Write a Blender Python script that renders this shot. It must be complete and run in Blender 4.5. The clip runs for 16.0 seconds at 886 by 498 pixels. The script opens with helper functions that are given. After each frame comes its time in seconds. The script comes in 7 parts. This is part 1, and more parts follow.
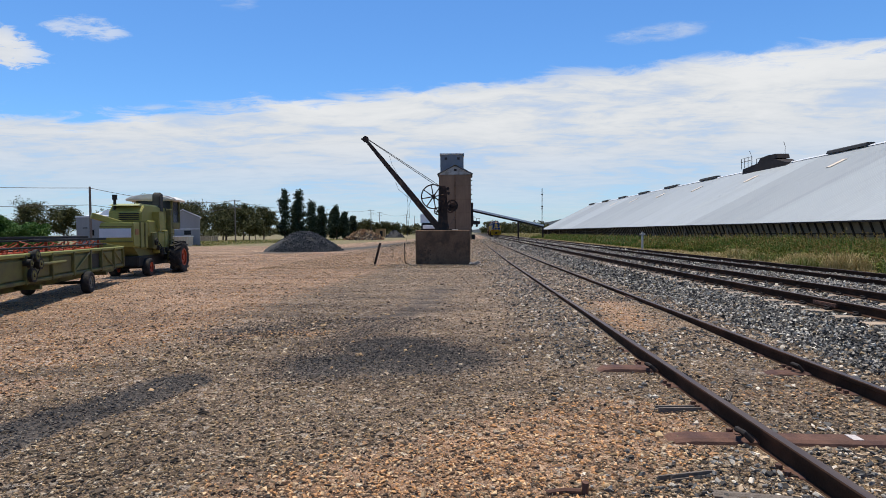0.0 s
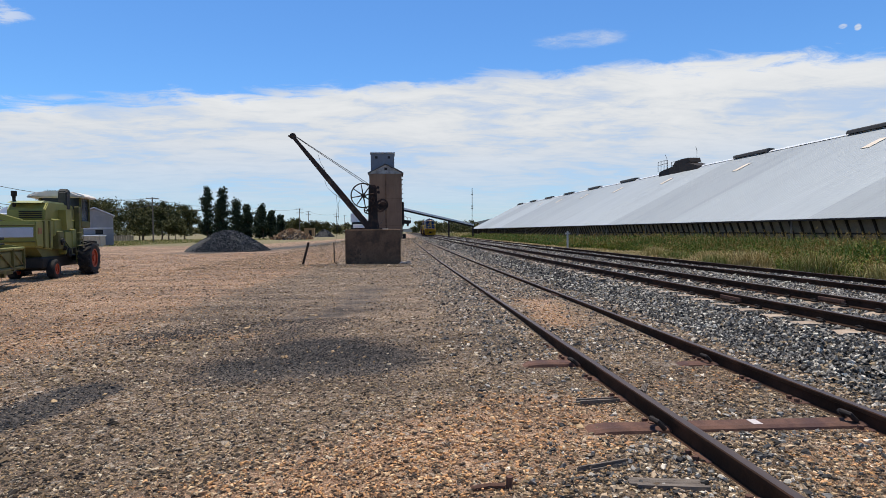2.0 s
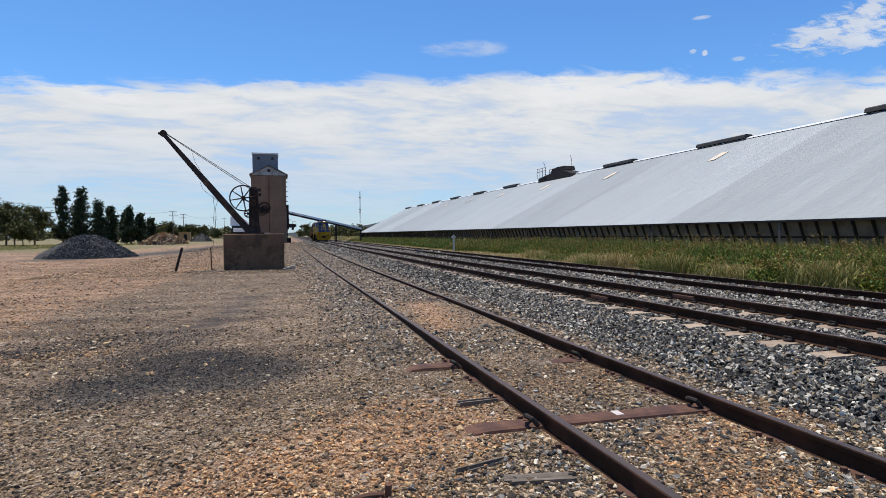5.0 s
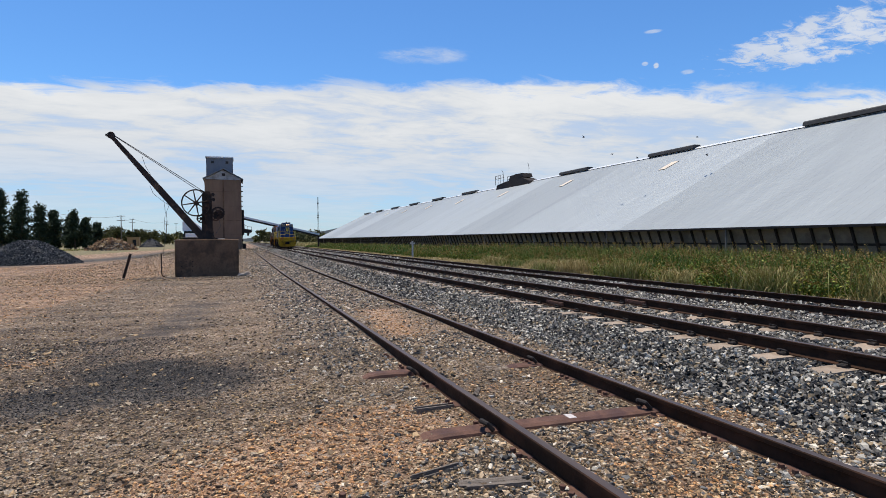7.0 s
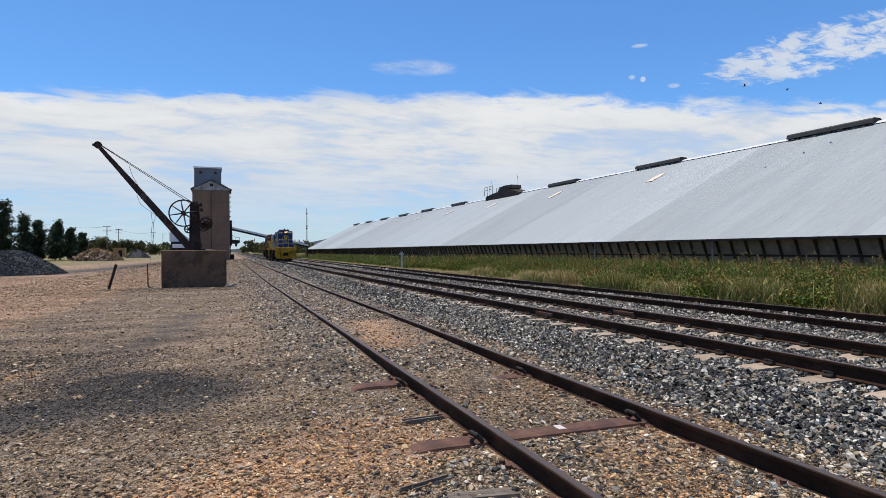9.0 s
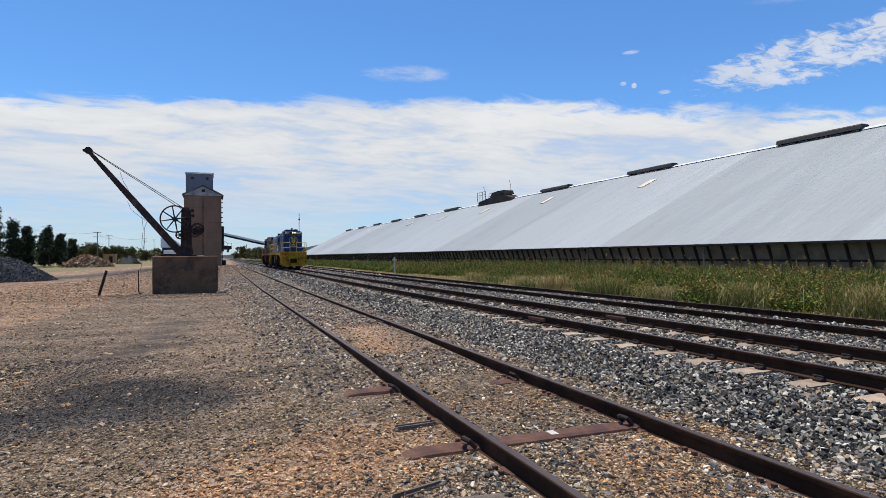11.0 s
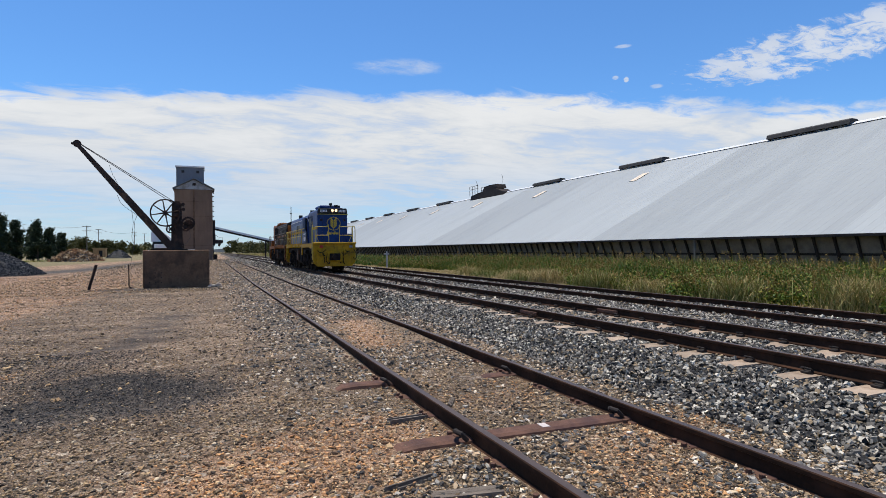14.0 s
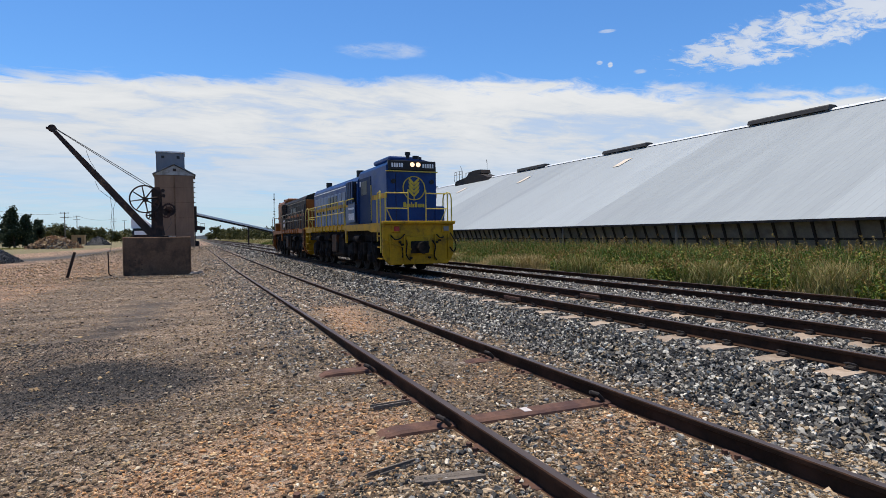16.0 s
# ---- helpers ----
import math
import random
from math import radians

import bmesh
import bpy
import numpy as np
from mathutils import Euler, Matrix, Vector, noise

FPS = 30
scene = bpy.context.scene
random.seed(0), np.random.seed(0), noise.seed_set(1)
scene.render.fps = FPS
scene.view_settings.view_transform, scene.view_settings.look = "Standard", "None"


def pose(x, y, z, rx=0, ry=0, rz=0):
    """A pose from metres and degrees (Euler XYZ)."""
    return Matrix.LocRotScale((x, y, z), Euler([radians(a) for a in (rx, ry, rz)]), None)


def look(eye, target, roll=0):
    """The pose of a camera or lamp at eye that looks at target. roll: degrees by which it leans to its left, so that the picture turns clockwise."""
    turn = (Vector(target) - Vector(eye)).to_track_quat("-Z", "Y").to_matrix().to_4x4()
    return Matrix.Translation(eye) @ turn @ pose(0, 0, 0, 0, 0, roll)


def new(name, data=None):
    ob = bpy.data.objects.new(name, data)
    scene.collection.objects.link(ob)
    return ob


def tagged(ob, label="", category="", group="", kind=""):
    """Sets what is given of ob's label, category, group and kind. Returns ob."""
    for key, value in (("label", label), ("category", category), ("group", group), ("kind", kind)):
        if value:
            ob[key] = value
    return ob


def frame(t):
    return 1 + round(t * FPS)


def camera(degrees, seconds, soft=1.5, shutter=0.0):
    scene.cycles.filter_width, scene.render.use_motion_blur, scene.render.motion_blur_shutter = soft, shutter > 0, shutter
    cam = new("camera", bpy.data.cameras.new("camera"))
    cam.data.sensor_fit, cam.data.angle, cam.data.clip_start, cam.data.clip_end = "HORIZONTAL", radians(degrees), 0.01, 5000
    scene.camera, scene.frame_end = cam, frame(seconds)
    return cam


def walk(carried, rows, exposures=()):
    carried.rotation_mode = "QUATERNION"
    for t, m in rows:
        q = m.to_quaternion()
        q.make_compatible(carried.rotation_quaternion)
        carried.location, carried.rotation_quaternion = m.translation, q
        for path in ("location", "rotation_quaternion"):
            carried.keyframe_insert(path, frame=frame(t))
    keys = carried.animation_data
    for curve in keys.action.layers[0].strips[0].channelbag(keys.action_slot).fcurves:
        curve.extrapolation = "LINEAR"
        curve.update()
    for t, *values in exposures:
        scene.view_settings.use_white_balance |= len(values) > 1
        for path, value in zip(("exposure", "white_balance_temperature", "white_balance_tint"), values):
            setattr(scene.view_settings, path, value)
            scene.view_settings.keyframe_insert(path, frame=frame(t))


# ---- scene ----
cam = camera(76.05, 16.0, soft=0.5)
PATH = [
    (0.0, pose(0.000, 0.000, 1.520, 88.28, 0.50, 2.05)), (0.5, pose(0.027, 0.016, 1.516, 88.14, 0.48, 0.28)),
    (1.0, pose(0.037, 0.019, 1.509, 88.15, 0.51, -1.54)), (1.5, pose(0.035, 0.013, 1.515, 88.14, 0.51, -3.27)),
    (2.0, pose(0.035, 0.010, 1.518, 88.15, 0.50, -4.90)), (2.5, pose(0.041, 0.014, 1.524, 88.13, 0.55, -6.59)),
    (3.0, pose(0.058, 0.018, 1.526, 88.19, 0.55, -8.49)), (3.5, pose(0.075, 0.020, 1.530, 88.24, 0.60, -10.43)),
    (4.0, pose(0.089, 0.013, 1.531, 88.20, 0.57, -12.43)), (4.5, pose(0.097, 0.017, 1.533, 88.29, 0.59, -14.41)),
    (7.0, pose(0.121, -0.009, 1.538, 88.99, 0.46, -20.27)), (7.5, pose(0.123, -0.012, 1.540, 89.29, 0.44, -20.66)),
    (8.0, pose(0.121, -0.018, 1.538, 89.59, 0.34, -20.98)), (8.5, pose(0.114, -0.017, 1.536, 89.84, 0.35, -21.16)),
    (9.0, pose(0.118, -0.011, 1.535, 90.10, 0.37, -21.36)), (11.5, pose(0.122, -0.015, 1.535, 90.68, 0.49, -22.18)),
    (12.0, pose(0.123, -0.017, 1.535, 90.68, 0.49, -22.24)), (12.5, pose(0.124, -0.028, 1.538, 90.63, 0.53, -22.33)),
    (13.0, pose(0.129, -0.025, 1.536, 90.54, 0.53, -22.54)), (13.5, pose(0.129, -0.016, 1.535, 90.44, 0.50, -22.60)),
    (14.0, pose(0.126, -0.017, 1.533, 90.03, 0.52, -22.84)), (14.5, pose(0.128, -0.024, 1.534, 89.55, 0.50, -23.08)),
    (15.0, pose(0.131, -0.021, 1.533, 89.02, 0.46, -23.28)), (15.5, pose(0.119, -0.009, 1.535, 88.61, 0.56, -23.52)),
    (16.0, pose(0.147, -0.021, 1.540, 88.57, 0.72, -24.38))]
walk(cam, PATH)

# ---- world and sun: high summer noon, thin cloud sheet low in the sky ----
SUN_DIR = Vector((-0.07, 0.20, 0.975)).normalized()
SUN_EL = math.asin(SUN_DIR.z)
SUN_ROT = math.atan2(SUN_DIR.x, SUN_DIR.y)
sun = new("sun", bpy.data.lights.new("sun", "SUN"))
sun.data.energy, sun.data.angle, sun.data.color = 5.0, radians(0.6), (1.0, 0.92, 0.79)
sun.matrix_world = look((0, 0, 60), Vector((0, 0, 60)) - SUN_DIR)


class Nodes:
    """A short way to wire shader nodes."""

    def __init__(self, tree):
        self.tree = tree
        tree.nodes.clear()

    def add(self, kind, **kw):
        n = self.tree.nodes.new("ShaderNode" + kind)
        ins = kw.pop("ins", {})
        for k, v in kw.items():
            setattr(n, k, v)
        for k, v in ins.items():
            if isinstance(v, bpy.types.NodeSocket):
                self.tree.links.new(v, n.inputs[k])
            else:
                n.inputs[k].default_value = v
        return n

    def math(self, op, a, b=0.0, c=0.0, clamp=False):
        return self.add("Math", operation=op, use_clamp=clamp, ins={0: a, 1: b, 2: c}).outputs[0]

    def vmath(self, op, a, b=(0, 0, 0)):
        n = self.add("VectorMath", operation=op, ins={0: a, 1: b})
        return n.outputs["Value"] if op in ("DOT_PRODUCT", "LENGTH", "DISTANCE") else n.outputs[0]

    def noise(self, vec, scale, detail=4.0, rough=0.55, distort=0.0):
        return self.add("TexNoise", ins={"Vector": vec, "Scale": scale, "Detail": detail, "Roughness": rough, "Distortion": distort}).outputs[0]

    def ramp(self, fac, lo, hi, a=0.0, b=1.0):
        return self.add("MapRange", clamp=True, interpolation_type="SMOOTHSTEP",
                        ins={"Value": fac, "From Min": lo, "From Max": hi, "To Min": a, "To Max": b}).outputs[0]

    def mix(self, fac, a, b, blend="MIX"):
        n = self.add("MixRGB", blend_type=blend, ins={0: fac, 1: a, 2: b})
        return n.outputs[0]


def rgb(r, g, b):
    return (r, g, b, 1.0)


def make_world():
    world = bpy.data.worlds.new("sky")
    scene.world = world
    world.use_nodes = True
    n = Nodes(world.node_tree)
    way = n.add("TexCoord").outputs["Generated"]
    sky = n.add("TexSky", sky_type="NISHITA", sun_disc=False, sun_elevation=SUN_EL, sun_rotation=SUN_ROT,
                air_density=1.0, dust_density=0.4, ozone_density=2.5, altitude=250).outputs[0]
    sep = n.add("SeparateXYZ", ins={0: way})
    x, y, z = sep.outputs
    zc = n.math("MAXIMUM", z, 0.0)
    lift = n.math("ADD", zc, 0.10)
    flat = n.add("CombineXYZ", ins={0: n.math("DIVIDE", x, lift), 1: n.math("DIVIDE", y, lift), 2: 0.0}).outputs[0]
    edge = n.noise(flat, 0.7, 4, 0.6, 0.3)
    fine = n.noise(n.vmath("MULTIPLY", flat, (1.0, 1.7, 1)), 3.4, 7, 0.64, 0.5)
    streak = n.noise(n.vmath("MULTIPLY", flat, (0.75, 1.0, 1)), 1.3, 5, 0.58, 0.6)
    # main sheet: its upper edge is a long straight front, highest a little to the east
    top = n.math("ADD", n.math("MULTIPLY", x, 0.27 * 0.268), n.math("MULTIPLY", y, 0.95 * 0.268))
    top = n.math("MAXIMUM", top, 0.165)
    height = n.math("SUBTRACT", z, top)
    height = n.math("ADD", height, n.math("MULTIPLY", n.math("SUBTRACT", edge, 0.5), 0.05))
    height = n.math("ADD", height, n.math("MULTIPLY", n.math("SUBTRACT", fine, 0.5), 0.075))
    sheet = n.ramp(height, 0.012, -0.014)
    thin = n.ramp(n.math("ADD", n.math("MULTIPLY", streak, 0.6), n.math("MULTIPLY", fine, 0.4)), 0.36, 0.52, 0.66, 1.0)
    low = n.ramp(z, 0.02, 0.17, 0.66, 1.0)
    sheet = n.math("MULTIPLY", n.math("MULTIPLY", sheet, thin), low)
    tuft = n.math("ADD", n.math("MULTIPLY", fine, 0.5), n.math("MULTIPLY", n.noise(n.vmath("MULTIPLY", flat, (1.0, 1.5, 1)), 11.0, 6, 0.68, 0.8), 0.5))
    # broken cloud in two places over the sheet, and faint wisps
    total = sheet
    for az, el, wide, tall, lo, hi, much in ((-56, 16.3, 0.27, 0.052, 0.49, 0.62, 0.78), (41, 14.5, 0.10, 0.045, 0.44, 0.56, 0.95),
                                            (-18.5, 17.8, 0.10, 0.018, 0.36, 0.75, 0.55), (-56, 21.5, 0.12, 0.02, 0.4, 0.8, 0.3),
                                            (22, 21.5, 0.06, 0.03, 0.45, 0.75, 0.3), (34, 17.0, 0.08, 0.03, 0.48, 0.66, 0.6),
                                            (-39.9, 16.0, 0.008, 0.005, 0.38, 0.62, 0.7), (-40.9, 15.75, 0.006, 0.006, 0.36, 0.60, 0.75),
                                            (-40.6, 18.7, 0.020, 0.004, 0.36, 0.66, 0.5), (-43.6, 14.9, 0.014, 0.005, 0.3, 0.6, 0.5)):
        a, e = radians(az), radians(el)
        mid = Vector((-math.sin(a) * math.cos(e), math.cos(a) * math.cos(e), math.sin(e)))
        side = Vector((math.cos(a), math.sin(a), 0))
        u = n.math("DIVIDE", n.vmath("DOT_PRODUCT", way, side), wide)
        v = n.math("DIVIDE", n.math("SUBTRACT", z, mid.z), tall)
        if az == -56 and wide > 0.2:
            v = n.math("ADD", v, n.math("MULTIPLY", u, -0.55))
        r = n.math("ADD", n.math("MULTIPLY", u, u), n.math("MULTIPLY", v, v))
        front = n.math("GREATER_THAN", n.vmath("DOT_PRODUCT", way, mid), 0.5)
        blob = n.math("MULTIPLY", n.ramp(r, 1.0, 0.1), front)
        puff = n.ramp(n.math("ADD", tuft, n.math("MULTIPLY", n.math("SUBTRACT", blob, 0.75), 0.30)), lo, hi)
        total = n.math("MAXIMUM", total, n.math("MULTIPLY", n.math("MULTIPLY", blob, puff), much))
    body = n.ramp(n.math("ADD", n.math("MULTIPLY", streak, 0.65), n.math("MULTIPLY", fine, 0.35)), 0.36, 0.64)
    high = n.ramp(z, 0.03, 0.22)
    white = n.mix(body, rgb(6.9, 7.3, 7.8), rgb(8.6, 8.75, 8.9))
    white = n.mix(high, n.mix(0.5, white, rgb(4.5, 5.5, 7.0)), white)
    blue = n.mix(1.0, sky, rgb(0.78, 1.26, 1.72), "MULTIPLY")
    both = n.mix(total, blue, white)
    back = n.add("Background", ins={"Color": both, "Strength": 0.094})
    out = n.add("OutputWorld")
    n.tree.links.new(back.outputs[0], out.inputs[0])


make_world()
scene.view_settings.exposure = 0.0


# ---- materials ----
def material(name, base, rough=0.8, metal=0.0, vary=0.25, scale=6.0, bump=0.15, bump_scale=40.0, second=None, mask_scale=1.2, mask=(0.45, 0.65),
             per="", per_mix=0.0, per_color=None, emit=None, spec=0.22, stretch=(1, 1, 1), coat=0.0):
    """A surface with colour change at two scales, a second tone in patches, and fine relief. per: 'object' or 'island'."""
    m = bpy.data.materials.new(name)
    m.use_nodes = True
    n = Nodes(m.node_tree)
    co = n.add("TexCoord").outputs["Object"]
    if stretch != (1, 1, 1):
        co = n.vmath("MULTIPLY", co, stretch)
    coarse = n.noise(co, scale, 5, 0.6)
    fine = n.noise(co, scale * 9, 4, 0.6)
    amount = n.math("ADD", n.math("MULTIPLY", coarse, 0.65), n.math("MULTIPLY", fine, 0.35))
    dark = tuple(c * (1 - vary) for c in base)
    light = tuple(min(1, c * (1 + vary)) for c in base)
    col = n.mix(n.ramp(amount, 0.3, 0.7), rgb(*dark), rgb(*light))
    if second:
        patch = n.ramp(n.noise(co, mask_scale, 6, 0.65), *mask)
        col = n.mix(patch, col, rgb(*second))
    if per:
        rnd = n.add("ObjectInfo").outputs["Random"] if per == "object" else n.add("NewGeometry").outputs["Random Per Island"]
        if per_color:
            ramp = n.add("ValToRGB", ins={0: rnd})
            els = ramp.color_ramp.elements
            ramp.color_ramp.interpolation = "CONSTANT" if len(per_color) > 4 else "LINEAR"
            while len(els) < len(per_color):
                els.new(0.5)
            for i, c in enumerate(per_color):
                els[i].position, els[i].color = i / len(per_color), rgb(*c)
            col = n.mix(per_mix, col, ramp.outputs[0])
        else:
            shade = n.ramp(rnd, 0, 1, 1 - per_mix, 1 + per_mix)
            col = n.mix(1.0, col, n.add("CombineColor", ins={0: shade, 1: shade, 2: shade}).outputs[0], "MULTIPLY")
    bs = n.add("BsdfPrincipled", ins={"Base Color": col, "Metallic": metal, "Specular IOR Level": spec, "Coat Weight": coat,
                                      "Roughness": n.ramp(amount, 0.2, 0.8, max(0.03, rough - 0.12), min(1, rough + 0.1))})
    if emit:
        bs.inputs["Emission Color"].default_value, bs.inputs["Emission Strength"].default_value = rgb(*emit[0]), emit[1]
    if bump:
        b = n.add("Bump", ins={"Strength": bump, "Distance": 0.02, "Height": n.noise(co, bump_scale, 4, 0.6)})
        n.tree.links.new(b.outputs[0], bs.inputs["Normal"])
    n.tree.links.new(bs.outputs[0], n.add("OutputMaterial").inputs[0])
    return m


# ---- mesh helpers ----
def bm_new():
    return bmesh.new()


def finish(name, bm, mat, smooth=False):
    bmesh.ops.recalc_face_normals(bm, faces=bm.faces[:])
    me = bpy.data.meshes.new(name)
    bm.to_mesh(me)
    bm.free()
    me.materials.append(mat)
    if smooth:
        me.shade_smooth()
    return me


def part(name, bm, mat, parent=None, label="", smooth=False, at=None):
    ob = new(name, finish(name, bm, mat, smooth) if isinstance(bm, bmesh.types.BMesh) else bm)
    if parent is not None:
        ob.parent = parent
    if at is not None:
        ob.matrix_basis = at
    if label:
        ob["label"] = label
    return ob


def thing(name, at, label, category, group="", kind=""):
    ob = new(name)
    ob.empty_display_size = 0.3
    ob.matrix_basis = at
    return tagged(ob, label, category, group, kind)


def box(bm, x0, x1, y0, y1, z0, z1, bevel=0.0, m=None):
    r = bmesh.ops.create_cube(bm, size=1.0)
    vs = r["verts"]
    for v in vs:
        v.co = Vector(((x0 + x1) / 2 + v.co.x * (x1 - x0), (y0 + y1) / 2 + v.co.y * (y1 - y0), (z0 + z1) / 2 + v.co.z * (z1 - z0)))
    if bevel:
        es = list({e for v in vs for e in v.link_edges})
        g = bmesh.ops.bevel(bm, geom=es, offset=bevel, segments=1, affect="EDGES", profile=0.5)
        vs = list({v for f in g["faces"] for v in f.verts} | {v for v in vs if v.is_valid})
    if m is not None:
        bmesh.ops.transform(bm, matrix=m, verts=vs)
    return vs


def cyl(bm, p0, p1, r, seg=12, r2=None, caps=True):
    p0, p1 = Vector(p0), Vector(p1)
    d = p1 - p0
    m = Matrix.Translation((p0 + p1) / 2) @ d.to_track_quat("Z", "Y").to_matrix().to_4x4()
    return bmesh.ops.create_cone(bm, cap_ends=caps, segments=seg, radius1=r, radius2=r if r2 is None else r2, depth=d.length, matrix=m)["verts"]


def tube(bm, pts, r, seg=6):
    """A round bar through the points."""
    pts = [Vector(p) for p in pts]
    rings = []
    for i, p in enumerate(pts):
        d = (pts[min(i + 1, len(pts) - 1)] - pts[max(i - 1, 0)]).normalized()
        q = d.to_track_quat("Z", "Y")
        rings.append([bm.verts.new(p + q @ Vector((r * math.cos(2 * math.pi * k / seg), r * math.sin(2 * math.pi * k / seg), 0))) for k in range(seg)])
    for a, b in zip(rings, rings[1:]):
        for k in range(seg):
            bm.faces.new((a[k], a[(k + 1) % seg], b[(k + 1) % seg], b[k]))
    bm.faces.new(rings[0][::-1])
    bm.faces.new(rings[-1])


def prism(bm, outline, a, b, axis="x"):
    """An outline of (u, v) pairs drawn out along an axis from a to b."""
    def place(u, v, w):
        return {"x": (w, u, v), "y": (u, w, v), "z": (u, v, w)}[axis]
    lo = [bm.verts.new(place(u, v, a)) for u, v in outline]
    hi = [bm.verts.new(place(u, v, b)) for u, v in outline]
    n = len(outline)
    bm.faces.new(lo)
    bm.faces.new(hi[::-1])
    for i in range(n):
        bm.faces.new((lo[i], hi[i], hi[(i + 1) % n], lo[(i + 1) % n]))
    return lo + hi


def ring(bm, c, axis, r, thick, wide, seg=24):
    """A flat hoop about c: r its outer radius."""
    q = Vector(axis).to_track_quat("Z", "Y").to_matrix().to_4x4()
    m = Matrix.Translation(c) @ q
    rows = []
    for k in range(seg):
        a = 2 * math.pi * k / seg
        rows.append([bm.verts.new(m @ Vector((rr * math.cos(a), rr * math.sin(a), w))) for rr, w in
                     ((r, -wide / 2), (r, wide / 2), (r - thick, wide / 2), (r - thick, -wide / 2))])
    for k in range(seg):
        a, b = rows[k], rows[(k + 1) % seg]
        for j in range(4):
            bm.faces.new((a[j], a[(j + 1) % 4], b[(j + 1) % 4], b[j]))


def numpy_mesh(name, verts, faces, mat):
    """A mesh from arrays: verts (n, 3), faces (m, k)."""
    me = bpy.data.meshes.new(name)
    k = faces.shape[1]
    me.vertices.add(len(verts))
    me.vertices.foreach_set("co", verts.astype(np.float32).ravel())
    me.loops.add(faces.size)
    me.loops.foreach_set("vertex_index", faces.astype(np.int32).ravel())
    me.polygons.add(len(faces))
    me.polygons.foreach_set("loop_start", np.arange(0, faces.size, k, dtype=np.int32))
    me.update(calc_edges=True)
    me.shade_flat()
    me.materials.append(mat)
    return me


# ---- ground ----
SIDING_X, MAIN_X, FAR_X = 2.82, 6.77, 11.13
SIDING_Z, MAIN_Z, FAR_Z = 0.15, 0.357, 0.23   # rail heads
GAUGE_HALF = 0.7525


def bend(y):
    """The tracks swing slightly to the east beyond the crane."""
    return 0.010 * max(0.0, y - 25.0)


def bend_all(y):
    return 0.010 * np.maximum(0.0, y - 25.0)


def ground_z(x, y):
    """Yard, ballast shoulders of the three tracks, and the weed strip, as one height."""
    b = 0.010 * np.maximum(0.0, y - 25.0)
    xx = x - b
    prof = np.interp(xx, [-400, -60, -8, 0.5, 1.9, 3.7, 4.6, 5.25, 5.6, 7.95, 8.7, 9.6, 12.3, 13.2, 15.0, 30, 400],
                     [0, 0, 0.0, 0.0, 0.015, 0.015, 0.04, 0.155, 0.172, 0.172, 0.13, 0.07, 0.065, 0.0, -0.05, -0.05, -0.05])
    wob = 0.018 * np.sin(0.9 * x + 0.4 * y) * np.sin(0.55 * y - 0.3 * x) + 0.010 * np.sin(2.3 * x + 1.1) * np.sin(1.9 * y)
    calm = np.clip((1.3 - x) / 1.0, 0, 1) + np.clip((x - 13.5) / 2, 0, 1)
    # gravel has crept up round the siding's rails away from the yard's near end
    crept = 0.06 * np.clip((2.3 - np.abs(xx - SIDING_X)) / 0.9, 0, 1) * np.clip((y - 6.8) / 3.0, 0, 1)
    return prof + crept + wob * np.clip(calm, 0.15, 1)


def spaced(stops):
    out = []
    for a, b, n in stops:
        out += list(np.linspace(a, b, n, endpoint=False))
    return np.array(out + [stops[-1][1]])


def stain(x, y, pts, wide):
    """How close (1 to 0) a place lies to a bent line of points."""
    best = np.full(x.shape, 1e9)
    for (ax, ay), (bx, by) in zip(pts, pts[1:]):
        dx, dy = bx - ax, by - ay
        s = np.clip(((x - ax) * dx + (y - ay) * dy) / (dx * dx + dy * dy + 1e-9), 0, 1)
        best = np.minimum(best, np.hypot(x - ax - s * dx, y - ay - s * dy))
    return np.clip(1 - best / wide, 0, 1)


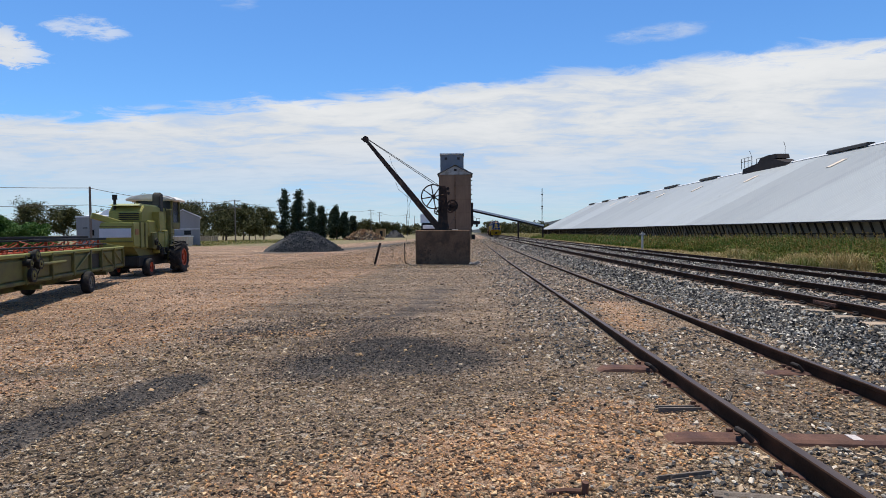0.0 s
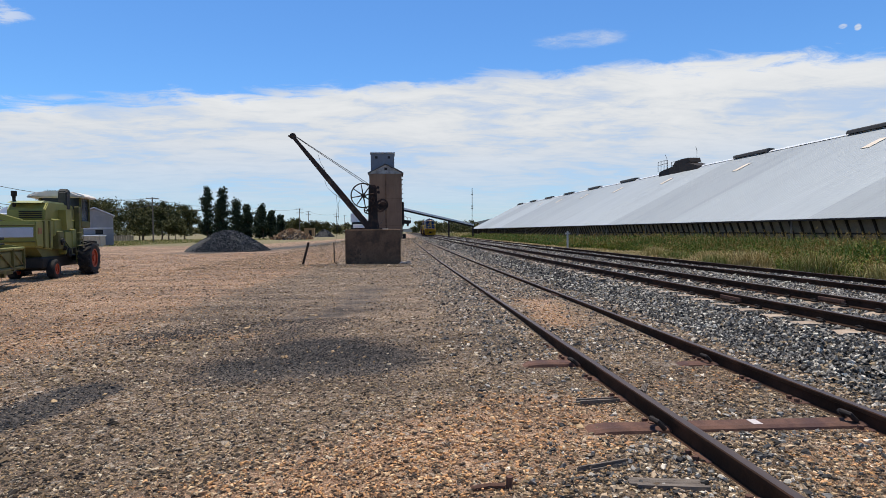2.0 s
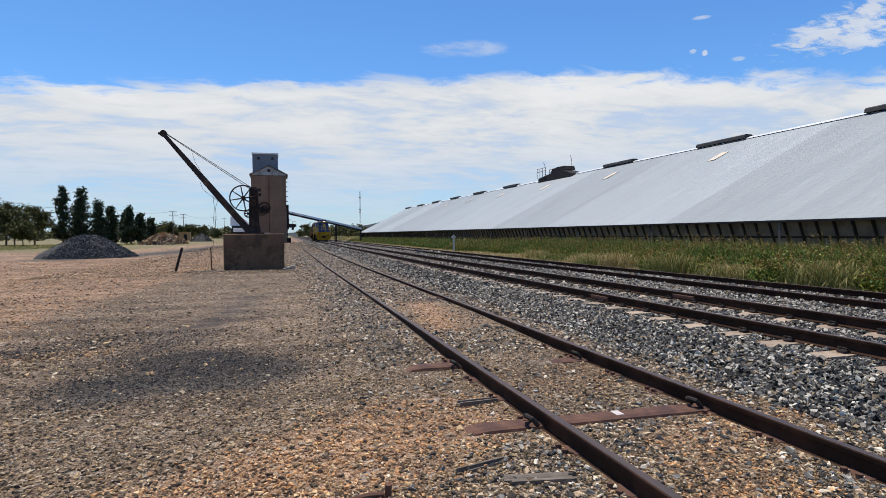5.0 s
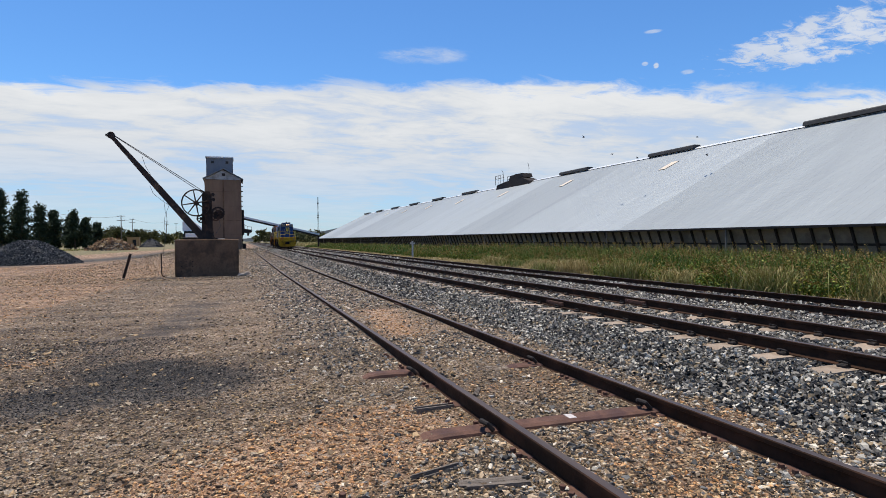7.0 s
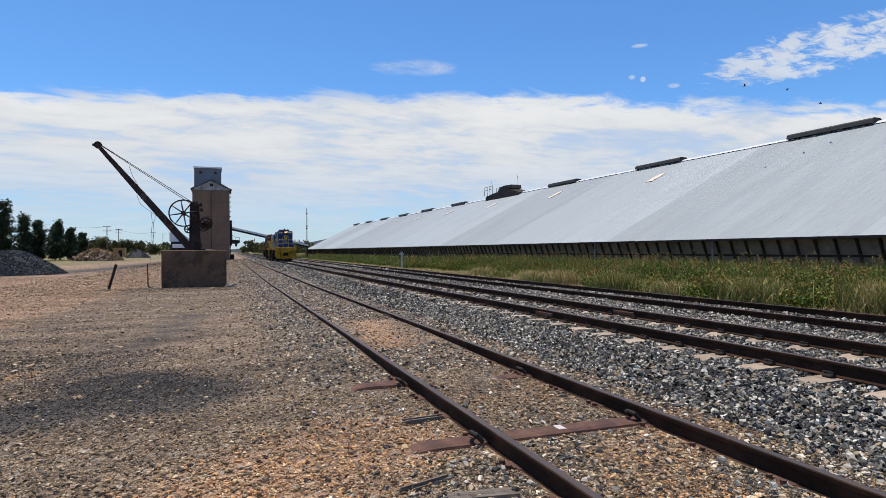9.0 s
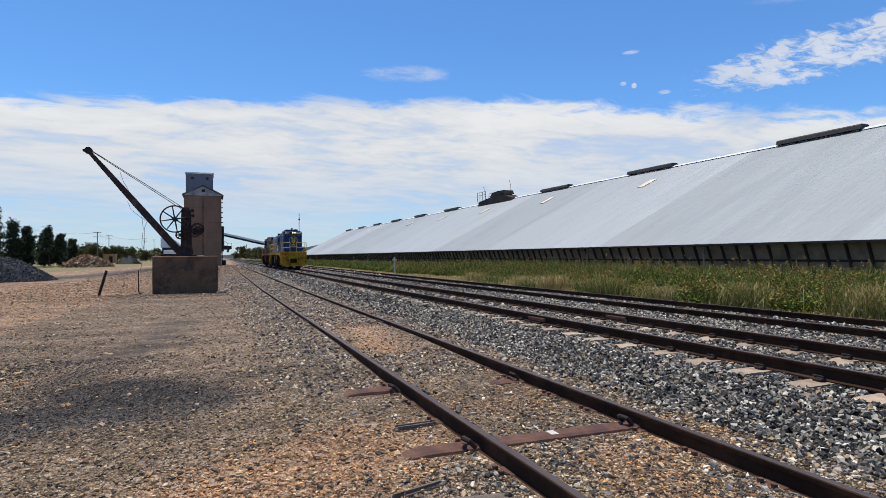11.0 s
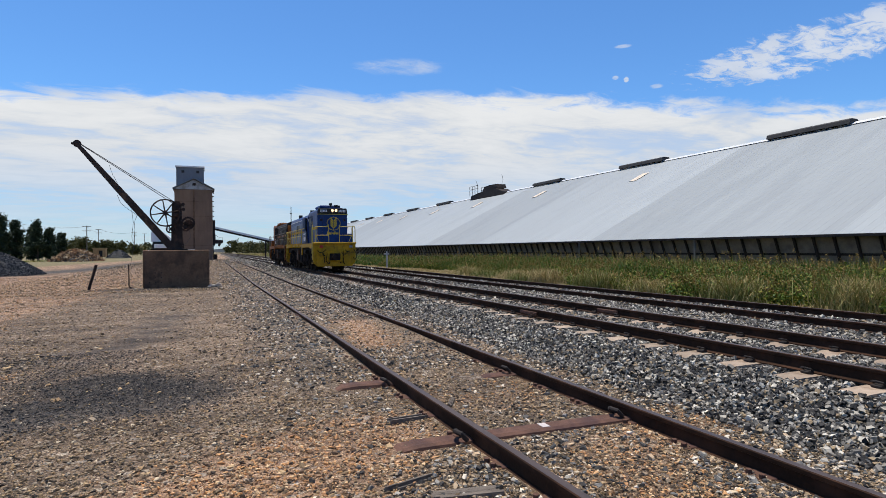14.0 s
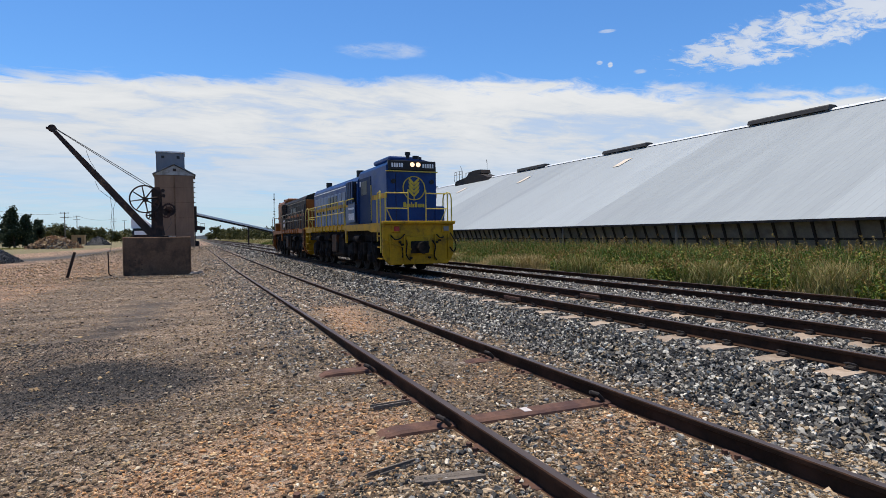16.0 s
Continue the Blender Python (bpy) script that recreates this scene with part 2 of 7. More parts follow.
def ground_masks(x, y):
    """dark spilt gravel and other dark patches, orange fines, grey crushed rock, green"""
    xx = x - 0.010 * np.maximum(0.0, y - 25.0)
    dark = np.maximum(stain(x, y, [(-1.5, 6.5), (-0.3, 6.7), (-1.0, 7.6)], 1.15) * 1.1, stain(x, y, [(-3.6, 3.6), (-3.4, 4.4), (-3.1, 5.0), (-2.95, 5.7)], 0.45) * 1.7)
    dark = np.maximum(dark, stain(x, y, [(-1.7, 8.2), (-1.0, 9.8)], 1.2) * 0.5)
    dark = np.maximum(dark, stain(x, y, [(-3.4, 8.6), (-2.4, 9.4), (-1, 10.5), (-0.6, 15)], 1.3) * 0.6)
    # darker band before the crane block, reaching left towards the posts
    dark = np.maximum(dark, stain(x, y, [(-3.6, 26.0), (0.6, 25.6)], 1.6) * 0.7)
    orange = np.maximum(stain(x, y, [(-0.9, 2.9), (-0.1, 3.4), (0.5, 3.9), (1.2, 4.4)], 1.05) * 1.4, stain(x, y, [(2.6, 8.6), (2.9, 11.5)], 0.7) * 0.9)
    orange = np.maximum(orange, stain(x, y, [(-2.3, 8.6), (-3.8, 8.2)], 0.6) * 0.6)
    orange = np.maximum(orange, stain(x, y, [(-30, 20), (-12, 16), (-8, 30), (-12, 60)], 9) * 0.75)
    orange = np.maximum(orange, np.clip((-3.4 - x + 0.07 * (y - 8)) / 1.5, 0, 1) * np.clip((y - 4.8) / 1.6, 0, 1) * 0.65)
    orange = np.maximum(orange, stain(x, y, [(2.3, 5.4), (3.0, 4.9), (3.3, 5.6)], 0.6) * 0.5)
    orange = np.maximum(orange, stain(x, y, [(2.7, 2.6), (3.0, 3.4), (4.0, 3.7)], 0.7) * 0.7)
    orange = np.maximum(orange, stain(x, y, [(-4.6, 4.6), (-4.4, 5.6)], 0.6) * 0.7)
    grey = np.clip((xx - 4.2) / 0.5, 0, 1) * np.clip((13.0 - xx) / 0.5, 0, 1)
    grey = np.maximum(grey, stain(x, y, [(1.4, 6.5), (1.5, 14.0)], 1.4) * 0.5)
    grey = np.maximum(grey, stain(x, y, [(-14.5, 45.0), (-12.0, 48.0), (-9, 62), (-5, 130)], 5.5) * 0.8)
    green = np.clip((xx - 13.2) / 1.6, 0, 1)
    green = np.maximum(green, np.clip((-x - 24 + 0.12 * y) / 3, 0, 1) * np.clip((y - 62) / 12, 0, 1))
    green = np.maximum(green, np.clip((y - 190) / 80, 0, 1) * np.clip(np.abs(xx - 4) / 12 - 1, 0, 1))
    green = np.maximum(green, np.clip((-x - 30) / 10, 0, 1) * np.clip((60 - y) / 10, 0, 1) * np.clip((y - 20) / 10, 0, 1))
    return dark, orange, grey, green


def gravel_material():
    m = bpy.data.materials.new("yard_gravel")
    m.use_nodes = True
    n = Nodes(m.node_tree)
    co = n.add("TexCoord").outputs["Object"]
    warp = n.mix(0.06, co, n.add("TexNoise", ins={"Vector": co, "Scale": 9.0}).outputs[1], "ADD")
    cells = n.add("TexVoronoi", ins={"Vector": warp, "Scale": 54.0})
    big = n.add("TexVoronoi", ins={"Vector": warp, "Scale": 17.0})
    tone = n.add("SeparateColor", ins={0: cells.outputs["Color"]}).outputs[0]
    tone2 = n.add("SeparateColor", ins={0: big.outputs["Color"]}).outputs[1]
    mask = n.add("SeparateColor", ins={0: n.add("Attribute", attribute_name="zones").outputs["Color"]})
    dark, orange, grey = mask.outputs
    green = n.add("Attribute", attribute_name="zones").outputs["Alpha"]
    wide = n.noise(co, 0.35, 6, 0.65)
    mid = n.noise(co, 2.2, 6, 0.7)
    gritty = n.noise(co, 60, 4, 0.7)

    def soft(v, lo=0.25, hi=0.75):
        return n.ramp(n.math("ADD", v, n.math("MULTIPLY", n.math("SUBTRACT", mid, 0.5), 0.75)), lo, hi)

    soil = n.mix(n.ramp(wide, 0.36, 0.64), rgb(0.115, 0.076, 0.044), rgb(0.235, 0.145, 0.080))
    soil = n.mix(n.math("MULTIPLY", soft(orange), 0.8), soil, rgb(0.38, 0.208, 0.118))
    stone = n.add("ValToRGB", ins={0: tone})
    els = stone.color_ramp.elements
    els[0].color, els[1].color = rgb(0.045, 0.036, 0.030), rgb(0.62, 0.50, 0.37)
    els[1].position = 1.0
    for at, c in ((0.22, (0.14, 0.100, 0.070)), (0.5, (0.27, 0.180, 0.112)), (0.75, (0.39, 0.27, 0.170)), (0.92, (0.52, 0.39, 0.265))):
        e = els.new(at)
        e.color = rgb(*c)
    col = n.mix(n.ramp(mid, 0.3, 0.7, 0.55, 0.85), soil, stone.outputs[0])
    col = n.mix(n.math("MULTIPLY", soft(orange), 0.55), col, n.mix(tone, rgb(0.32, 0.165, 0.088), rgb(0.66, 0.42, 0.25)))
    col = n.mix(n.math("MULTIPLY", n.ramp(tone2, 0.90, 0.96), 0.7), col, rgb(0.50, 0.42, 0.33))
    # cell edges darkened: the shade in gaps between stones, painted into the colour
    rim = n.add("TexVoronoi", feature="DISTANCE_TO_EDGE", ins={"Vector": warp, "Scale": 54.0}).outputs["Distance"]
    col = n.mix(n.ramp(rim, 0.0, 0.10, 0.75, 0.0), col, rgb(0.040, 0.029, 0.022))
    # ballast bed kept very dark: shade between the loose stones is in its colour
    rock = n.mix(tone, rgb(0.028, 0.026, 0.023), rgb(0.11, 0.10, 0.086))
    col = n.mix(soft(grey), col, rock)
    col = n.mix(n.math("MULTIPLY", soft(dark), 0.85), col, n.mix(tone, rgb(0.022, 0.020, 0.019), rgb(0.085, 0.074, 0.064)))
    drift = n.noise(n.vmath("MULTIPLY", co, (0.16, 0.75, 1)), 1.0, 7, 0.72, 0.4)
    clod = n.noise(co, 1.6, 9, 0.78)
    tone3 = n.math("ADD", n.ramp(drift, 0.36, 0.64, -0.36, 0.30), n.ramp(clod, 0.38, 0.62, -0.22, 0.22))
    tone3 = n.math("ADD", tone3, 1.0)
    col = n.mix(1.0, col, n.add("CombineColor", ins={0: tone3, 1: tone3, 2: tone3}).outputs[0], "MULTIPLY")
    grass = n.mix(n.ramp(mid, 0.35, 0.65), rgb(0.13, 0.125, 0.05), rgb(0.30, 0.235, 0.12))
    col = n.mix(soft(green), col, grass)
    speck = n.noise(co, 13, 8, 0.82)
    col = n.mix(n.ramp(speck, 0.38, 0.50, 0.45, 0.0), col, rgb(0.035, 0.027, 0.022))
    col = n.mix(n.ramp(speck, 0.56, 0.68, 0.0, 0.55), col, n.mix(wide, rgb(0.34, 0.22, 0.135), rgb(0.40, 0.31, 0.22)))
    col = n.mix(n.ramp(gritty, 0.3, 0.7, 0.28, 0.0), col, rgb(0.05, 0.038, 0.03))
    high = n.math("ADD", n.math("MULTIPLY", cells.outputs["Distance"], -0.8), n.math("MULTIPLY", gritty, 0.5))
    high = n.math("ADD", high, n.math("MULTIPLY", n.math("MULTIPLY", big.outputs["Distance"], -1.0), 0.6))
    bump = n.add("Bump", ins={"Strength": 0.9, "Distance": 0.025, "Height": high})
    bs = n.add("BsdfPrincipled", ins={"Base Color": col, "Roughness": 0.88, "Specular IOR Level": 0.3, "Normal": bump.outputs[0]})
    n.tree.links.new(bs.outputs[0], n.add("OutputMaterial").inputs[0])
    return m


def make_ground():
    xs = spaced([(-3000, -300, 8), (-300, -60, 14), (-60, -14, 26), (-14, 16, 150), (16, 60, 24), (60, 300, 14), (300, 3000, 8)])
    ys = spaced([(-2000, -100, 6), (-100, 0, 10), (0, 24, 120), (24, 80, 90), (80, 260, 50), (260, 4000, 16)])
    gx, gy = np.meshgrid(xs, ys)
    gz = ground_z(gx, gy)
    verts = np.stack([gx.ravel(), gy.ravel(), gz.ravel()], 1)
    nx, ny = len(xs), len(ys)
    i = (np.arange(ny - 1)[:, None] * nx + np.arange(nx - 1)[None, :]).ravel()
    faces = np.stack([i, i + 1, i + nx + 1, i + nx], 1)
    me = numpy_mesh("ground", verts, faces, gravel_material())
    at = me.color_attributes.new("zones", "FLOAT_COLOR", "POINT")
    at.data.foreach_set("color", np.stack(ground_masks(verts[:, 0], verts[:, 1]), 1).astype(np.float32).ravel())
    me.shade_smooth()
    tagged(new("ground", me), "brown and orange gravel yard ground with spilt dark stone", "ground", kind="structure")


make_ground()

# ---- railway tracks ----
RAIL_STEEL = material("rusty_rail", (0.034, 0.018, 0.011), 0.85, 0.0, 0.35, 3.0, 0.2, 60, second=(0.062, 0.030, 0.018), mask_scale=2.0, spec=0.1)
RAIL_TOP = material("worn_rail_head", (0.085, 0.062, 0.052), 0.5, 0.4, 0.25, 4.0, 0.05, 60, stretch=(6, 0.3, 6))
RUST = material("rust_brown_steel", (0.115, 0.060, 0.042), 0.85, 0.0, 0.35, 7.0, 0.25, 50, second=(0.075, 0.04, 0.034), mask_scale=4.0)
CONCRETE_SLEEPER = material("dusty_concrete_sleeper", (0.35, 0.27, 0.20), 0.9, 0, 0.15, 9.0, 0.3, 70, per="object", per_mix=0.15, second=(0.24, 0.17, 0.12), mask_scale=5)
OLD_TIMBER = material("weathered_timber", (0.16, 0.13, 0.105), 0.92, 0, 0.4, 5.0, 0.5, 30, stretch=(1, 9, 9))

RAIL_PROFILE = [(-0.066, 0), (0.066, 0), (0.066, 0.010), (0.012, 0.026), (0.009, 0.108), (0.034, 0.120), (0.035, 0.146), (0.028, 0.153),
                (-0.028, 0.153), (-0.035, 0.146), (-0.034, 0.120), (-0.009, 0.108), (-0.012, 0.026), (-0.066, 0.010)]


def rail_mesh(x, head_z, y0, y1, tall=1.0):
    bm = bm_new()
    ys = [y0, -5, 25] + [v for v in (40, 60, 90, 130, 180, 240, 320, 420)] + [y1]
    rows = [[bm.verts.new((x + bend(y) + u, y, head_z - 0.153 * tall + v * tall)) for u, v in RAIL_PROFILE] for y in ys]
    n = len(RAIL_PROFILE)
    for a, b in zip(rows, rows[1:]):
        for k in range(n):
            f = bm.faces.new((a[k], b[k], b[(k + 1) % n], a[(k + 1) % n]))
            f.material_index = 1 if k == 7 else 0
    bm.faces.new(rows[0])
    bm.faces.new(rows[-1][::-1])
    me = finish("rail", bm, RAIL_STEEL)
    me.materials.append(RAIL_TOP)
    return me


def make_track(name, x, z, label, y1=700):
    t = thing(name, Matrix.Identity(4), label, "railway track", kind="structure")
    for s in (-1, 1):
        part("rail", rail_mesh(x + s * GAUGE_HALF, z, -40, y1), None, t)
    return t


siding = make_track("siding_track", SIDING_X, SIDING_Z, "rusty siding track half buried in brown gravel", 420)
main_track = make_track("main_track", MAIN_X, MAIN_Z, "main line track on concrete sleepers and grey ballast", 700)
far_track = make_track("far_track", FAR_X, FAR_Z, "rusty loop track in grey ballast beside tall weeds", 700)


# ---- grain shed ----
EAVE_X, EAVE_Z, RIDGE_X, RIDGE_Z = 24.0, 2.1, 38.6, 9.38
SHED_Y0, SHED_Y1 = -20.0, 174.0
ROOF_TIN = material("galvanised_roof_sheet", (0.312, 0.333, 0.336), 0.6, 0.0, 0.05, 0.8, 0.0, per="object", per_mix=0.11, second=(0.285, 0.305, 0.309),
                    mask_scale=0.35, stretch=(0.25, 1.6, 0.25))
WALL_PANEL = material("dark_wall_sheet", (0.20, 0.165, 0.13), 0.8, 0, 0.2, 1.5, 0.1, 30, second=(0.14, 0.112, 0.09), mask_scale=1.0)
DARK_STEEL = material("dark_steel", (0.026, 0.021, 0.019), 0.75, 0.0, 0.25, 4.0, 0.1, 40, second=(0.045, 0.03, 0.024), mask_scale=3)
VENT_STEEL = material("weathered_ridge_vent", (0.045, 0.043, 0.042), 0.7, 0.0, 0.3, 3.0, 0.1)
SKYLIGHT = material("yellowed_skylight", (0.66, 0.55, 0.42), 0.5, 0, 0.15, 3.0, 0.0)
PALE_TRIM = material("pale_gutter", (0.62, 0.63, 0.64), 0.5, 0.2, 0.1, 2.0, 0.05)


def roof_point(s, y, lift=0.0):
    """s: 0 at the eave, 1 at the ridge."""
    dx, dz = RIDGE_X - EAVE_X, RIDGE_Z - EAVE_Z
    n = math.hypot(dx, dz)
    return (EAVE_X + s * dx - lift * dz / n, y, EAVE_Z + s * dz + lift * dx / n)


def make_shed():
    shed = thing("grain_shed", Matrix.Identity(4), "very long grey corrugated steel grain storage shed with low walls", "grain shed")
    # roof in broad sheets with ribs, near face; the far face is one plain sheet
    edges = [SHED_Y0, -8.0, 0.5, 6.0, 10.5, 15.0, 20.5, 27.0, 31.0, 36.5, 40.0, 48.0, 53.5, 62.0, 71.0, 84.0, 97.0, 112.0, 128.0, 144.0, 160.0, SHED_Y1]
    for a, b in zip(edges, edges[1:]):
        bm = bm_new()
        pitch = 0.38 if b < 75 else 1.2
        count = max(2, int(round((b - a) / pitch)))
        lo, hi = [], []
        for k in range(count):
            y0 = a + (b - a) * k / count
            w = (b - a) / count
            for yy, l in ((y0, 0.0), (y0 + w * 0.72, 0.0), (y0 + w * 0.80, 0.009), (y0 + w * 0.92, 0.009)):
                lo.append(bm.verts.new(roof_point(-0.02, yy, l)))
                hi.append(bm.verts.new(roof_point(1.0, yy, l)))
        lo.append(bm.verts.new(roof_point(-0.02, b, 0)))
        hi.append(bm.verts.new(roof_point(1.0, b, 0)))
        for k in range(len(lo) - 1):
            bm.faces.new((lo[k], lo[k + 1], hi[k + 1], hi[k]))
        part("roof_sheet", bm, ROOF_TIN, shed)
    bm = bm_new()
    x2 = 2 * RIDGE_X - EAVE_X
    prism(bm, [(RIDGE_X, RIDGE_Z), (x2, EAVE_Z), (x2, EAVE_Z - 0.15), (RIDGE_X, RIDGE_Z - 0.15)], SHED_Y0, SHED_Y1, "y")
    part("back_roof", bm, ROOF_TIN, shed)
    bm = bm_new()
    prism(bm, [(RIDGE_X - 0.35, RIDGE_Z - 0.1), (RIDGE_X, RIDGE_Z + 0.09), (RIDGE_X + 0.35, RIDGE_Z - 0.1)], SHED_Y0, SHED_Y1, "y")
    part("ridge_cap", bm, PALE_TRIM, shed)
    for y in (SHED_Y0, SHED_Y1 - 0.2):
        bm = bm_new()
        prism(bm, [(EAVE_X + 0.3, -0.1), (x2 - 0.3, -0.1), (x2, EAVE_Z - 0.08), (RIDGE_X, RIDGE_Z - 0.1), (EAVE_X, EAVE_Z - 0.08)], y, y + 0.2, "y")
        part("gable_wall", bm, WALL_PANEL, shed)
    # eave gutter and shadowed leaning wall
    bm = bm_new()
    box(bm, EAVE_X - 0.34, EAVE_X - 0.22, SHED_Y0, SHED_Y1, EAVE_Z - 0.20, EAVE_Z - 0.09)
    part("gutter", bm, DARK_STEEL, shed)
    bm = bm_new()
    prism(bm, [(EAVE_X + 0.12, EAVE_Z - 0.14), (EAVE_X + 0.95, -0.2), (EAVE_X + 1.1, -0.2), (EAVE_X + 0.27, EAVE_Z - 0.14)], SHED_Y0, SHED_Y1, "y")
    part("leaning_wall", bm, WALL_PANEL, shed)
    bm = bm_new()
    prism(bm, [(EAVE_X + 0.40, 1.22), (EAVE_X + 0.44, 1.12), (EAVE_X + 0.50, 1.12), (EAVE_X + 0.46, 1.22)], SHED_Y0, SHED_Y1, "y")
    part("wall_rail", bm, DARK_STEEL, shed)
    bm = bm_new()
    prism(bm, [(EAVE_X + 0.01, EAVE_Z - 0.16), (EAVE_X + 0.83, -0.15), (EAVE_X + 0.96, -0.15), (EAVE_X + 0.14, EAVE_Z - 0.16)], -0.04, 0.04, "y")
    rib = finish("wall_rib", bm, DARK_STEEL)
    y = 14.40 - 38 * 0.874
    while y < SHED_Y1:
        part("wall_rib", rib, None, shed, at=pose(0, y, 0))
        y += 0.874
    bm = bm_new()
    box(bm, EAVE_X - 0.30, EAVE_X - 0.22, -0.04, 0.04, -0.1, EAVE_Z - 0.15)
    dp = finish("downpipe", bm, WALL_PANEL)
    y = 22.16 - 3 * 9.9
    while y < SHED_Y1:
        part("downpipe", dp, None, shed, at=pose(0, y, 0))
        y += 9.9
    # ridge vents and skylights at an even spacing
    bm = bm_new()
    prism(bm, [(-0.50, -0.02), (-0.44, 0.24), (-0.30, 0.33), (0.30, 0.33), (0.44, 0.24), (0.50, -0.02)], -2.9, 2.9, "y")
    vent = finish("ridge_vent", bm, VENT_STEEL)
    y = 26.1
    while y < SHED_Y1:
        if abs(y - 74) > 6:
            part("ridge_vent", vent, None, shed, at=pose(RIDGE_X, y, RIDGE_Z - 0.02))
        y += 16.05
    slope = math.degrees(math.atan2(RIDGE_Z - EAVE_Z, RIDGE_X - EAVE_X))
    bm = bm_new()
    box(bm, -0.85, 0.85, -0.4, 0.4, 0.035, 0.06)
    sky = finish("skylight", bm, SKYLIGHT)
    y = 38.8
    while y < 140:
        part("skylight", sky, None, shed, at=Matrix.Translation(roof_point(0.76, y)) @ pose(0, 0, 0, 0, -slope, 0))
        y += 15.9
    return shed


make_shed()


# ---- goods yard crane on its concrete block ----
OLD_CONCRETE = material("stained_concrete", (0.155, 0.094, 0.056), 0.9, 0, 0.3, 1.6, 0.3, 45, second=(0.085, 0.055, 0.036), mask_scale=1.1, mask=(0.45, 0.6))
SILO_CONCRETE = material("brown_silo_concrete", (0.22, 0.140, 0.092), 0.9, 0, 0.18, 0.35, 0.15, 8, second=(0.16, 0.10, 0.07), mask_scale=0.25, stretch=(1, 1, 0.35))
CRANE_IRON = material("black_rusted_iron", (0.035, 0.026, 0.022), 0.7, 0.25, 0.4, 4.0, 0.2, 40, second=(0.09, 0.05, 0.035), mask_scale=3)
JIB_TIMBER = material("dark_jib_steel", (0.05, 0.034, 0.027), 0.75, 0.1, 0.35, 3.0, 0.2, 30, second=(0.16, 0.10, 0.06), mask_scale=2.2, mask=(0.55, 0.7))
PALE_ROCK = material("pale_rock", (0.40, 0.33, 0.26), 0.9, 0, 0.2, 6, 0.2, 30)
ROPE = material("grey_wire_rope", (0.09, 0.085, 0.08), 0.7, 0.4, 0.2, 20, 0.0)


def make_crane_block():
    t = thing("crane_base", pose(0, 26.6, 0), "stained brown concrete loading crane base block on gravel", "concrete block")
    bm = bm_new()
    box(bm, -2.25, 0.32, 0, 2.7, -0.12, 1.60, 0.025)
    bmesh.ops.subdivide_edges(bm, edges=[e for e in bm.edges if e.calc_length() > 1], cuts=8, use_grid_fill=True)
    for v in bm.verts:
        v.co += 0.012 * noise.noise_vector(v.co * 1.7)
    part("block", bm, OLD_CONCRETE, t)
    rnd = random.Random(5)
    for x, z in [(-2.0 + 0.22 * (i % 3), 0.25 + 0.2 * (i // 3)) for i in range(9)]:
        bm = bm_new()
        cyl(bm, (x + rnd.uniform(-0.04, 0.04), 0.03, z), (x, -0.012, z), 0.022, 8)
        part("bolt_head", bm, CRANE_IRON, t)
    bm = bm_new()
    box(bm, -0.52, -0.25, 0.3, 0.5, 1.60, 1.64, 0.01)
    part("loose_plate", bm, material("pale_plate", (0.4, 0.37, 0.33), 0.7), t)


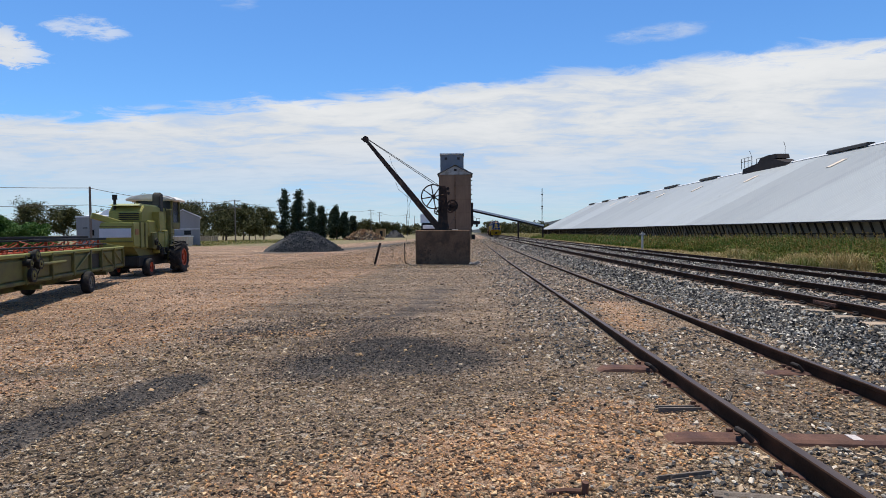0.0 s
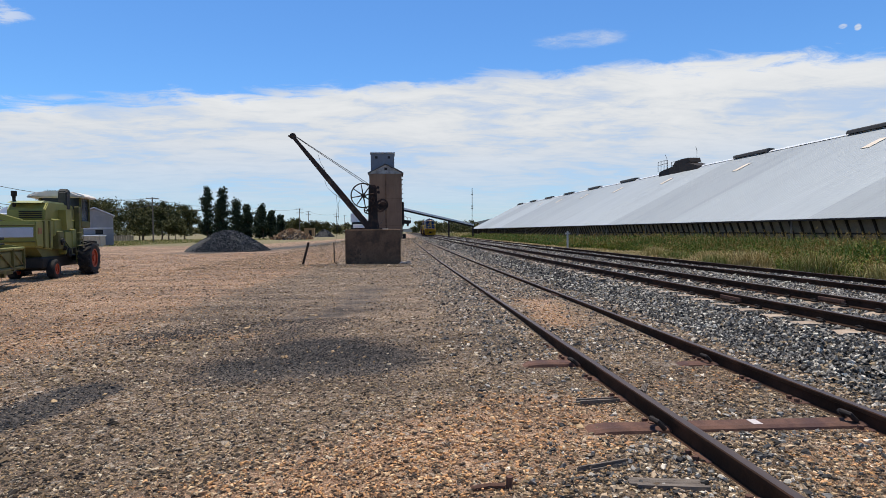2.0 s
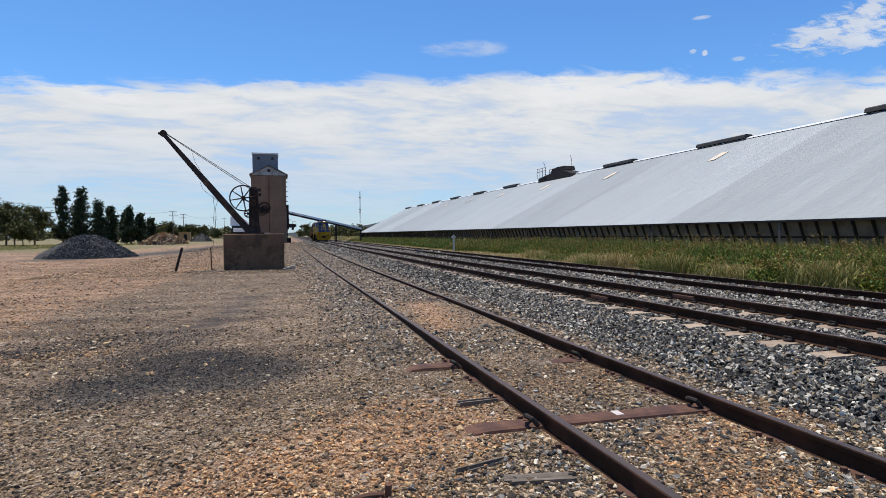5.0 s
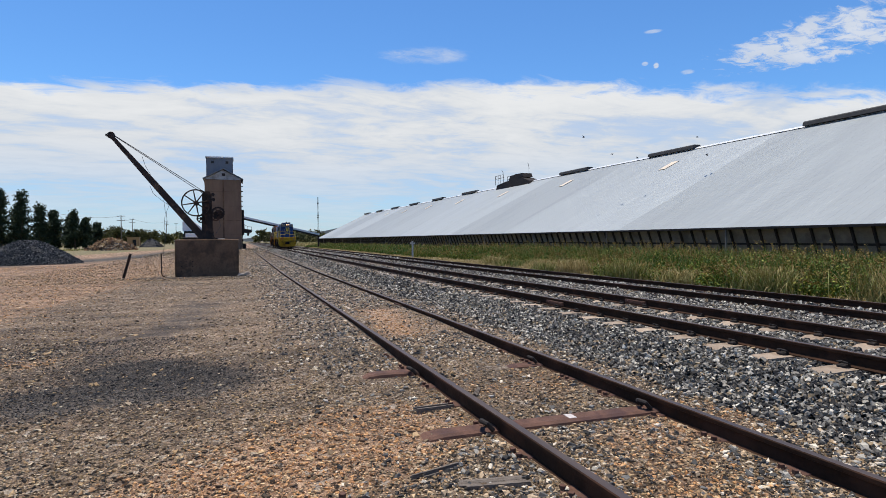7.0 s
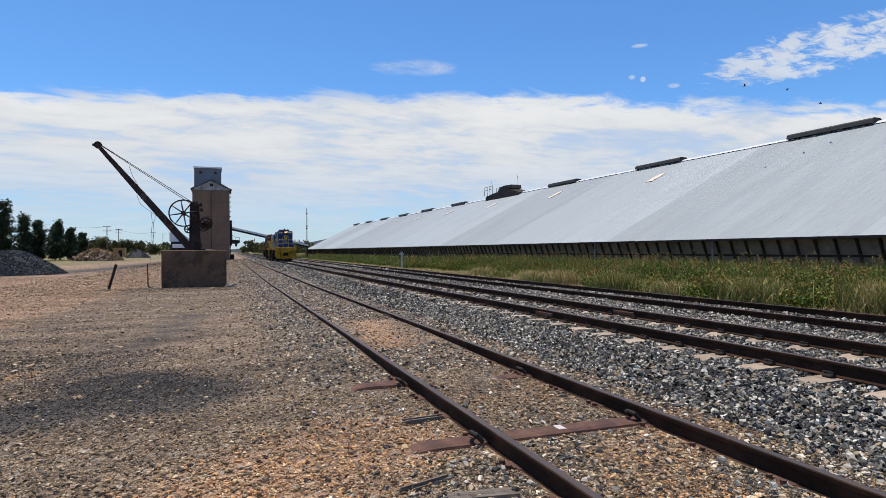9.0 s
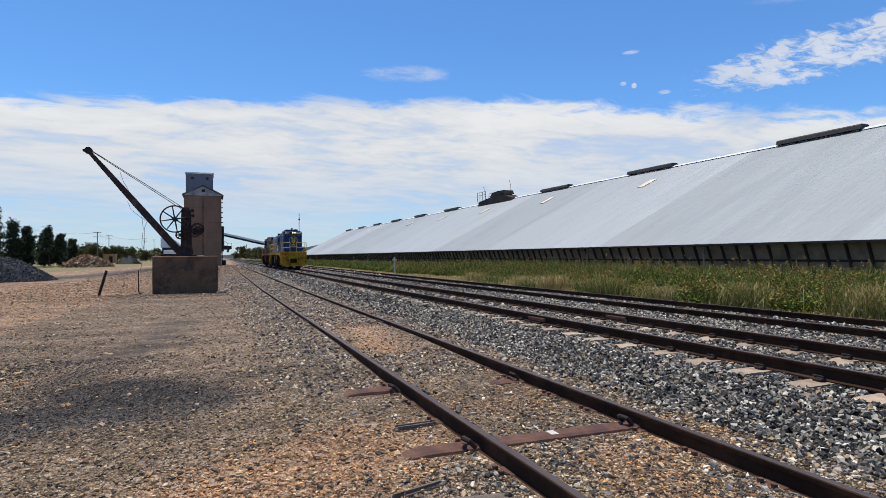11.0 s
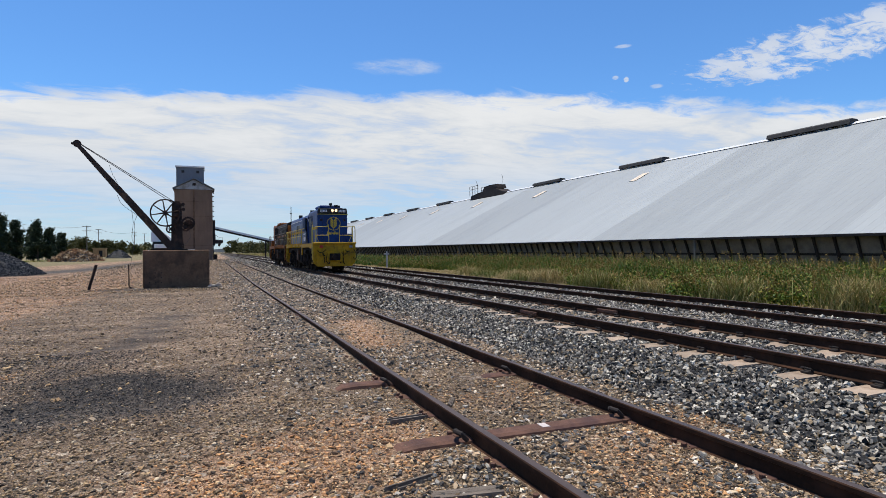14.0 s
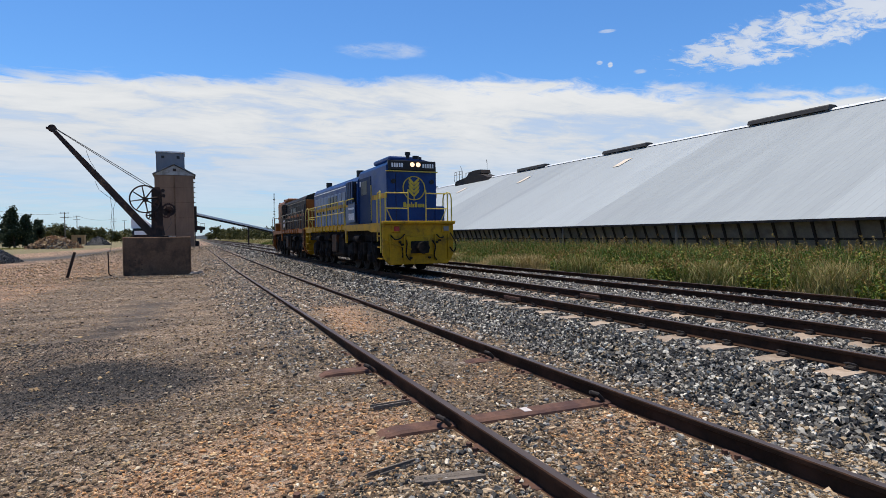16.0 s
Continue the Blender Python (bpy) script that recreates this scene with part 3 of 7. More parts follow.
def make_crane():
    c = thing("yard_crane", pose(0, 27.6, 1.6), "old black iron hand crane with long jib and spoked wheel", "crane")
    for s in (-0.28, 0.28):
        bm = bm_new()
        prism(bm, [(-1.28, 0), (-0.68, 0), (-0.76, 0.5), (-0.80, 2.02), (-0.86, 2.14), (-1.12, 2.14), (-1.17, 2.02), (-1.2, 0.5)], s - 0.03, s + 0.03, "y")
        part("cheek_plate", bm, CRANE_IRON, c)
    bm = bm_new()
    cyl(bm, (-1.0, 0, 0), (-1.0, 0, 2.05), 0.13, 14)
    part("mast", bm, CRANE_IRON, c)
    bm = bm_new()
    box(bm, -1.45, -0.55, -0.42, 0.42, 0.0, 0.07, 0.015)
    part("bed_plate", bm, CRANE_IRON, c)
    for z, x in ((2.0, -0.72), (1.55, -1.05), (1.78, -0.7)):
        bm = bm_new()
        cyl(bm, (x, -0.42, z), (x, 0.42, z), 0.045, 10)
        cyl(bm, (x, -0.44, z), (x, -0.38, z), 0.075, 8)
        part("shaft", bm, CRANE_IRON, c)
    # jib: two beams tapering to the head sheave
    foot, tip = Vector((-1.22, 0, 0.15)), Vector((-4.72, 0, 4.45))
    d = (tip - foot).normalized()
    up = Vector((-d.z, 0, d.x)) * -1
    for s in (-1, 1):
        bm = bm_new()
        rows = []
        for f, w, sp in ((0.0, 0.15, 0.22), (0.5, 0.13, 0.17), (1.0, 0.075, 0.08)):
            p = foot.lerp(tip, f) + Vector((0, s * sp, 0))
            rows.append([bm.verts.new(p + up * a + Vector((0, b, 0))) for a, b in ((-w, -0.05), (w, -0.05), (w, 0.05), (-w, 0.05))])
        for a, b in zip(rows, rows[1:]):
            for k in range(4):
                bm.faces.new((a[k], a[(k + 1) % 4], b[(k + 1) % 4], b[k]))
        bm.faces.new(rows[0]), bm.faces.new(rows[-1][::-1])
        part("jib_beam", bm, JIB_TIMBER, c)
    for f in (0.12, 0.3, 0.48, 0.66, 0.84):
        p = foot.lerp(tip, f)
        bm = bm_new()
        cyl(bm, p + Vector((0, -0.22, 0)), p + Vector((0, 0.22, 0)), 0.03, 8)
        part("jib_spacer", bm, CRANE_IRON, c)
    bm = bm_new()
    cyl(bm, tip + Vector((0, -0.05, 0.02)), tip + Vector((0, 0.05, 0.02)), 0.15, 18)
    box(bm, tip.x - 0.20, tip.x + 0.05, -0.09, 0.09, tip.z - 0.02, tip.z + 0.06)
    part("head_sheave", bm, CRANE_IRON, c)
    # the big hand wheel, gears and drum
    wc = Vector((-1.42, -0.40, 1.62))
    bm = bm_new()
    ring(bm, wc, (0, 1, 0), 0.60, 0.055, 0.06, 36)
    wheel = part("spoked_wheel", bm, CRANE_IRON, c)
    bm = bm_new()
    cyl(bm, wc + Vector((0, -0.07, 0)), wc + Vector((0, 0.5, 0)), 0.10, 14)
    part("hub", bm, CRANE_IRON, wheel)
    for k in range(8):
        a = math.radians(k * 45 + 10)
        bm = bm_new()
        v = Vector((math.cos(a), 0, math.sin(a)))
        cyl(bm, wc + v * 0.08, wc + v * 0.56, 0.032, 6, 0.02)
        part("spoke", bm, CRANE_IRON, wheel)
    for x, z, r, y in ((-0.52, 1.18, 0.27, -0.36), (-1.22, 0.92, 0.17, -0.40), (-0.62, 1.02, 0.19, -0.33), (-1.0, 1.35, 0.21, 0.4)):
        bm = bm_new()
        ring(bm, (x, y, z), (0, 1, 0), r, r * 0.25, 0.07, 26)
        for k in range(6):
            v = Vector((math.cos(k * 1.047), 0, math.sin(k * 1.047))) * r * 0.85
            cyl(bm, Vector((x, y, z)), Vector((x, y, z)) + v, 0.025, 5)
        for k in range(22):
            a = k * 2 * math.pi / 22
            box(bm, -0.018, 0.018, -0.035, 0.035, -0.02, 0.02, m=Matrix.Translation((x + r * math.cos(a), y, z + r * math.sin(a))) @ pose(0, 0, 0, 0, -math.degrees(a), 0))
        cyl(bm, (x, y - 0.06, z), (x, 0.35, z), 0.05, 8)
        part("gear", bm, CRANE_IRON, c)
    bm = bm_new()
    cyl(bm, (-0.50, -0.28, 1.12), (-0.50, 0.28, 1.12), 0.2, 18)
    part("winding_drum", bm, CRANE_IRON, c)
    for s, dz in ((-0.12, -0.02), (0.12, 0.10)):
        bm = bm_new()
        cyl(bm, (-1.02, s, 2.0 + dz), (tip.x + 0.12, s * 0.4, tip.z + dz * 0.25), 0.014, 6)
        part("tie_rod", bm, ROPE, c)
    for pts in ([(-3.55, -0.1, 3.62), (-3.42, -0.12, 3.2), (-3.3, -0.12, 2.98), (-3.22, -0.12, 2.82), (-3.3, -0.12, 2.66), (-3.5, -0.15, 2.85)],
                [(-3.25, -0.2, 2.35), (-3.12, -0.2, 2.0), (-2.8, -0.2, 1.72), (-2.3, -0.2, 1.36), (-1.95, -0.2, 1.15)],
                [(-2.72, -0.2, 1.75), (-2.66, -0.2, 1.2), (-2.72, -0.2, 0.6), (-2.66, -0.2, 0.1), (-2.78, -0.25, -0.65)],
                [(-2.5, -0.2, 1.55), (-2.62, -0.2, 1.2), (-2.6, -0.2, 0.7), (-2.68, -0.2, 0.2)],
                [(-0.5, -0.3, 0.95), (-0.42, -0.32, 0.6), (-0.6, -0.34, 0.3), (-0.8, -0.3, 0.18)]):
        bm = bm_new()
        tube(bm, pts, 0.008, 5)
        part("wire_rope", bm, ROPE, c)


make_crane_block()
make_crane()
for i, (x, y, r) in enumerate(((0.42, 26.45, 0.13), (0.62, 26.6, 0.16), (0.50, 26.9, 0.10), (0.78, 26.35, 0.07), (0.30, 26.3, 0.06), (-2.5, 26.4, 0.06))):
    bm = bm_new()
    bmesh.ops.create_icosphere(bm, subdivisions=2, radius=r)
    for v in bm.verts:
        v.co = Vector((v.co.x * 1.3, v.co.y, v.co.z * 0.65)) + noise.noise_vector(v.co * 5 + Vector((i, 0, 0))) * r * 0.5
    tagged(part("loose_rock", bm, PALE_ROCK, at=pose(x, y, r * 0.3, 0, 0, 50 * i)), "pale broken rock lying by the crane base", "rock", "rocks by the crane base")


def make_posts():
    t = thing("leaning_post", pose(-4.25, 27.0, 0), "leaning rusty steel rail post set in gravel", "post")
    bm = bm_new()
    prism(bm, [(-0.05, -0.03), (0.05, -0.03), (0.05, 0.03), (0.015, 0.03), (0.015, 0.0), (-0.015, 0.0), (-0.015, 0.03), (-0.05, 0.03)], -0.2, 1.06, "z")
    part("shaft", bm, CRANE_IRON, t, at=pose(0, 0, 0, 0, 15, 0))
    t = thing("thin_post", pose(-2.80, 27.0, 0), "thin upright rusty pipe with a bent foot", "post")
    bm = bm_new()
    tube(bm, [(0.12, 0, 0.02), (0.05, 0, 0.04), (0.0, 0, 0.12), (0.0, 0, 0.6), (-0.01, 0, 1.02)], 0.022, 8)
    part("pipe", bm, CRANE_IRON, t)
    t = thing("white_marker_post", pose(13.7, 43.9, 0), "white painted trackside marker post in weeds", "post")
    bm = bm_new()
    box(bm, -0.06, 0.06, -0.06, 0.06, -0.2, 1.4, 0.01)
    box(bm, -0.2, 0.2, -0.05, 0.05, 1.15, 1.27, 0.01)
    part("shaft", bm, material("white_paint", (0.42, 0.41, 0.39), 0.7), t)


make_posts()

# ---- silo, loading spout and conveyor ----
GREY_TIN = material("blue_grey_corrugated_iron", (0.16, 0.175, 0.20), 0.6, 0.3, 0.15, 0.6, 0.1, 6, stretch=(1, 1, 0.3))
PALE_TIN = material("pale_iron_gable", (0.34, 0.34, 0.335), 0.7, 0.1, 0.25, 0.9, 0.1, 5, second=(0.2, 0.19, 0.18), mask_scale=0.8)
WHITE_PAINT = material("off_white_paint", (0.72, 0.72, 0.70), 0.55, 0, 0.08, 2.0, 0.05)
DARK_GLASS = material("dark_window", (0.015, 0.017, 0.02), 0.12, 0, 0.1, 2, 0.0)


def make_silo():
    s = thing("grain_silo", pose(0, 110, 0), "tall brown concrete grain silo with grey iron headhouse", "silo")
    bm = bm_new()
    box(bm, -4.66, 1.54, 0, 7.5, -0.2, 12.6, 0.12)
    part("bin", bm, SILO_CONCRETE, s)
    bm = bm_new()
    box(bm, -1.66, -1.42, -0.05, 0.02, -0.2, 12.55)
    part("seam", bm, OLD_CONCRETE, s)
    for z in (2.6, 5.2, 7.8, 10.4):
        bm = bm_new()
        box(bm, -4.68, 1.56, -0.02, 0.02, z, z + 0.04)
        part("pour_line", bm, OLD_CONCRETE, s)
    bm = bm_new()
    prism(bm, [(-4.7, 12.6), (1.58, 12.6), (1.58, 12.72), (-1.5, 14.35), (-4.7, 12.72)], 0.0, 7.5, "y")
    part("gable", bm, PALE_TIN, s)
    for a, b in (((-4.95, 12.62), (-1.5, 14.5)), ((2.0 - 0.1, 12.62), (-1.5, 14.5))):
        bm = bm_new()
        prism(bm, [a, b, (b[0], b[1] + 0.16), (a[0], a[1] + 0.16)], -0.35, 7.85, "y")
        part("roof_slope", bm, GREY_TIN, s)
    bm = bm_new()
    box(bm, -1.75, -1.2, -0.03, 0.02, 13.25, 13.75)
    part("gable_vent", bm, DARK_STEEL, s)
    bm = bm_new()
    box(bm, -4.38, 0.16, 1.0, 5.6, 12.9, 16.62)
    part("headhouse", bm, GREY_TIN, s)
    bm = bm_new()
    box(bm, -4.5, 0.28, 0.8, 5.8, 16.62, 16.85)
    part("headhouse_roof", bm, WHITE_PAINT, s)
    for x in (-3.3, -0.85):
        bm = bm_new()
        box(bm, x - 0.24, x + 0.24, 0.96, 1.02, 15.6, 16.05)
        part("window", bm, DARK_GLASS, s)
    for z in np.arange(1.5, 12.4, 0.9):
        bm = bm_new()
        box(bm, 1.54, 1.80, 0.4, 0.9, z, z + 0.12)
        part("ladder_hoop", bm, DARK_STEEL, s)
    k = thing("loading_spout", pose(1.54, 110.6, 0), "dark steel rail loading spout fixed to the silo", "loading spout")
    bm = bm_new()
    box(bm, -0.02, 0.42, 0.0, 1.6, 2.6, 7.2, 0.04)
    part("chute_box", bm, DARK_STEEL, k)
    bm = bm_new()
    prism(bm, [(0.4, 3.7), (1.75, 3.55), (1.75, 3.05), (1.2, 2.9), (0.4, 2.95)], 0.1, 1.3, "y")
    part("platform", bm, DARK_STEEL, k)
    bm = bm_new()
    for x in (0.45, 1.05, 1.7):
        cyl(bm, (x, 0.15, 3.5), (x, 0.15, 4.55 if x < 1 else 4.1), 0.03, 6)
    cyl(bm, (0.45, 0.15, 4.5), (1.05, 0.15, 4.1), 0.03, 6)
    cyl(bm, (1.05, 0.15, 4.1), (1.7, 0.15, 4.1), 0.03, 6)
    part("guard_rail", bm, DARK_STEEL, k)
    bm = bm_new()
    cyl(bm, (1.2, 0.7, 3.1), (1.05, 0.7, 2.45), 0.2, 10)
    part("chute", bm, DARK_STEEL, k)
    # dark block standing in for a small parked vehicle; the post above is added
    bm = bm_new()
    box(bm, 0.05, 0.75, 0.2, 1.3, -0.05, 1.0, 0.05)
    box(bm, 0.05, 0.17, 0.3, 0.42, 0.9, 2.7)
    part("vehicle_block", bm, DARK_STEEL, k)
    c = thing("grain_conveyor", pose(0, 111, 0), "long pale inclined grain conveyor spanning the tracks", "conveyor")
    a, b = Vector((1.9, 0, 5.6)), Vector((15.6, 0, 2.35))
    d = (b - a).normalized()
    n = Vector((-d.z, 0, d.x))
    for name, lo, hi, w, mat in (("tube", 0.10, 0.42, 0.36, WHITE_PAINT), ("truss", -0.20, 0.095, 0.32, DARK_STEEL)):
        bm = bm_new()
        vs = [bm.verts.new(p + n * h + Vector((0, y, 0))) for p in (a, b) for h, y in ((lo, -w), (hi, -w), (hi, w), (lo, w))]
        for q in ((0, 1, 2, 3), (7, 6, 5, 4), (0, 4, 5, 1), (1, 5, 6, 2), (2, 6, 7, 3), (3, 7, 4, 0)):
            bm.faces.new([vs[i] for i in q])
        part(name, bm, mat, c)
    for y in (-0.35, 0.35):
        bm = bm_new()
        box(bm, 10.6, 10.82, y - 0.07, y + 0.07, -0.1, 3.55)
        part("trestle_leg", bm, DARK_STEEL, c)
    # plain post added to carry the conveyor's low end
    bm = bm_new()
    box(bm, 15.35, 15.6, -0.3, 0.3, -0.1, 2.5, 0.03)
    part("end_post", bm, DARK_STEEL, c)


make_silo()


def make_roof_gantry():
    g = thing("roof_gantry", pose(RIDGE_X, 73.0, RIDGE_Z - 0.25, 0, 0, 180), "rusty conveyor head platform on the shed ridge", "gantry")
    bm = bm_new()
    prism(bm, [(-5.3, -0.55), (5.3, -0.5), (5.0, 0.25), (3.0, 0.85), (0.8, 1.0), (-1.4, 0.8), (-5.0, 0.45)], -0.9, 0.9, "x")
    part("housing", bm, DARK_STEEL, g)
    bm = bm_new()
    prism(bm, [(-1.4, 0.9), (3.1, 0.95), (2.8, 1.5), (1.0, 1.55), (-0.8, 1.45)], -0.75, 0.75, "x")
    part("head_cover", bm, DARK_STEEL, g)
    for x in (-1.0, 1.0):
        for y in (-5.2, -4.3, -3.4, -2.4):
            bm = bm_new()
            cyl(bm, (x, y, 0.5), (x, y, 1.85), 0.035, 6)
            part("rail_post", bm, DARK_STEEL, g)
        for z in (1.4, 1.85):
            bm = bm_new()
            cyl(bm, (x, -5.2, z), (x, -2.4, z), 0.03, 6)
            part("guard_rail", bm, DARK_STEEL, g)
    for y, lean in ((-4.6, -0.5), (3.4, -0.3)):
        bm = bm_new()
        tube(bm, [(0, y, 0.8), (0, y, 2.3), (0, y + lean, 2.9)], 0.03, 6)
        part("light_pole", bm, DARK_STEEL, g)


make_roof_gantry()

# ---- old combine harvester and its header on a trailer ----
HARV_GREEN = material("faded_olive_green_paint", (0.26, 0.248, 0.066), 0.55, 0.05, 0.16, 2.2, 0.06, 30, second=(0.21, 0.20, 0.06), mask_scale=1.6, mask=(0.5, 0.7))
HARV_DARK = material("dull_dark_green_paint", (0.13, 0.125, 0.04), 0.65, 0.05, 0.25, 2.5, 0.1, 30, second=(0.08, 0.07, 0.035), mask_scale=1.8)
HEADER_GREEN = material("dull_header_paint", (0.15, 0.135, 0.042), 0.65, 0, 0.2, 2.0, 0.08, 30, second=(0.12, 0.10, 0.04), mask_scale=1.4)
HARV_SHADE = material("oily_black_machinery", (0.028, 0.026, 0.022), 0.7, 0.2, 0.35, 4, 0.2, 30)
HARV_RED = material("faded_red_paint", (0.36, 0.06, 0.025), 0.6, 0, 0.25, 4, 0.1, 30)
RUBBER = material("black_rubber", (0.02, 0.02, 0.021), 0.85, 0, 0.3, 8, 0.3, 60, second=(0.06, 0.05, 0.04), mask_scale=4)
GREY_PANEL = material("pale_grey_panel", (0.45, 0.48, 0.53), 0.5, 0, 0.06, 3, 0.0)
CREAM_ROOF = material("cream_cab_roof", (0.66, 0.62, 0.54), 0.55, 0, 0.1, 3, 0.05)
CAB_GLASS = material("tinted_cab_glass", (0.03, 0.04, 0.05), 0.08, 0, 0.1, 2, 0.0)


def wheel_part(parent, name, c, r, wide, rim_mat, lugs=0):
    """A tyre with its rim; the axle runs along x."""
    bm = bm_new()
    prof = [(r * 0.55, -wide * 0.42), (r * 0.8, -wide / 2), (r * 0.95, -wide * 0.45), (r, -wide * 0.28), (r, wide * 0.28), (r * 0.95, wide * 0.45), (r * 0.8, wide / 2), (r * 0.55, wide * 0.42)]
    seg = 28
    rows = [[bm.verts.new((w, rr * math.cos(2 * math.pi * k / seg), rr * math.sin(2 * math.pi * k / seg))) for rr, w in prof] for k in range(seg)]
    n = len(prof)
    for k in range(seg):
        a, b = rows[k], rows[(k + 1) % seg]
        for j in range(n):
            bm.faces.new((a[j], a[(j + 1) % n], b[(j + 1) % n], b[j]))
    w = part(name, bm, RUBBER, parent, at=pose(*c))
    for k in range(lugs):
        for s in (-1, 1):
            m = pose(0, 0, 0, 360 * (k + (0.5 if s > 0 else 0)) / lugs, 0, 0) @ Matrix.Translation((s * wide * 0.22, 0, r)) @ pose(0, 0, 0, 0, 0, s * 40)
            bm = bm_new()
            box(bm, -wide * 0.3, wide * 0.3, -0.03, 0.03, -0.03, 0.045, m=m)
            part("tread_lug", bm, RUBBER, w)
    bm = bm_new()
    cyl(bm, (-wide * 0.3, 0, 0), (wide * 0.3, 0, 0), r * 0.58, 24)
    cyl(bm, (wide * 0.2, 0, 0), (wide * 0.42, 0, 0), r * 0.2, 12)
    ring(bm, (wide * 0.36, 0, 0), (1, 0, 0), r * 0.57, r * 0.08, wide * 0.14, 24)
    part("rim", bm, rim_mat, w)
    return w


def make_harvester():
    h = thing("combine_harvester", pose(-12.46, 20.43, 0, 0, 0, 10), "old olive green combine harvester with red wheel hubs on gravel", "combine harvester")
    wheel_part(h, "drive_wheel", (1.28, 2.0, 0.60), 0.61, 0.44, HARV_RED, 16)
    wheel_part(h, "drive_wheel", (-0.95, 2.0, 0.60), 0.61, 0.44, HARV_RED, 16)
    wheel_part(h, "steer_wheel", (0.80, 0.0, 0.32), 0.33, 0.26, HARV_RED)
    wheel_part(h, "steer_wheel", (-0.35, 0.0, 0.32), 0.33, 0.26, HARV_RED)
    for y, z, r in ((0.0, 0.34, 0.07), (2.0, 0.62, 0.10)):
        bm = bm_new()
        cyl(bm, (-0.95 if r > 0.08 else -0.35, y, z), (1.2 if r > 0.08 else 0.8, y, z), r, 10)
        part("axle", bm, HARV_SHADE, h)
    # straw hood at the rear, swelling outwards
    bm = bm_new()
    prism(bm, [(-1.2, 1.95), (-1.25, 1.45), (-1.15, 1.10), (0.16, 0.98), (0.2, 2.0)], -0.34, 0.76, "x")
    bmesh.ops.bevel(bm, geom=bm.edges[:], offset=0.04, segments=2, affect="EDGES")
    hood = part("straw_hood", bm, HARV_GREEN, h)
    bm = bm_new()
    box(bm, -0.33, 0.70, -1.275, -1.225, 1.42, 1.74, 0.01)
    part("rear_panel", bm, GREY_PANEL, hood, "pale grey blank rear panel")
    for z in (1.26, 1.80):
        bm = bm_new()
        box(bm, -0.33, 0.74, -1.262, -1.20, z, z + 0.03, 0.008)
        part("hood_crease", bm, HARV_DARK, hood)
    for y in (-0.62, -0.18):
        bm = bm_new()
        box(bm, 0.74, 0.80, y - 0.04, y + 0.04, 1.05, 1.98, 0.015)
        part("hood_band", bm, HARV_DARK, hood)
    bm = bm_new()
    box(bm, 0.762, 0.775, -1.05, -0.78, 1.52, 1.72)
    part("warning_label", bm, material("faded_orange_label", (0.30, 0.15, 0.07), 0.7), hood)
    # belly, sloping chaff walls
    bm = bm_new()
    prism(bm, [(-1.05, 1.12), (-0.3, 0.62), (0.9, 0.50), (2.2, 0.48), (2.9, 0.62), (2.9, 1.5), (0.1, 1.5)], -0.25, 0.66, "x")
    part("belly", bm, HARV_DARK, h)
    # added black box: fills the open belly and makes it dark underneath
    bm = bm_new()
    box(bm, -0.28, 0.72, -0.7, 2.5, 0.36, 0.75, 0.05)
    part("underframe", bm, HARV_SHADE, h)
    bm = bm_new()
    box(bm, -0.4, 0.8, 0.15, 3.0, 1.45, 2.05, 0.04)
    part("body", bm, HARV_GREEN, h)
    for y0, y1, z0, z1, mat in ((0.28, 0.75, 0.98, 1.62, HARV_DARK), (0.85, 1.45, 0.80, 1.62, HARV_GREEN), (1.52, 2.0, 1.0, 1.70, HARV_GREEN)):
        bm = bm_new()
        box(bm, 0.66, 0.90, y0, y1, z0, z1, 0.03)
        part("side_panel", bm, mat, h)
    bm = bm_new()
    prism(bm, [(0.78, 2.38), (1.32, 2.40), (1.45, 1.72), (0.85, 1.66)], 0.70, 0.95, "x")
    part("air_filter_box", bm, HARV_GREEN, h)
    for y, z, r in ((0.5, 1.25, 0.13), (0.72, 1.02, 0.09), (1.1, 0.85, 0.16), (1.75, 0.9, 0.12)):
        bm = bm_new()
        cyl(bm, (0.86, y, z), (0.96, y, z), r, 16)
        cyl(bm, (0.95, y, z), (0.99, y, z), r * 0.4, 10)
        part("pulley", bm, HARV_SHADE, h)
    bm = bm_new()
    tube(bm, [(0.93, 0.5, 1.38), (0.93, 1.1, 1.0), (0.93, 1.75, 1.0)], 0.018, 5)
    part("drive_belt", bm, HARV_SHADE, h)
    # grain tank with louvred rear and sloping top
    bm = bm_new()
    prism(bm, [(-0.32, 2.0), (2.4, 2.0), (2.4, 2.36), (2.2, 2.60), (0.0, 2.60), (-0.28, 2.36)], -0.42, 0.70, "x")
    bmesh.ops.bevel(bm, geom=bm.edges[:], offset=0.03, segments=2, affect="EDGES")
    tank = part("grain_tank", bm, HARV_GREEN, h)
    for z in (2.06, 2.13, 2.20, 2.27):
        bm = bm_new()
        box(bm, -0.05, 0.62, -0.36, -0.30, z, z + 0.035, 0.005)
        part("louvre", bm, HARV_SHADE, tank)
    bm = bm_new()
    prism(bm, [(-0.35, 2.58), (2.3, 2.58), (2.1, 2.66), (-0.05, 2.66)], -0.38, 0.62, "x")
    # paler copy of the body green: sun on the lid painted into its colour
    part("tank_lid", bm, material("lid_green_painted_sunlit", (0.36, 0.37, 0.17), 0.55, 0, 0.12, 3, 0.05), tank)
    # unloading spout to the left rear, exhaust, elevator head
    bm = bm_new()
    m = look((-0.05, -0.9, 2.0), (-0.75, -1.5, 2.28))
    box(bm, -0.08, 0.08, -0.10, 0.10, -0.68, 0.3, 0.02, m=m)
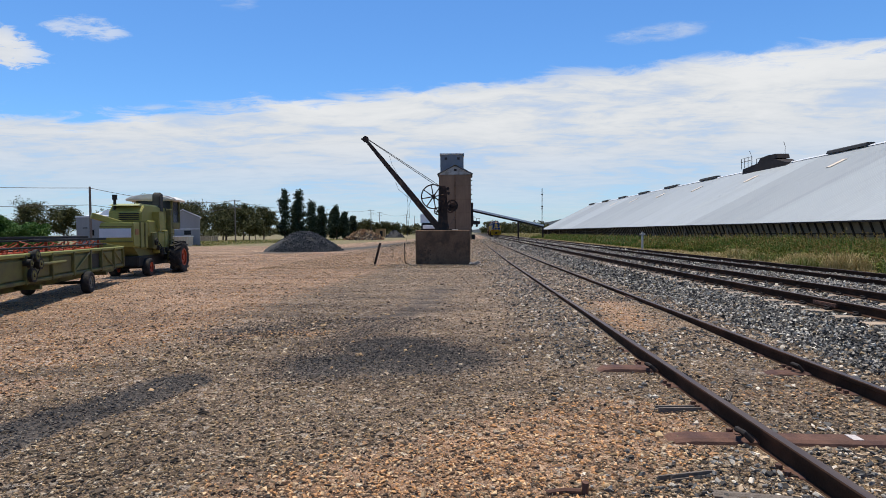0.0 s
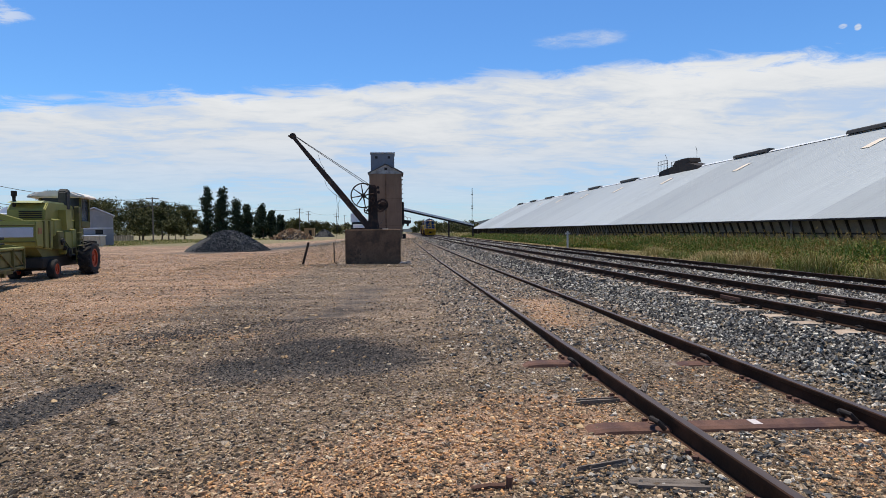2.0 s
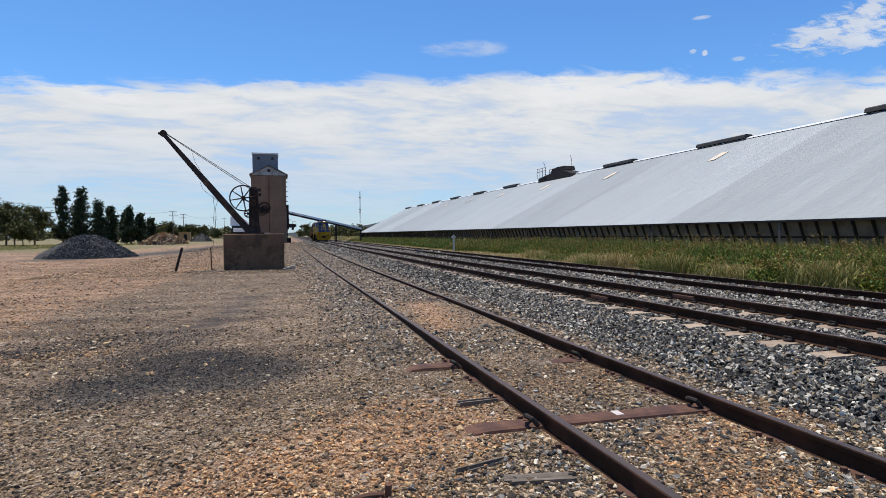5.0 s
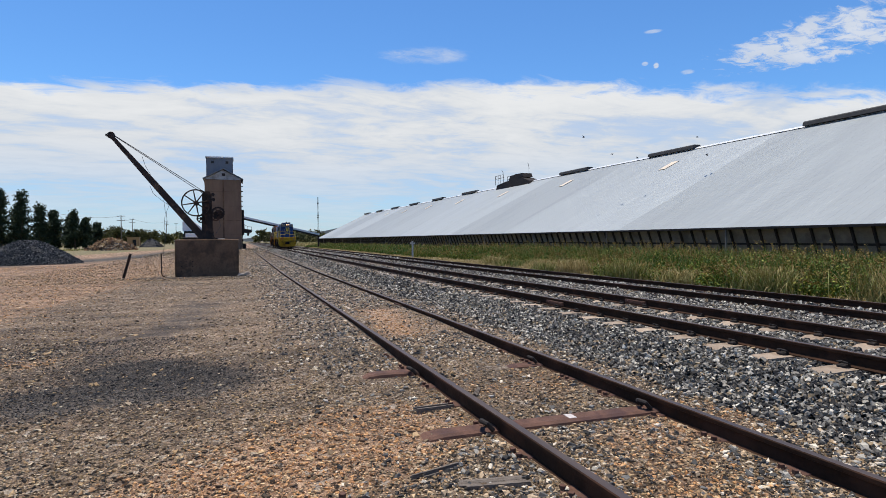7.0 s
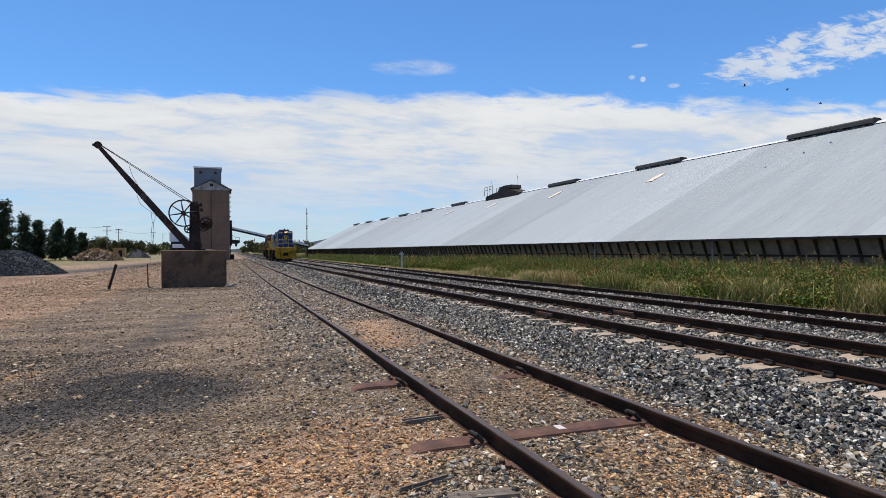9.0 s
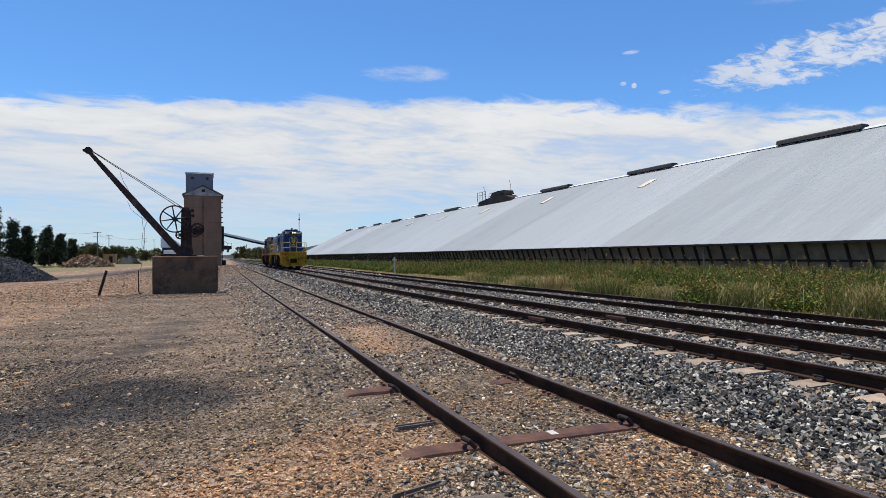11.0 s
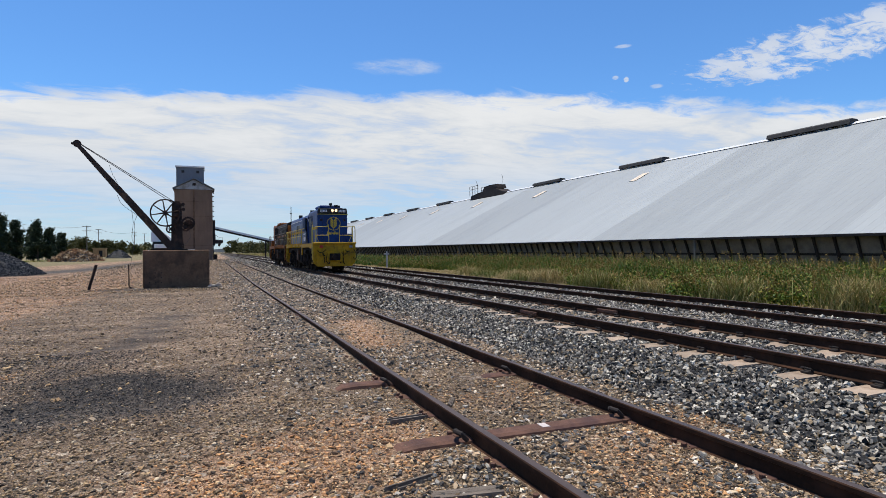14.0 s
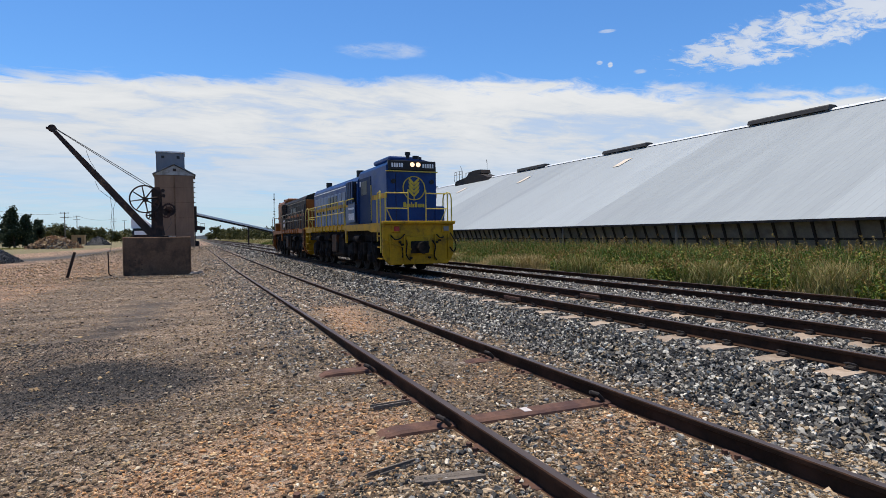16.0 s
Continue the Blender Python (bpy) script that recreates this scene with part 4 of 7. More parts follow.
    part("unloading_spout", bm, HARV_GREEN, h)
    bm = bm_new()
    cyl(bm, (-0.25, -0.15, 2.3), (-0.25, -0.15, 2.82), 0.05, 10)
    cyl(bm, (-0.25, -0.15, 2.80), (-0.25, -0.15, 2.98), 0.085, 12)
    part("exhaust", bm, HARV_SHADE, h)
    bm = bm_new()
    prism(bm, [(1.60, 2.40), (1.95, 2.40), (2.0, 3.05), (1.92, 3.18), (1.72, 3.2), (1.60, 3.08)], 0.42, 0.72, "x")
    bmesh.ops.bevel(bm, geom=bm.edges[:], offset=0.04, segments=2, affect="EDGES")
    part("elevator_head", bm, material("dark_grey_rubber_hood", (0.06, 0.058, 0.052), 0.7, 0, 0.25, 4, 0.1), h)
    bm = bm_new()
    box(bm, 0.80, 0.98, 2.0, 2.22, 0.45, 2.55, 0.02)
    part("elevator_leg", bm, HARV_DARK, h)
    bm = bm_new()
    for x in (1.0, 1.22):
        cyl(bm, (x, 1.5, 0.5), (x, 1.62, 1.7), 0.015, 6)
    for k in range(5):
        z = 0.6 + 0.24 * k
        cyl(bm, (1.0, 1.51 + 0.024 * k, z), (1.22, 1.51 + 0.024 * k, z), 0.014, 6)
    part("ladder", bm, HARV_DARK, h)
    # cab
    bm = bm_new()
    box(bm, -0.55, 0.88, 2.55, 3.55, 1.75, 2.02, 0.03)
    part("cab_floor", bm, HARV_DARK, h)
    bm = bm_new()
    box(bm, -0.48, 0.82, 2.62, 3.5, 2.02, 2.92)
    part("cab_glass", bm, CAB_GLASS, h)
    for x, y in ((-0.5, 2.6), (0.84, 2.6), (-0.5, 3.52), (0.84, 3.52)):
        bm = bm_new()
        box(bm, x - 0.035, x + 0.035, y - 0.035, y + 0.035, 2.0, 2.93)
        part("cab_pillar", bm, HARV_DARK, h)
    bm = bm_new()
    out = [(-0.86, 2.90), (1.03, 2.90), (1.06, 2.95), (1.0, 3.01), (0.75, 3.10), (0.4, 3.15), (0.08, 3.17), (-0.25, 3.15), (-0.6, 3.10), (-0.83, 3.01), (-0.89, 2.95)]
    prism(bm, out, 2.35, 3.75, "y")
    bmesh.ops.bevel(bm, geom=[e for e in bm.edges if abs(e.verts[0].co.y - e.verts[1].co.y) < 1e-4], offset=0.07, segments=3, affect="EDGES")
    part("cab_roof", bm, CREAM_ROOF, h, "cream cab roof with rounded edges")
    bm = bm_new()
    prism(bm, [(2.9, 0.9), (4.3, 0.25), (4.3, 0.85), (2.9, 1.6)], -0.3, 0.6, "x")
    part("feeder_house", bm, HARV_DARK, h)


def make_header_trailer():
    t = thing("harvester_header_trailer", pose(-11.02, 17.9, 0, 0, 0, -73.3), "faded green grain header carried on a low two-wheel trailer", "header trailer")
    L = 8.6
    # trough: end plates, back sheet, floor, top and bottom rails
    bm = bm_new()
    prism(bm, [(0.0, 0.55), (0.0, 1.10), (-0.06, 1.12), (-0.06, 0.58), (-0.5, 0.46), (-1.1, 0.50), (-1.1, 0.47), (-0.5, 0.42)], 0.15, L, "x")
    trough = part("trough", bm, HARV_DARK, t)
    for x0, x1 in ((0.2, 1.05), (1.15, 2.2), (3.2, 4.3), (4.4, 5.6), (5.7, 6.9), (7.0, 8.4)):
        bm = bm_new()
        box(bm, x0, x1, -0.01, 0.04, 0.62, 1.02, 0.015)
        part("back_panel", bm, HEADER_GREEN, trough)
    # no hole here: a black slab paints the dark inside of the opening
    bm = bm_new()
    box(bm, 2.3, 3.1, -0.02, 0.02, 0.62, 1.0)
    part("feed_opening", bm, HARV_SHADE, trough)
    for z, mat in ((1.11, HARV_GREEN), (0.56, HARV_DARK)):
        bm = bm_new()
        box(bm, 0.05, L, -0.06, 0.08, z - 0.04, z + 0.04, 0.015)
        part("rail", bm, mat, t)
    for x in (0.15, 1.1, 2.25, 3.15, 4.35, 5.65, 6.95):
        bm = bm_new()
        box(bm, x - 0.03, x + 0.03, 0.02, 0.10, 0.50, 1.12, 0.01)
        part("stiffener", bm, HARV_DARK, t)
    for a, b in (((1.2, 0.6), (2.2, 1.05)), ((3.2, 1.05), (4.3, 0.6)), ((0.3, 0.65), (1.0, 1.0))):
        bm = bm_new()
        cyl(bm, (a[0], 0.07, a[1]), (b[0], 0.07, b[1]), 0.02, 6)
        part("brace", bm, HARV_DARK, t)
    for x in (0.1, L):
        bm = bm_new()
        prism(bm, [(0.05, 0.48), (0.05, 1.15), (-0.5, 1.25), (-1.25, 1.0), (-1.45, 0.55), (-1.1, 0.45)], x - 0.03, x + 0.03, "x")
        part("end_plate", bm, HARV_GREEN, t)
    # reel: a red shaft, spiders and dark bats
    bm = bm_new()
    cyl(bm, (0.3, -0.75, 1.10), (L - 0.2, -0.75, 1.10), 0.05, 10)
    reel = part("reel_shaft", bm, HARV_RED, t)
    for x in np.linspace(0.6, L - 0.5, 6):
        bm = bm_new()
        for k in range(5):
            a = 0.5 + k * 2 * math.pi / 5
            b = a + 2 * math.pi / 5
            p, q = Vector((x, -0.75 + 0.42 * math.cos(a), 1.10 + 0.30 * math.sin(a))), Vector((x, -0.75 + 0.42 * math.cos(b), 1.10 + 0.30 * math.sin(b)))
            cyl(bm, (x, -0.75, 1.10), p, 0.018, 5)
            cyl(bm, p, q, 0.014, 5)
        part("reel_spider", bm, HARV_RED, reel)
    for k in range(5):
        a = 0.5 + k * 2 * math.pi / 5
        y, z = -0.75 + 0.42 * math.cos(a), 1.10 + 0.30 * math.sin(a)
        bm = bm_new()
        box(bm, 0.35, L - 0.2, y - 0.05, y + 0.05, z - 0.02, z + 0.02, 0.008)
        part("reel_bat", bm, HARV_SHADE, reel)
    for x in np.arange(0.5, L - 0.3, 0.5):
        bm = bm_new()
        cyl(bm, (x, -0.75, 1.14), (x + 0.25, -0.55, 1.33), 0.014, 5)
        cyl(bm, (x + 0.25, -0.55, 1.33), (x + 0.5, -0.75, 1.14), 0.014, 5)
        part("reel_tine", bm, HARV_RED, reel)
    for z, y, a, b in ((1.40, -0.5, 0.0, 5.2), (1.46, -1.1, -0.3, 6.4)):
        bm = bm_new()
        box(bm, a, b, y - 0.06, y + 0.06, z - 0.035, z + 0.035, 0.01)
        part("divider_board", bm, HARV_SHADE, t)
        for x in (a + 0.6, b - 0.8):
            bm = bm_new()
            box(bm, x - 0.02, x + 0.02, y - 0.03, y + 0.03, 1.05, z)
            part("board_stay", bm, HARV_RED, t)
    # drive pulleys on the end
    for x, z, r in ((6.65, 1.10, 0.13), (6.50, 0.92, 0.12), (6.85, 0.70, 0.15), (6.95, 0.95, 0.09)):
        bm = bm_new()
        ring(bm, (x, 0.15, z), (0, 1, 0), r, r * 0.3, 0.07, 22)
        cyl(bm, (x, 0.02, z), (x, 0.17, z), r * 0.72, 16)
        cyl(bm, (x, 0.16, z), (x, 0.20, z), r * 0.3, 10)
        pulley = part("pulley", bm, HARV_SHADE, t)
        bm = bm_new()
        cyl(bm, (x, 0.165, z), (x, 0.188, z), r * 0.66, 18)
        cyl(bm, (x, 0.18, z), (x, 0.215, z), r * 0.2, 8)
        part("pulley_face", bm, HEADER_GREEN, pulley)
    bm = bm_new()
    tube(bm, [(6.78, 0.15, 1.10), (7.0, 0.15, 0.72), (6.72, 0.15, 0.62), (6.38, 0.15, 0.90), (6.52, 0.15, 1.12)], 0.012, 5)
    part("belt", bm, HARV_SHADE, t)
    bm = bm_new()
    cyl(bm, (5.0, 0.12, 0.90), (6.4, 0.12, 0.90), 0.035, 8)
    part("drive_shaft", bm, HARV_DARK, t)
    # trailer frame, wheels and drawbar
    bm = bm_new()
    box(bm, -0.9, 7.6, -0.62, -0.50, 0.30, 0.42, 0.01)
    box(bm, 1.5, 1.62, -1.2, 0.0, 0.34, 0.44)
    box(bm, 6.0, 6.12, -1.2, 0.0, 0.34, 0.44)
    part("chassis", bm, HARV_DARK, t)
    bm = bm_new()
    tube(bm, [(-0.9, -0.55, 0.36), (-2.0, -0.55, 0.42), (-2.6, -0.55, 0.5)], 0.04, 8)
    part("drawbar", bm, HARV_SHADE, t)
    wheel_mat = material("dull_wheel_rim", (0.16, 0.15, 0.12), 0.6, 0.2)
    for x, y in ((3.55, 0.12), (3.55, -1.25), (5.5, -1.25)):
        w = wheel_part(t, "wheel", (x, y, 0.28), 0.285, 0.2, wheel_mat)
        w.matrix_basis = pose(x, y, 0.28, 0, 0, 90)
    bm = bm_new()
    cyl(bm, (3.55, -1.25, 0.28), (3.55, 0.1, 0.28), 0.04, 8)
    part("axle", bm, HARV_SHADE, t)


make_harvester()
make_header_trailer()


# ---- two diesel locomotives, coupled ----
LOCO_BLUE = material("deep_blue_loco_paint", (0.004, 0.036, 0.155), 0.42, 0.0, 0.15, 1.6, 0.03, 30, second=(0.004, 0.026, 0.105), mask_scale=1.2)
LOCO_YELLOW = material("grimy_yellow_loco_paint", (0.40, 0.222, 0.005), 0.5, 0, 0.25, 2.0, 0.05, 30, second=(0.10, 0.060, 0.012), mask_scale=2.6, mask=(0.47, 0.72))
LOCO_SILVER = material("dusty_grey_blue_panel", (0.13, 0.18, 0.27), 0.5, 0.1, 0.15, 1.5, 0.04, 30, second=(0.13, 0.15, 0.20), mask_scale=2)
LOCO_ORANGE = material("faded_orange_loco_paint", (0.25, 0.080, 0.012), 0.5, 0, 0.16, 1.5, 0.04, 30, second=(0.12, 0.045, 0.016), mask_scale=1.6)
LOCO_GREY = material("charcoal_loco_paint", (0.020, 0.0175, 0.016), 0.6, 0.0, 0.2, 1.6, 0.04, 30, second=(0.075, 0.030, 0.012), mask_scale=1.3, mask=(0.48, 0.70), spec=0.12)
LOCO_FRAME = material("greasy_black_underframe", (0.012, 0.0105, 0.010), 0.85, 0.0, 0.4, 3, 0.2, 30, second=(0.035, 0.026, 0.02), mask_scale=2.5, spec=0.06)
OLD_RAIL = material("dull_grey_handrail", (0.16, 0.13, 0.09), 0.5, 0, 0.2, 5, 0.0)
RAIL_YELLOW = material("yellow_handrail", (0.55, 0.42, 0.08), 0.45, 0, 0.1, 5, 0.0)
BLACK_BOX = material("black_number_box", (0.012, 0.012, 0.014), 0.35, 0, 0.1, 5, 0.0)
WHITE_MARK = material("white_marking", (0.75, 0.75, 0.75), 0.5, 0, 0.05, 5, 0.0)
EMBLEM_YELLOW = material("yellow_emblem", (0.52, 0.40, 0.05), 0.5, 0, 0.05, 5, 0.0)
LAMP_GLOW = material("headlight_glow", (0.5, 0.32, 0.18), 0.3, 0, 0.02, 5, 0.0, emit=((1.0, 0.64, 0.38), 1.9))
RED_LENS = material("red_marker_lens", (0.35, 0.03, 0.025), 0.3, 0, 0.1, 5, 0.0)
PALE_LENS = material("pale_marker_lens", (0.20, 0.19, 0.17), 0.25, 0, 0.1, 5, 0.0)
# cab blue darkened: the door recess's shade is put into this colour
SHADED_DOOR = material("shadowy_navy_door", (0.003, 0.018, 0.065), 0.55, 0.0, 0.2, 2.0, 0.05, 30, spec=0.1)
STEEL_WHEEL = material("steel_wheel", (0.022, 0.018, 0.015), 0.75, 0.0, 0.3, 5, 0.1, 40, spec=0.08)
LOCO_LEN = 12.2
AXLES = (1.75, 2.9, 4.05, 8.1, 9.25, 10.4)
WHEEL_R = 0.48


def rounded(pts, steps=5):
    """A smooth curve through a few points, for hoses and bent bars."""
    p = [Vector(q) for q in pts]
    p = [p[0] * 2 - p[1]] + p + [p[-1] * 2 - p[-2]]
    out = []
    for a, b, c, d in zip(p, p[1:], p[2:], p[3:]):
        for k in range(steps):
            u = k / steps
            out.append(0.5 * (2 * b + (c - a) * u + (2 * a - 5 * b + 4 * c - d) * u * u + (3 * b - 3 * c + d - a) * u ** 3))
    return out + [p[-2]]


def make_loco(name, label, end_mat, cab_mat, side_mat, roof_mat, sill_mat, rail_mat, emblem):
    """Front headstock at y = 0, body towards +y, rail heads at z = 0."""
    t = thing(name, pose(0, 0, 0), label, "locomotive", "coupled locomotives")

    def bar(nm, pts, r, mat, parent=t, seg=7):
        bm = bm_new()
        tube(bm, pts, r, seg)
        return part(nm, bm, mat, parent)

    def slab(nm, mat, *a, bevel=0.0, parent=t, label=""):
        bm = bm_new()
        box(bm, *a, bevel)
        return part(nm, bm, mat, parent, label)

    # deck, sills and headstocks with their cut corners
    slab("deck", LOCO_FRAME, -1.18, 1.18, 0.1, LOCO_LEN - 0.1, 1.44, 1.55)
    for s in (-1, 1):
        bm = bm_new()
        prism(bm, [(0.12, 1.58), (LOCO_LEN - 0.12, 1.58), (LOCO_LEN - 0.12, 1.36), (10.9, 1.36), (10.7, 1.41), (4.6, 1.41), (4.45, 1.34), (4.42, 0.92), (4.3, 0.92), (4.25, 1.36), (3.9, 1.36), (1.5, 1.36), (1.2, 1.30), (0.12, 1.28)],
              s * 1.16 - 0.03, s * 1.16 + 0.03, "x")
        part("side_sill", bm, sill_mat, t)
        for k in range(9):
            slab("deck_bracket", sill_mat, s * 1.16 - 0.06, s * 1.16 + 0.06, 4.9 + 0.68 * k, 4.98 + 0.68 * k, 1.36, 1.62, bevel=0.01)
    for y0, y1, s in ((0.0, 0.10, -1), (LOCO_LEN - 0.10, LOCO_LEN, 1)):
        bm = bm_new()
        prism(bm, [(-1.19, 1.60), (1.19, 1.60), (1.19, 0.58), (1.12, 0.44), (0.98, 0.28), (-0.98, 0.28), (-1.12, 0.44), (-1.19, 0.58)], y0, y1, "y")
        bmesh.ops.bevel(bm, geom=bm.edges[:], offset=0.02, segments=1, affect="EDGES")
        hs = part("headstock", bm, end_mat if emblem else end_mat, t)
        slab("buffer_beam_lip", end_mat, -1.21, 1.21, min(y0, y0 + s * 0.12), max(y1, y1 + s * 0.12), 1.53, 1.63, bevel=0.02, parent=hs)
        f = y0 if s < 0 else y1
        bm = bm_new()
        cyl(bm, (0, f, 0.80), (0, f + s * 0.30, 0.80), 0.15, 16)
        cyl(bm, (0, f + s * 0.25, 0.80), (0, f + s * 0.42, 0.80), 0.19, 8)
        box(bm, -0.30, 0.30, min(f, f + s * 0.08), max(f, f + s * 0.08), 0.62, 1.0, 0.02)
        part("coupler", bm, LOCO_FRAME, hs)
        for pts in ([(-0.42, f, 1.05), (-0.46, f + s * 0.14, 0.9), (-0.5, f + s * 0.18, 0.6), (-0.36, f + s * 0.12, 0.42), (-0.3, f + s * 0.06, 0.52)],
                    [(-0.62, f, 0.95), (-0.60, f + s * 0.12, 0.75), (-0.60, f + s * 0.12, 0.5)],
                    [(0.42, f, 1.05), (0.48, f + s * 0.16, 0.85), (0.44, f + s * 0.16, 0.55), (0.55, f + s * 0.1, 0.4)],
                    [(0.60, f, 1.2), (0.66, f + s * 0.14, 1.1), (0.82, f + s * 0.05, 1.12)],
                    [(-0.95, f, 1.2), (-0.85, f + s * 0.16, 1.06), (-0.65, f + s * 0.12, 1.1), (-0.5, f + s * 0.05, 1.22)],
                    [(1.08, f, 1.25), (1.20, f + s * 0.15, 0.9), (1.12, f + s * 0.16, 0.66), (1.0, f + s * 0.1, 0.8)]):
            bar("air_hose", rounded(pts), 0.020, LOCO_FRAME, hs)
        bar("uncoupling_bar", [(-1.14, f + s * 0.06, 1.05), (-0.9, f + s * 0.1, 0.92), (-0.3, f + s * 0.1, 0.75)], 0.018, sill_mat, hs)
        for x, mat in ((-0.76, RED_LENS), (0.90, PALE_LENS)):
            slab("lamp_box", end_mat, x - 0.14, x + 0.14, min(f, f + s * 0.05), max(f, f + s * 0.05), 1.27, 1.50, bevel=0.015, parent=hs)
            slab("marker_light", mat, x - 0.09, x + 0.09, min(f + s * 0.045, f + s * 0.08), max(f + s * 0.045, f + s * 0.08), 1.31, 1.46, bevel=0.015, parent=hs)
        # pocket plates, gussets and cocks round the coupler
        slab("coupler_pocket", end_mat, -0.44, 0.44, min(f, f + s * 0.05), max(f, f + s * 0.05), 0.56, 1.16, bevel=0.02, parent=hs)
        for x in (-0.98, -0.52, 0.52, 0.98):
            slab("gusset", end_mat, x - 0.02, x + 0.02, min(f, f + s * 0.06), max(f, f + s * 0.06), 0.40, 1.22, bevel=0.008, parent=hs)
        for x, z in ((-0.66, 0.98), (-0.58, 0.90), (0.58, 0.96), (0.68, 1.02), (-0.30, 0.48), (0.32, 0.48)):
            bm = bm_new()
            cyl(bm, (x, f, z), (x, f + s * 0.11, z), 0.035, 8)
            part("air_cock", bm, STEEL_WHEEL, hs)
    # bogies: frame, springs, axle boxes, brake gear
    for mid in (2.9, 9.25):
        bm = bm_new()
        for s in (-1, 1):
            prism(bm, [(mid - 1.78, 0.46), (mid - 1.78, 0.82), (mid - 0.9, 0.98), (mid + 0.9, 0.98), (mid + 1.78, 0.82), (mid + 1.78, 0.46), (mid + 1.45, 0.30), (mid + 1.0, 0.30), (mid + 0.75, 0.56), (mid + 0.42, 0.56), (mid + 0.25, 0.30), (mid - 0.25, 0.30), (mid - 0.42, 0.56), (mid - 0.75, 0.56), (mid - 1.0, 0.30), (mid - 1.45, 0.30)],
                  s * 0.98 - 0.06, s * 0.98 + 0.06, "x")
        box(bm, -1.0, 1.0, mid - 0.3, mid + 0.3, 0.6, 1.0)
        bogie = part("bogie", bm, LOCO_FRAME, t)
        for s in (-1, 1):
            for y in (mid - 1.15, mid, mid + 1.15):
                slab("axle_box", LOCO_FRAME, s * 1.02 - 0.09, s * 1.02 + 0.09, y - 0.17, y + 0.17, 0.34, 0.66, bevel=0.03, parent=bogie)
                bm = bm_new()
                cyl(bm, (s * 1.06, y, 0.5), (s * 1.14, y, 0.5), 0.085, 12)
                part("axle_cap", bm, LOCO_FRAME, bogie)
            for y in (mid - 0.58, mid + 0.58):
                bm = bm_new()
                for dy in (-0.14, 0.14):
                    cyl(bm, (s * 1.08, y + dy, 0.55), (s * 1.08, y + dy, 0.95), 0.085, 10)
                part("spring", bm, LOCO_FRAME, bogie)
                bar("brake_hanger", [(s * 1.1, y - 0.1, 0.95), (s * 1.12, y + 0.12, 0.5), (s * 1.12, y + 0.05, 0.25)], 0.03, LOCO_FRAME, bogie)
            bm = bm_new()
            cyl(bm, (s * 1.1, mid - 0.35, 1.08), (s * 1.1, mid + 0.35, 1.08), 0.13, 12)
            part("brake_cylinder", bm, LOCO_FRAME, bogie)
            bar("sand_pipe", [(s * 1.1, mid - 1.5, 1.15), (s * 1.12, mid - 1.65, 0.7), (s * 0.95, mid - 1.7, 0.15)], 0.025, STEEL_WHEEL, bogie)
    slab("underframe", LOCO_FRAME, -1.0, 1.0, 0.3, LOCO_LEN - 0.3, 1.0, 1.44, bevel=0.03)
    slab("fuel_tank", LOCO_FRAME, -1.05, 1.05, 5.05, 7.1, 0.35, 1.25, bevel=0.12)
    for s in (-1, 1):
        for y in (5.0, 7.2):
            bm = bm_new()
            cyl(bm, (s * 1.0, y, 1.16), (s * 1.0, y + 0.6, 1.16), 0.13, 12)
            part("air_reservoir", bm, LOCO_FRAME, t)
        slab("battery_box", LOCO_GREY, s * 1.08 - 0.07, s * 1.08 + 0.07, 6.0, 6.8, 0.55, 1.25, bevel=0.03)
    wheels = []
    for y in AXLES:
        bm = bm_new()
        for s in (-1, 1):
            cyl(bm, (s * 0.71, 0, 0), (s * 0.83, 0, 0), WHEEL_R, 28)
            cyl(bm, (s * 0.68, 0, 0), (s * 0.715, 0, 0), WHEEL_R + 0.028, 28)
            for k in range(5):
                a = k * 2 * math.pi / 5
                cyl(bm, (s * 0.80, 0.27 * math.cos(a), 0.27 * math.sin(a)), (s * 0.85, 0.27 * math.cos(a), 0.27 * math.sin(a)), 0.06, 8)
        cyl(bm, (-0.8, 0, 0), (0.8, 0, 0), 0.09, 10)
        wheels.append((part("wheelset", bm, STEEL_WHEEL, t, at=pose(0, y, WHEEL_R)), y))

    # nose and cab: flat end with a rounded roof
    def hull(nm, half, y0, y1, z1, crown, mat, corner=0.10):
        bm = bm_new()
        out = [(-half, 1.55), (half, 1.55), (half, z1 - corner), (half - corner * 0.6, z1), (half * 0.5, z1 + crown * 0.8), (0, z1 + crown), (-half * 0.5, z1 + crown * 0.8), (-half + corner * 0.6, z1), (-half, z1 - corner)]
        prism(bm, out, y0, y1, "y")
        bmesh.ops.bevel(bm, geom=[e for e in bm.edges if abs(e.verts[0].co.y - e.verts[1].co.y) < 1e-4], offset=0.025, segments=2, affect="EDGES")
        return part(nm, bm, mat, t)

    cab = hull("cab", 0.85, 1.1, 4.2, 3.50, 0.14, cab_mat)
    cab.matrix_basis = pose(0, -0.55, 0)
    slab("cab_roof_hatch", cab_mat, -0.62, 0.50, 1.55, 3.2, 3.60, 3.76, bevel=0.05, parent=cab)
    bm = bm_new()
    box(bm, -0.81, 0.81, 1.03, 1.14, 3.25, 3.56, 0.02)
    nb = part("number_box", bm, BLACK_BOX, cab)
    slab("sun_strip", RAIL_YELLOW, -0.88, 0.88, 1.04, 1.12, 3.205, 3.235, parent=cab)
    for x0 in (-0.71, 0.34):
        for k in range(5):
            slab("number_bar", WHITE_MARK, x0 + 0.082 * k, x0 + 0.082 * k + 0.054, 1.022, 1.032, 3.34, 3.47, parent=nb)
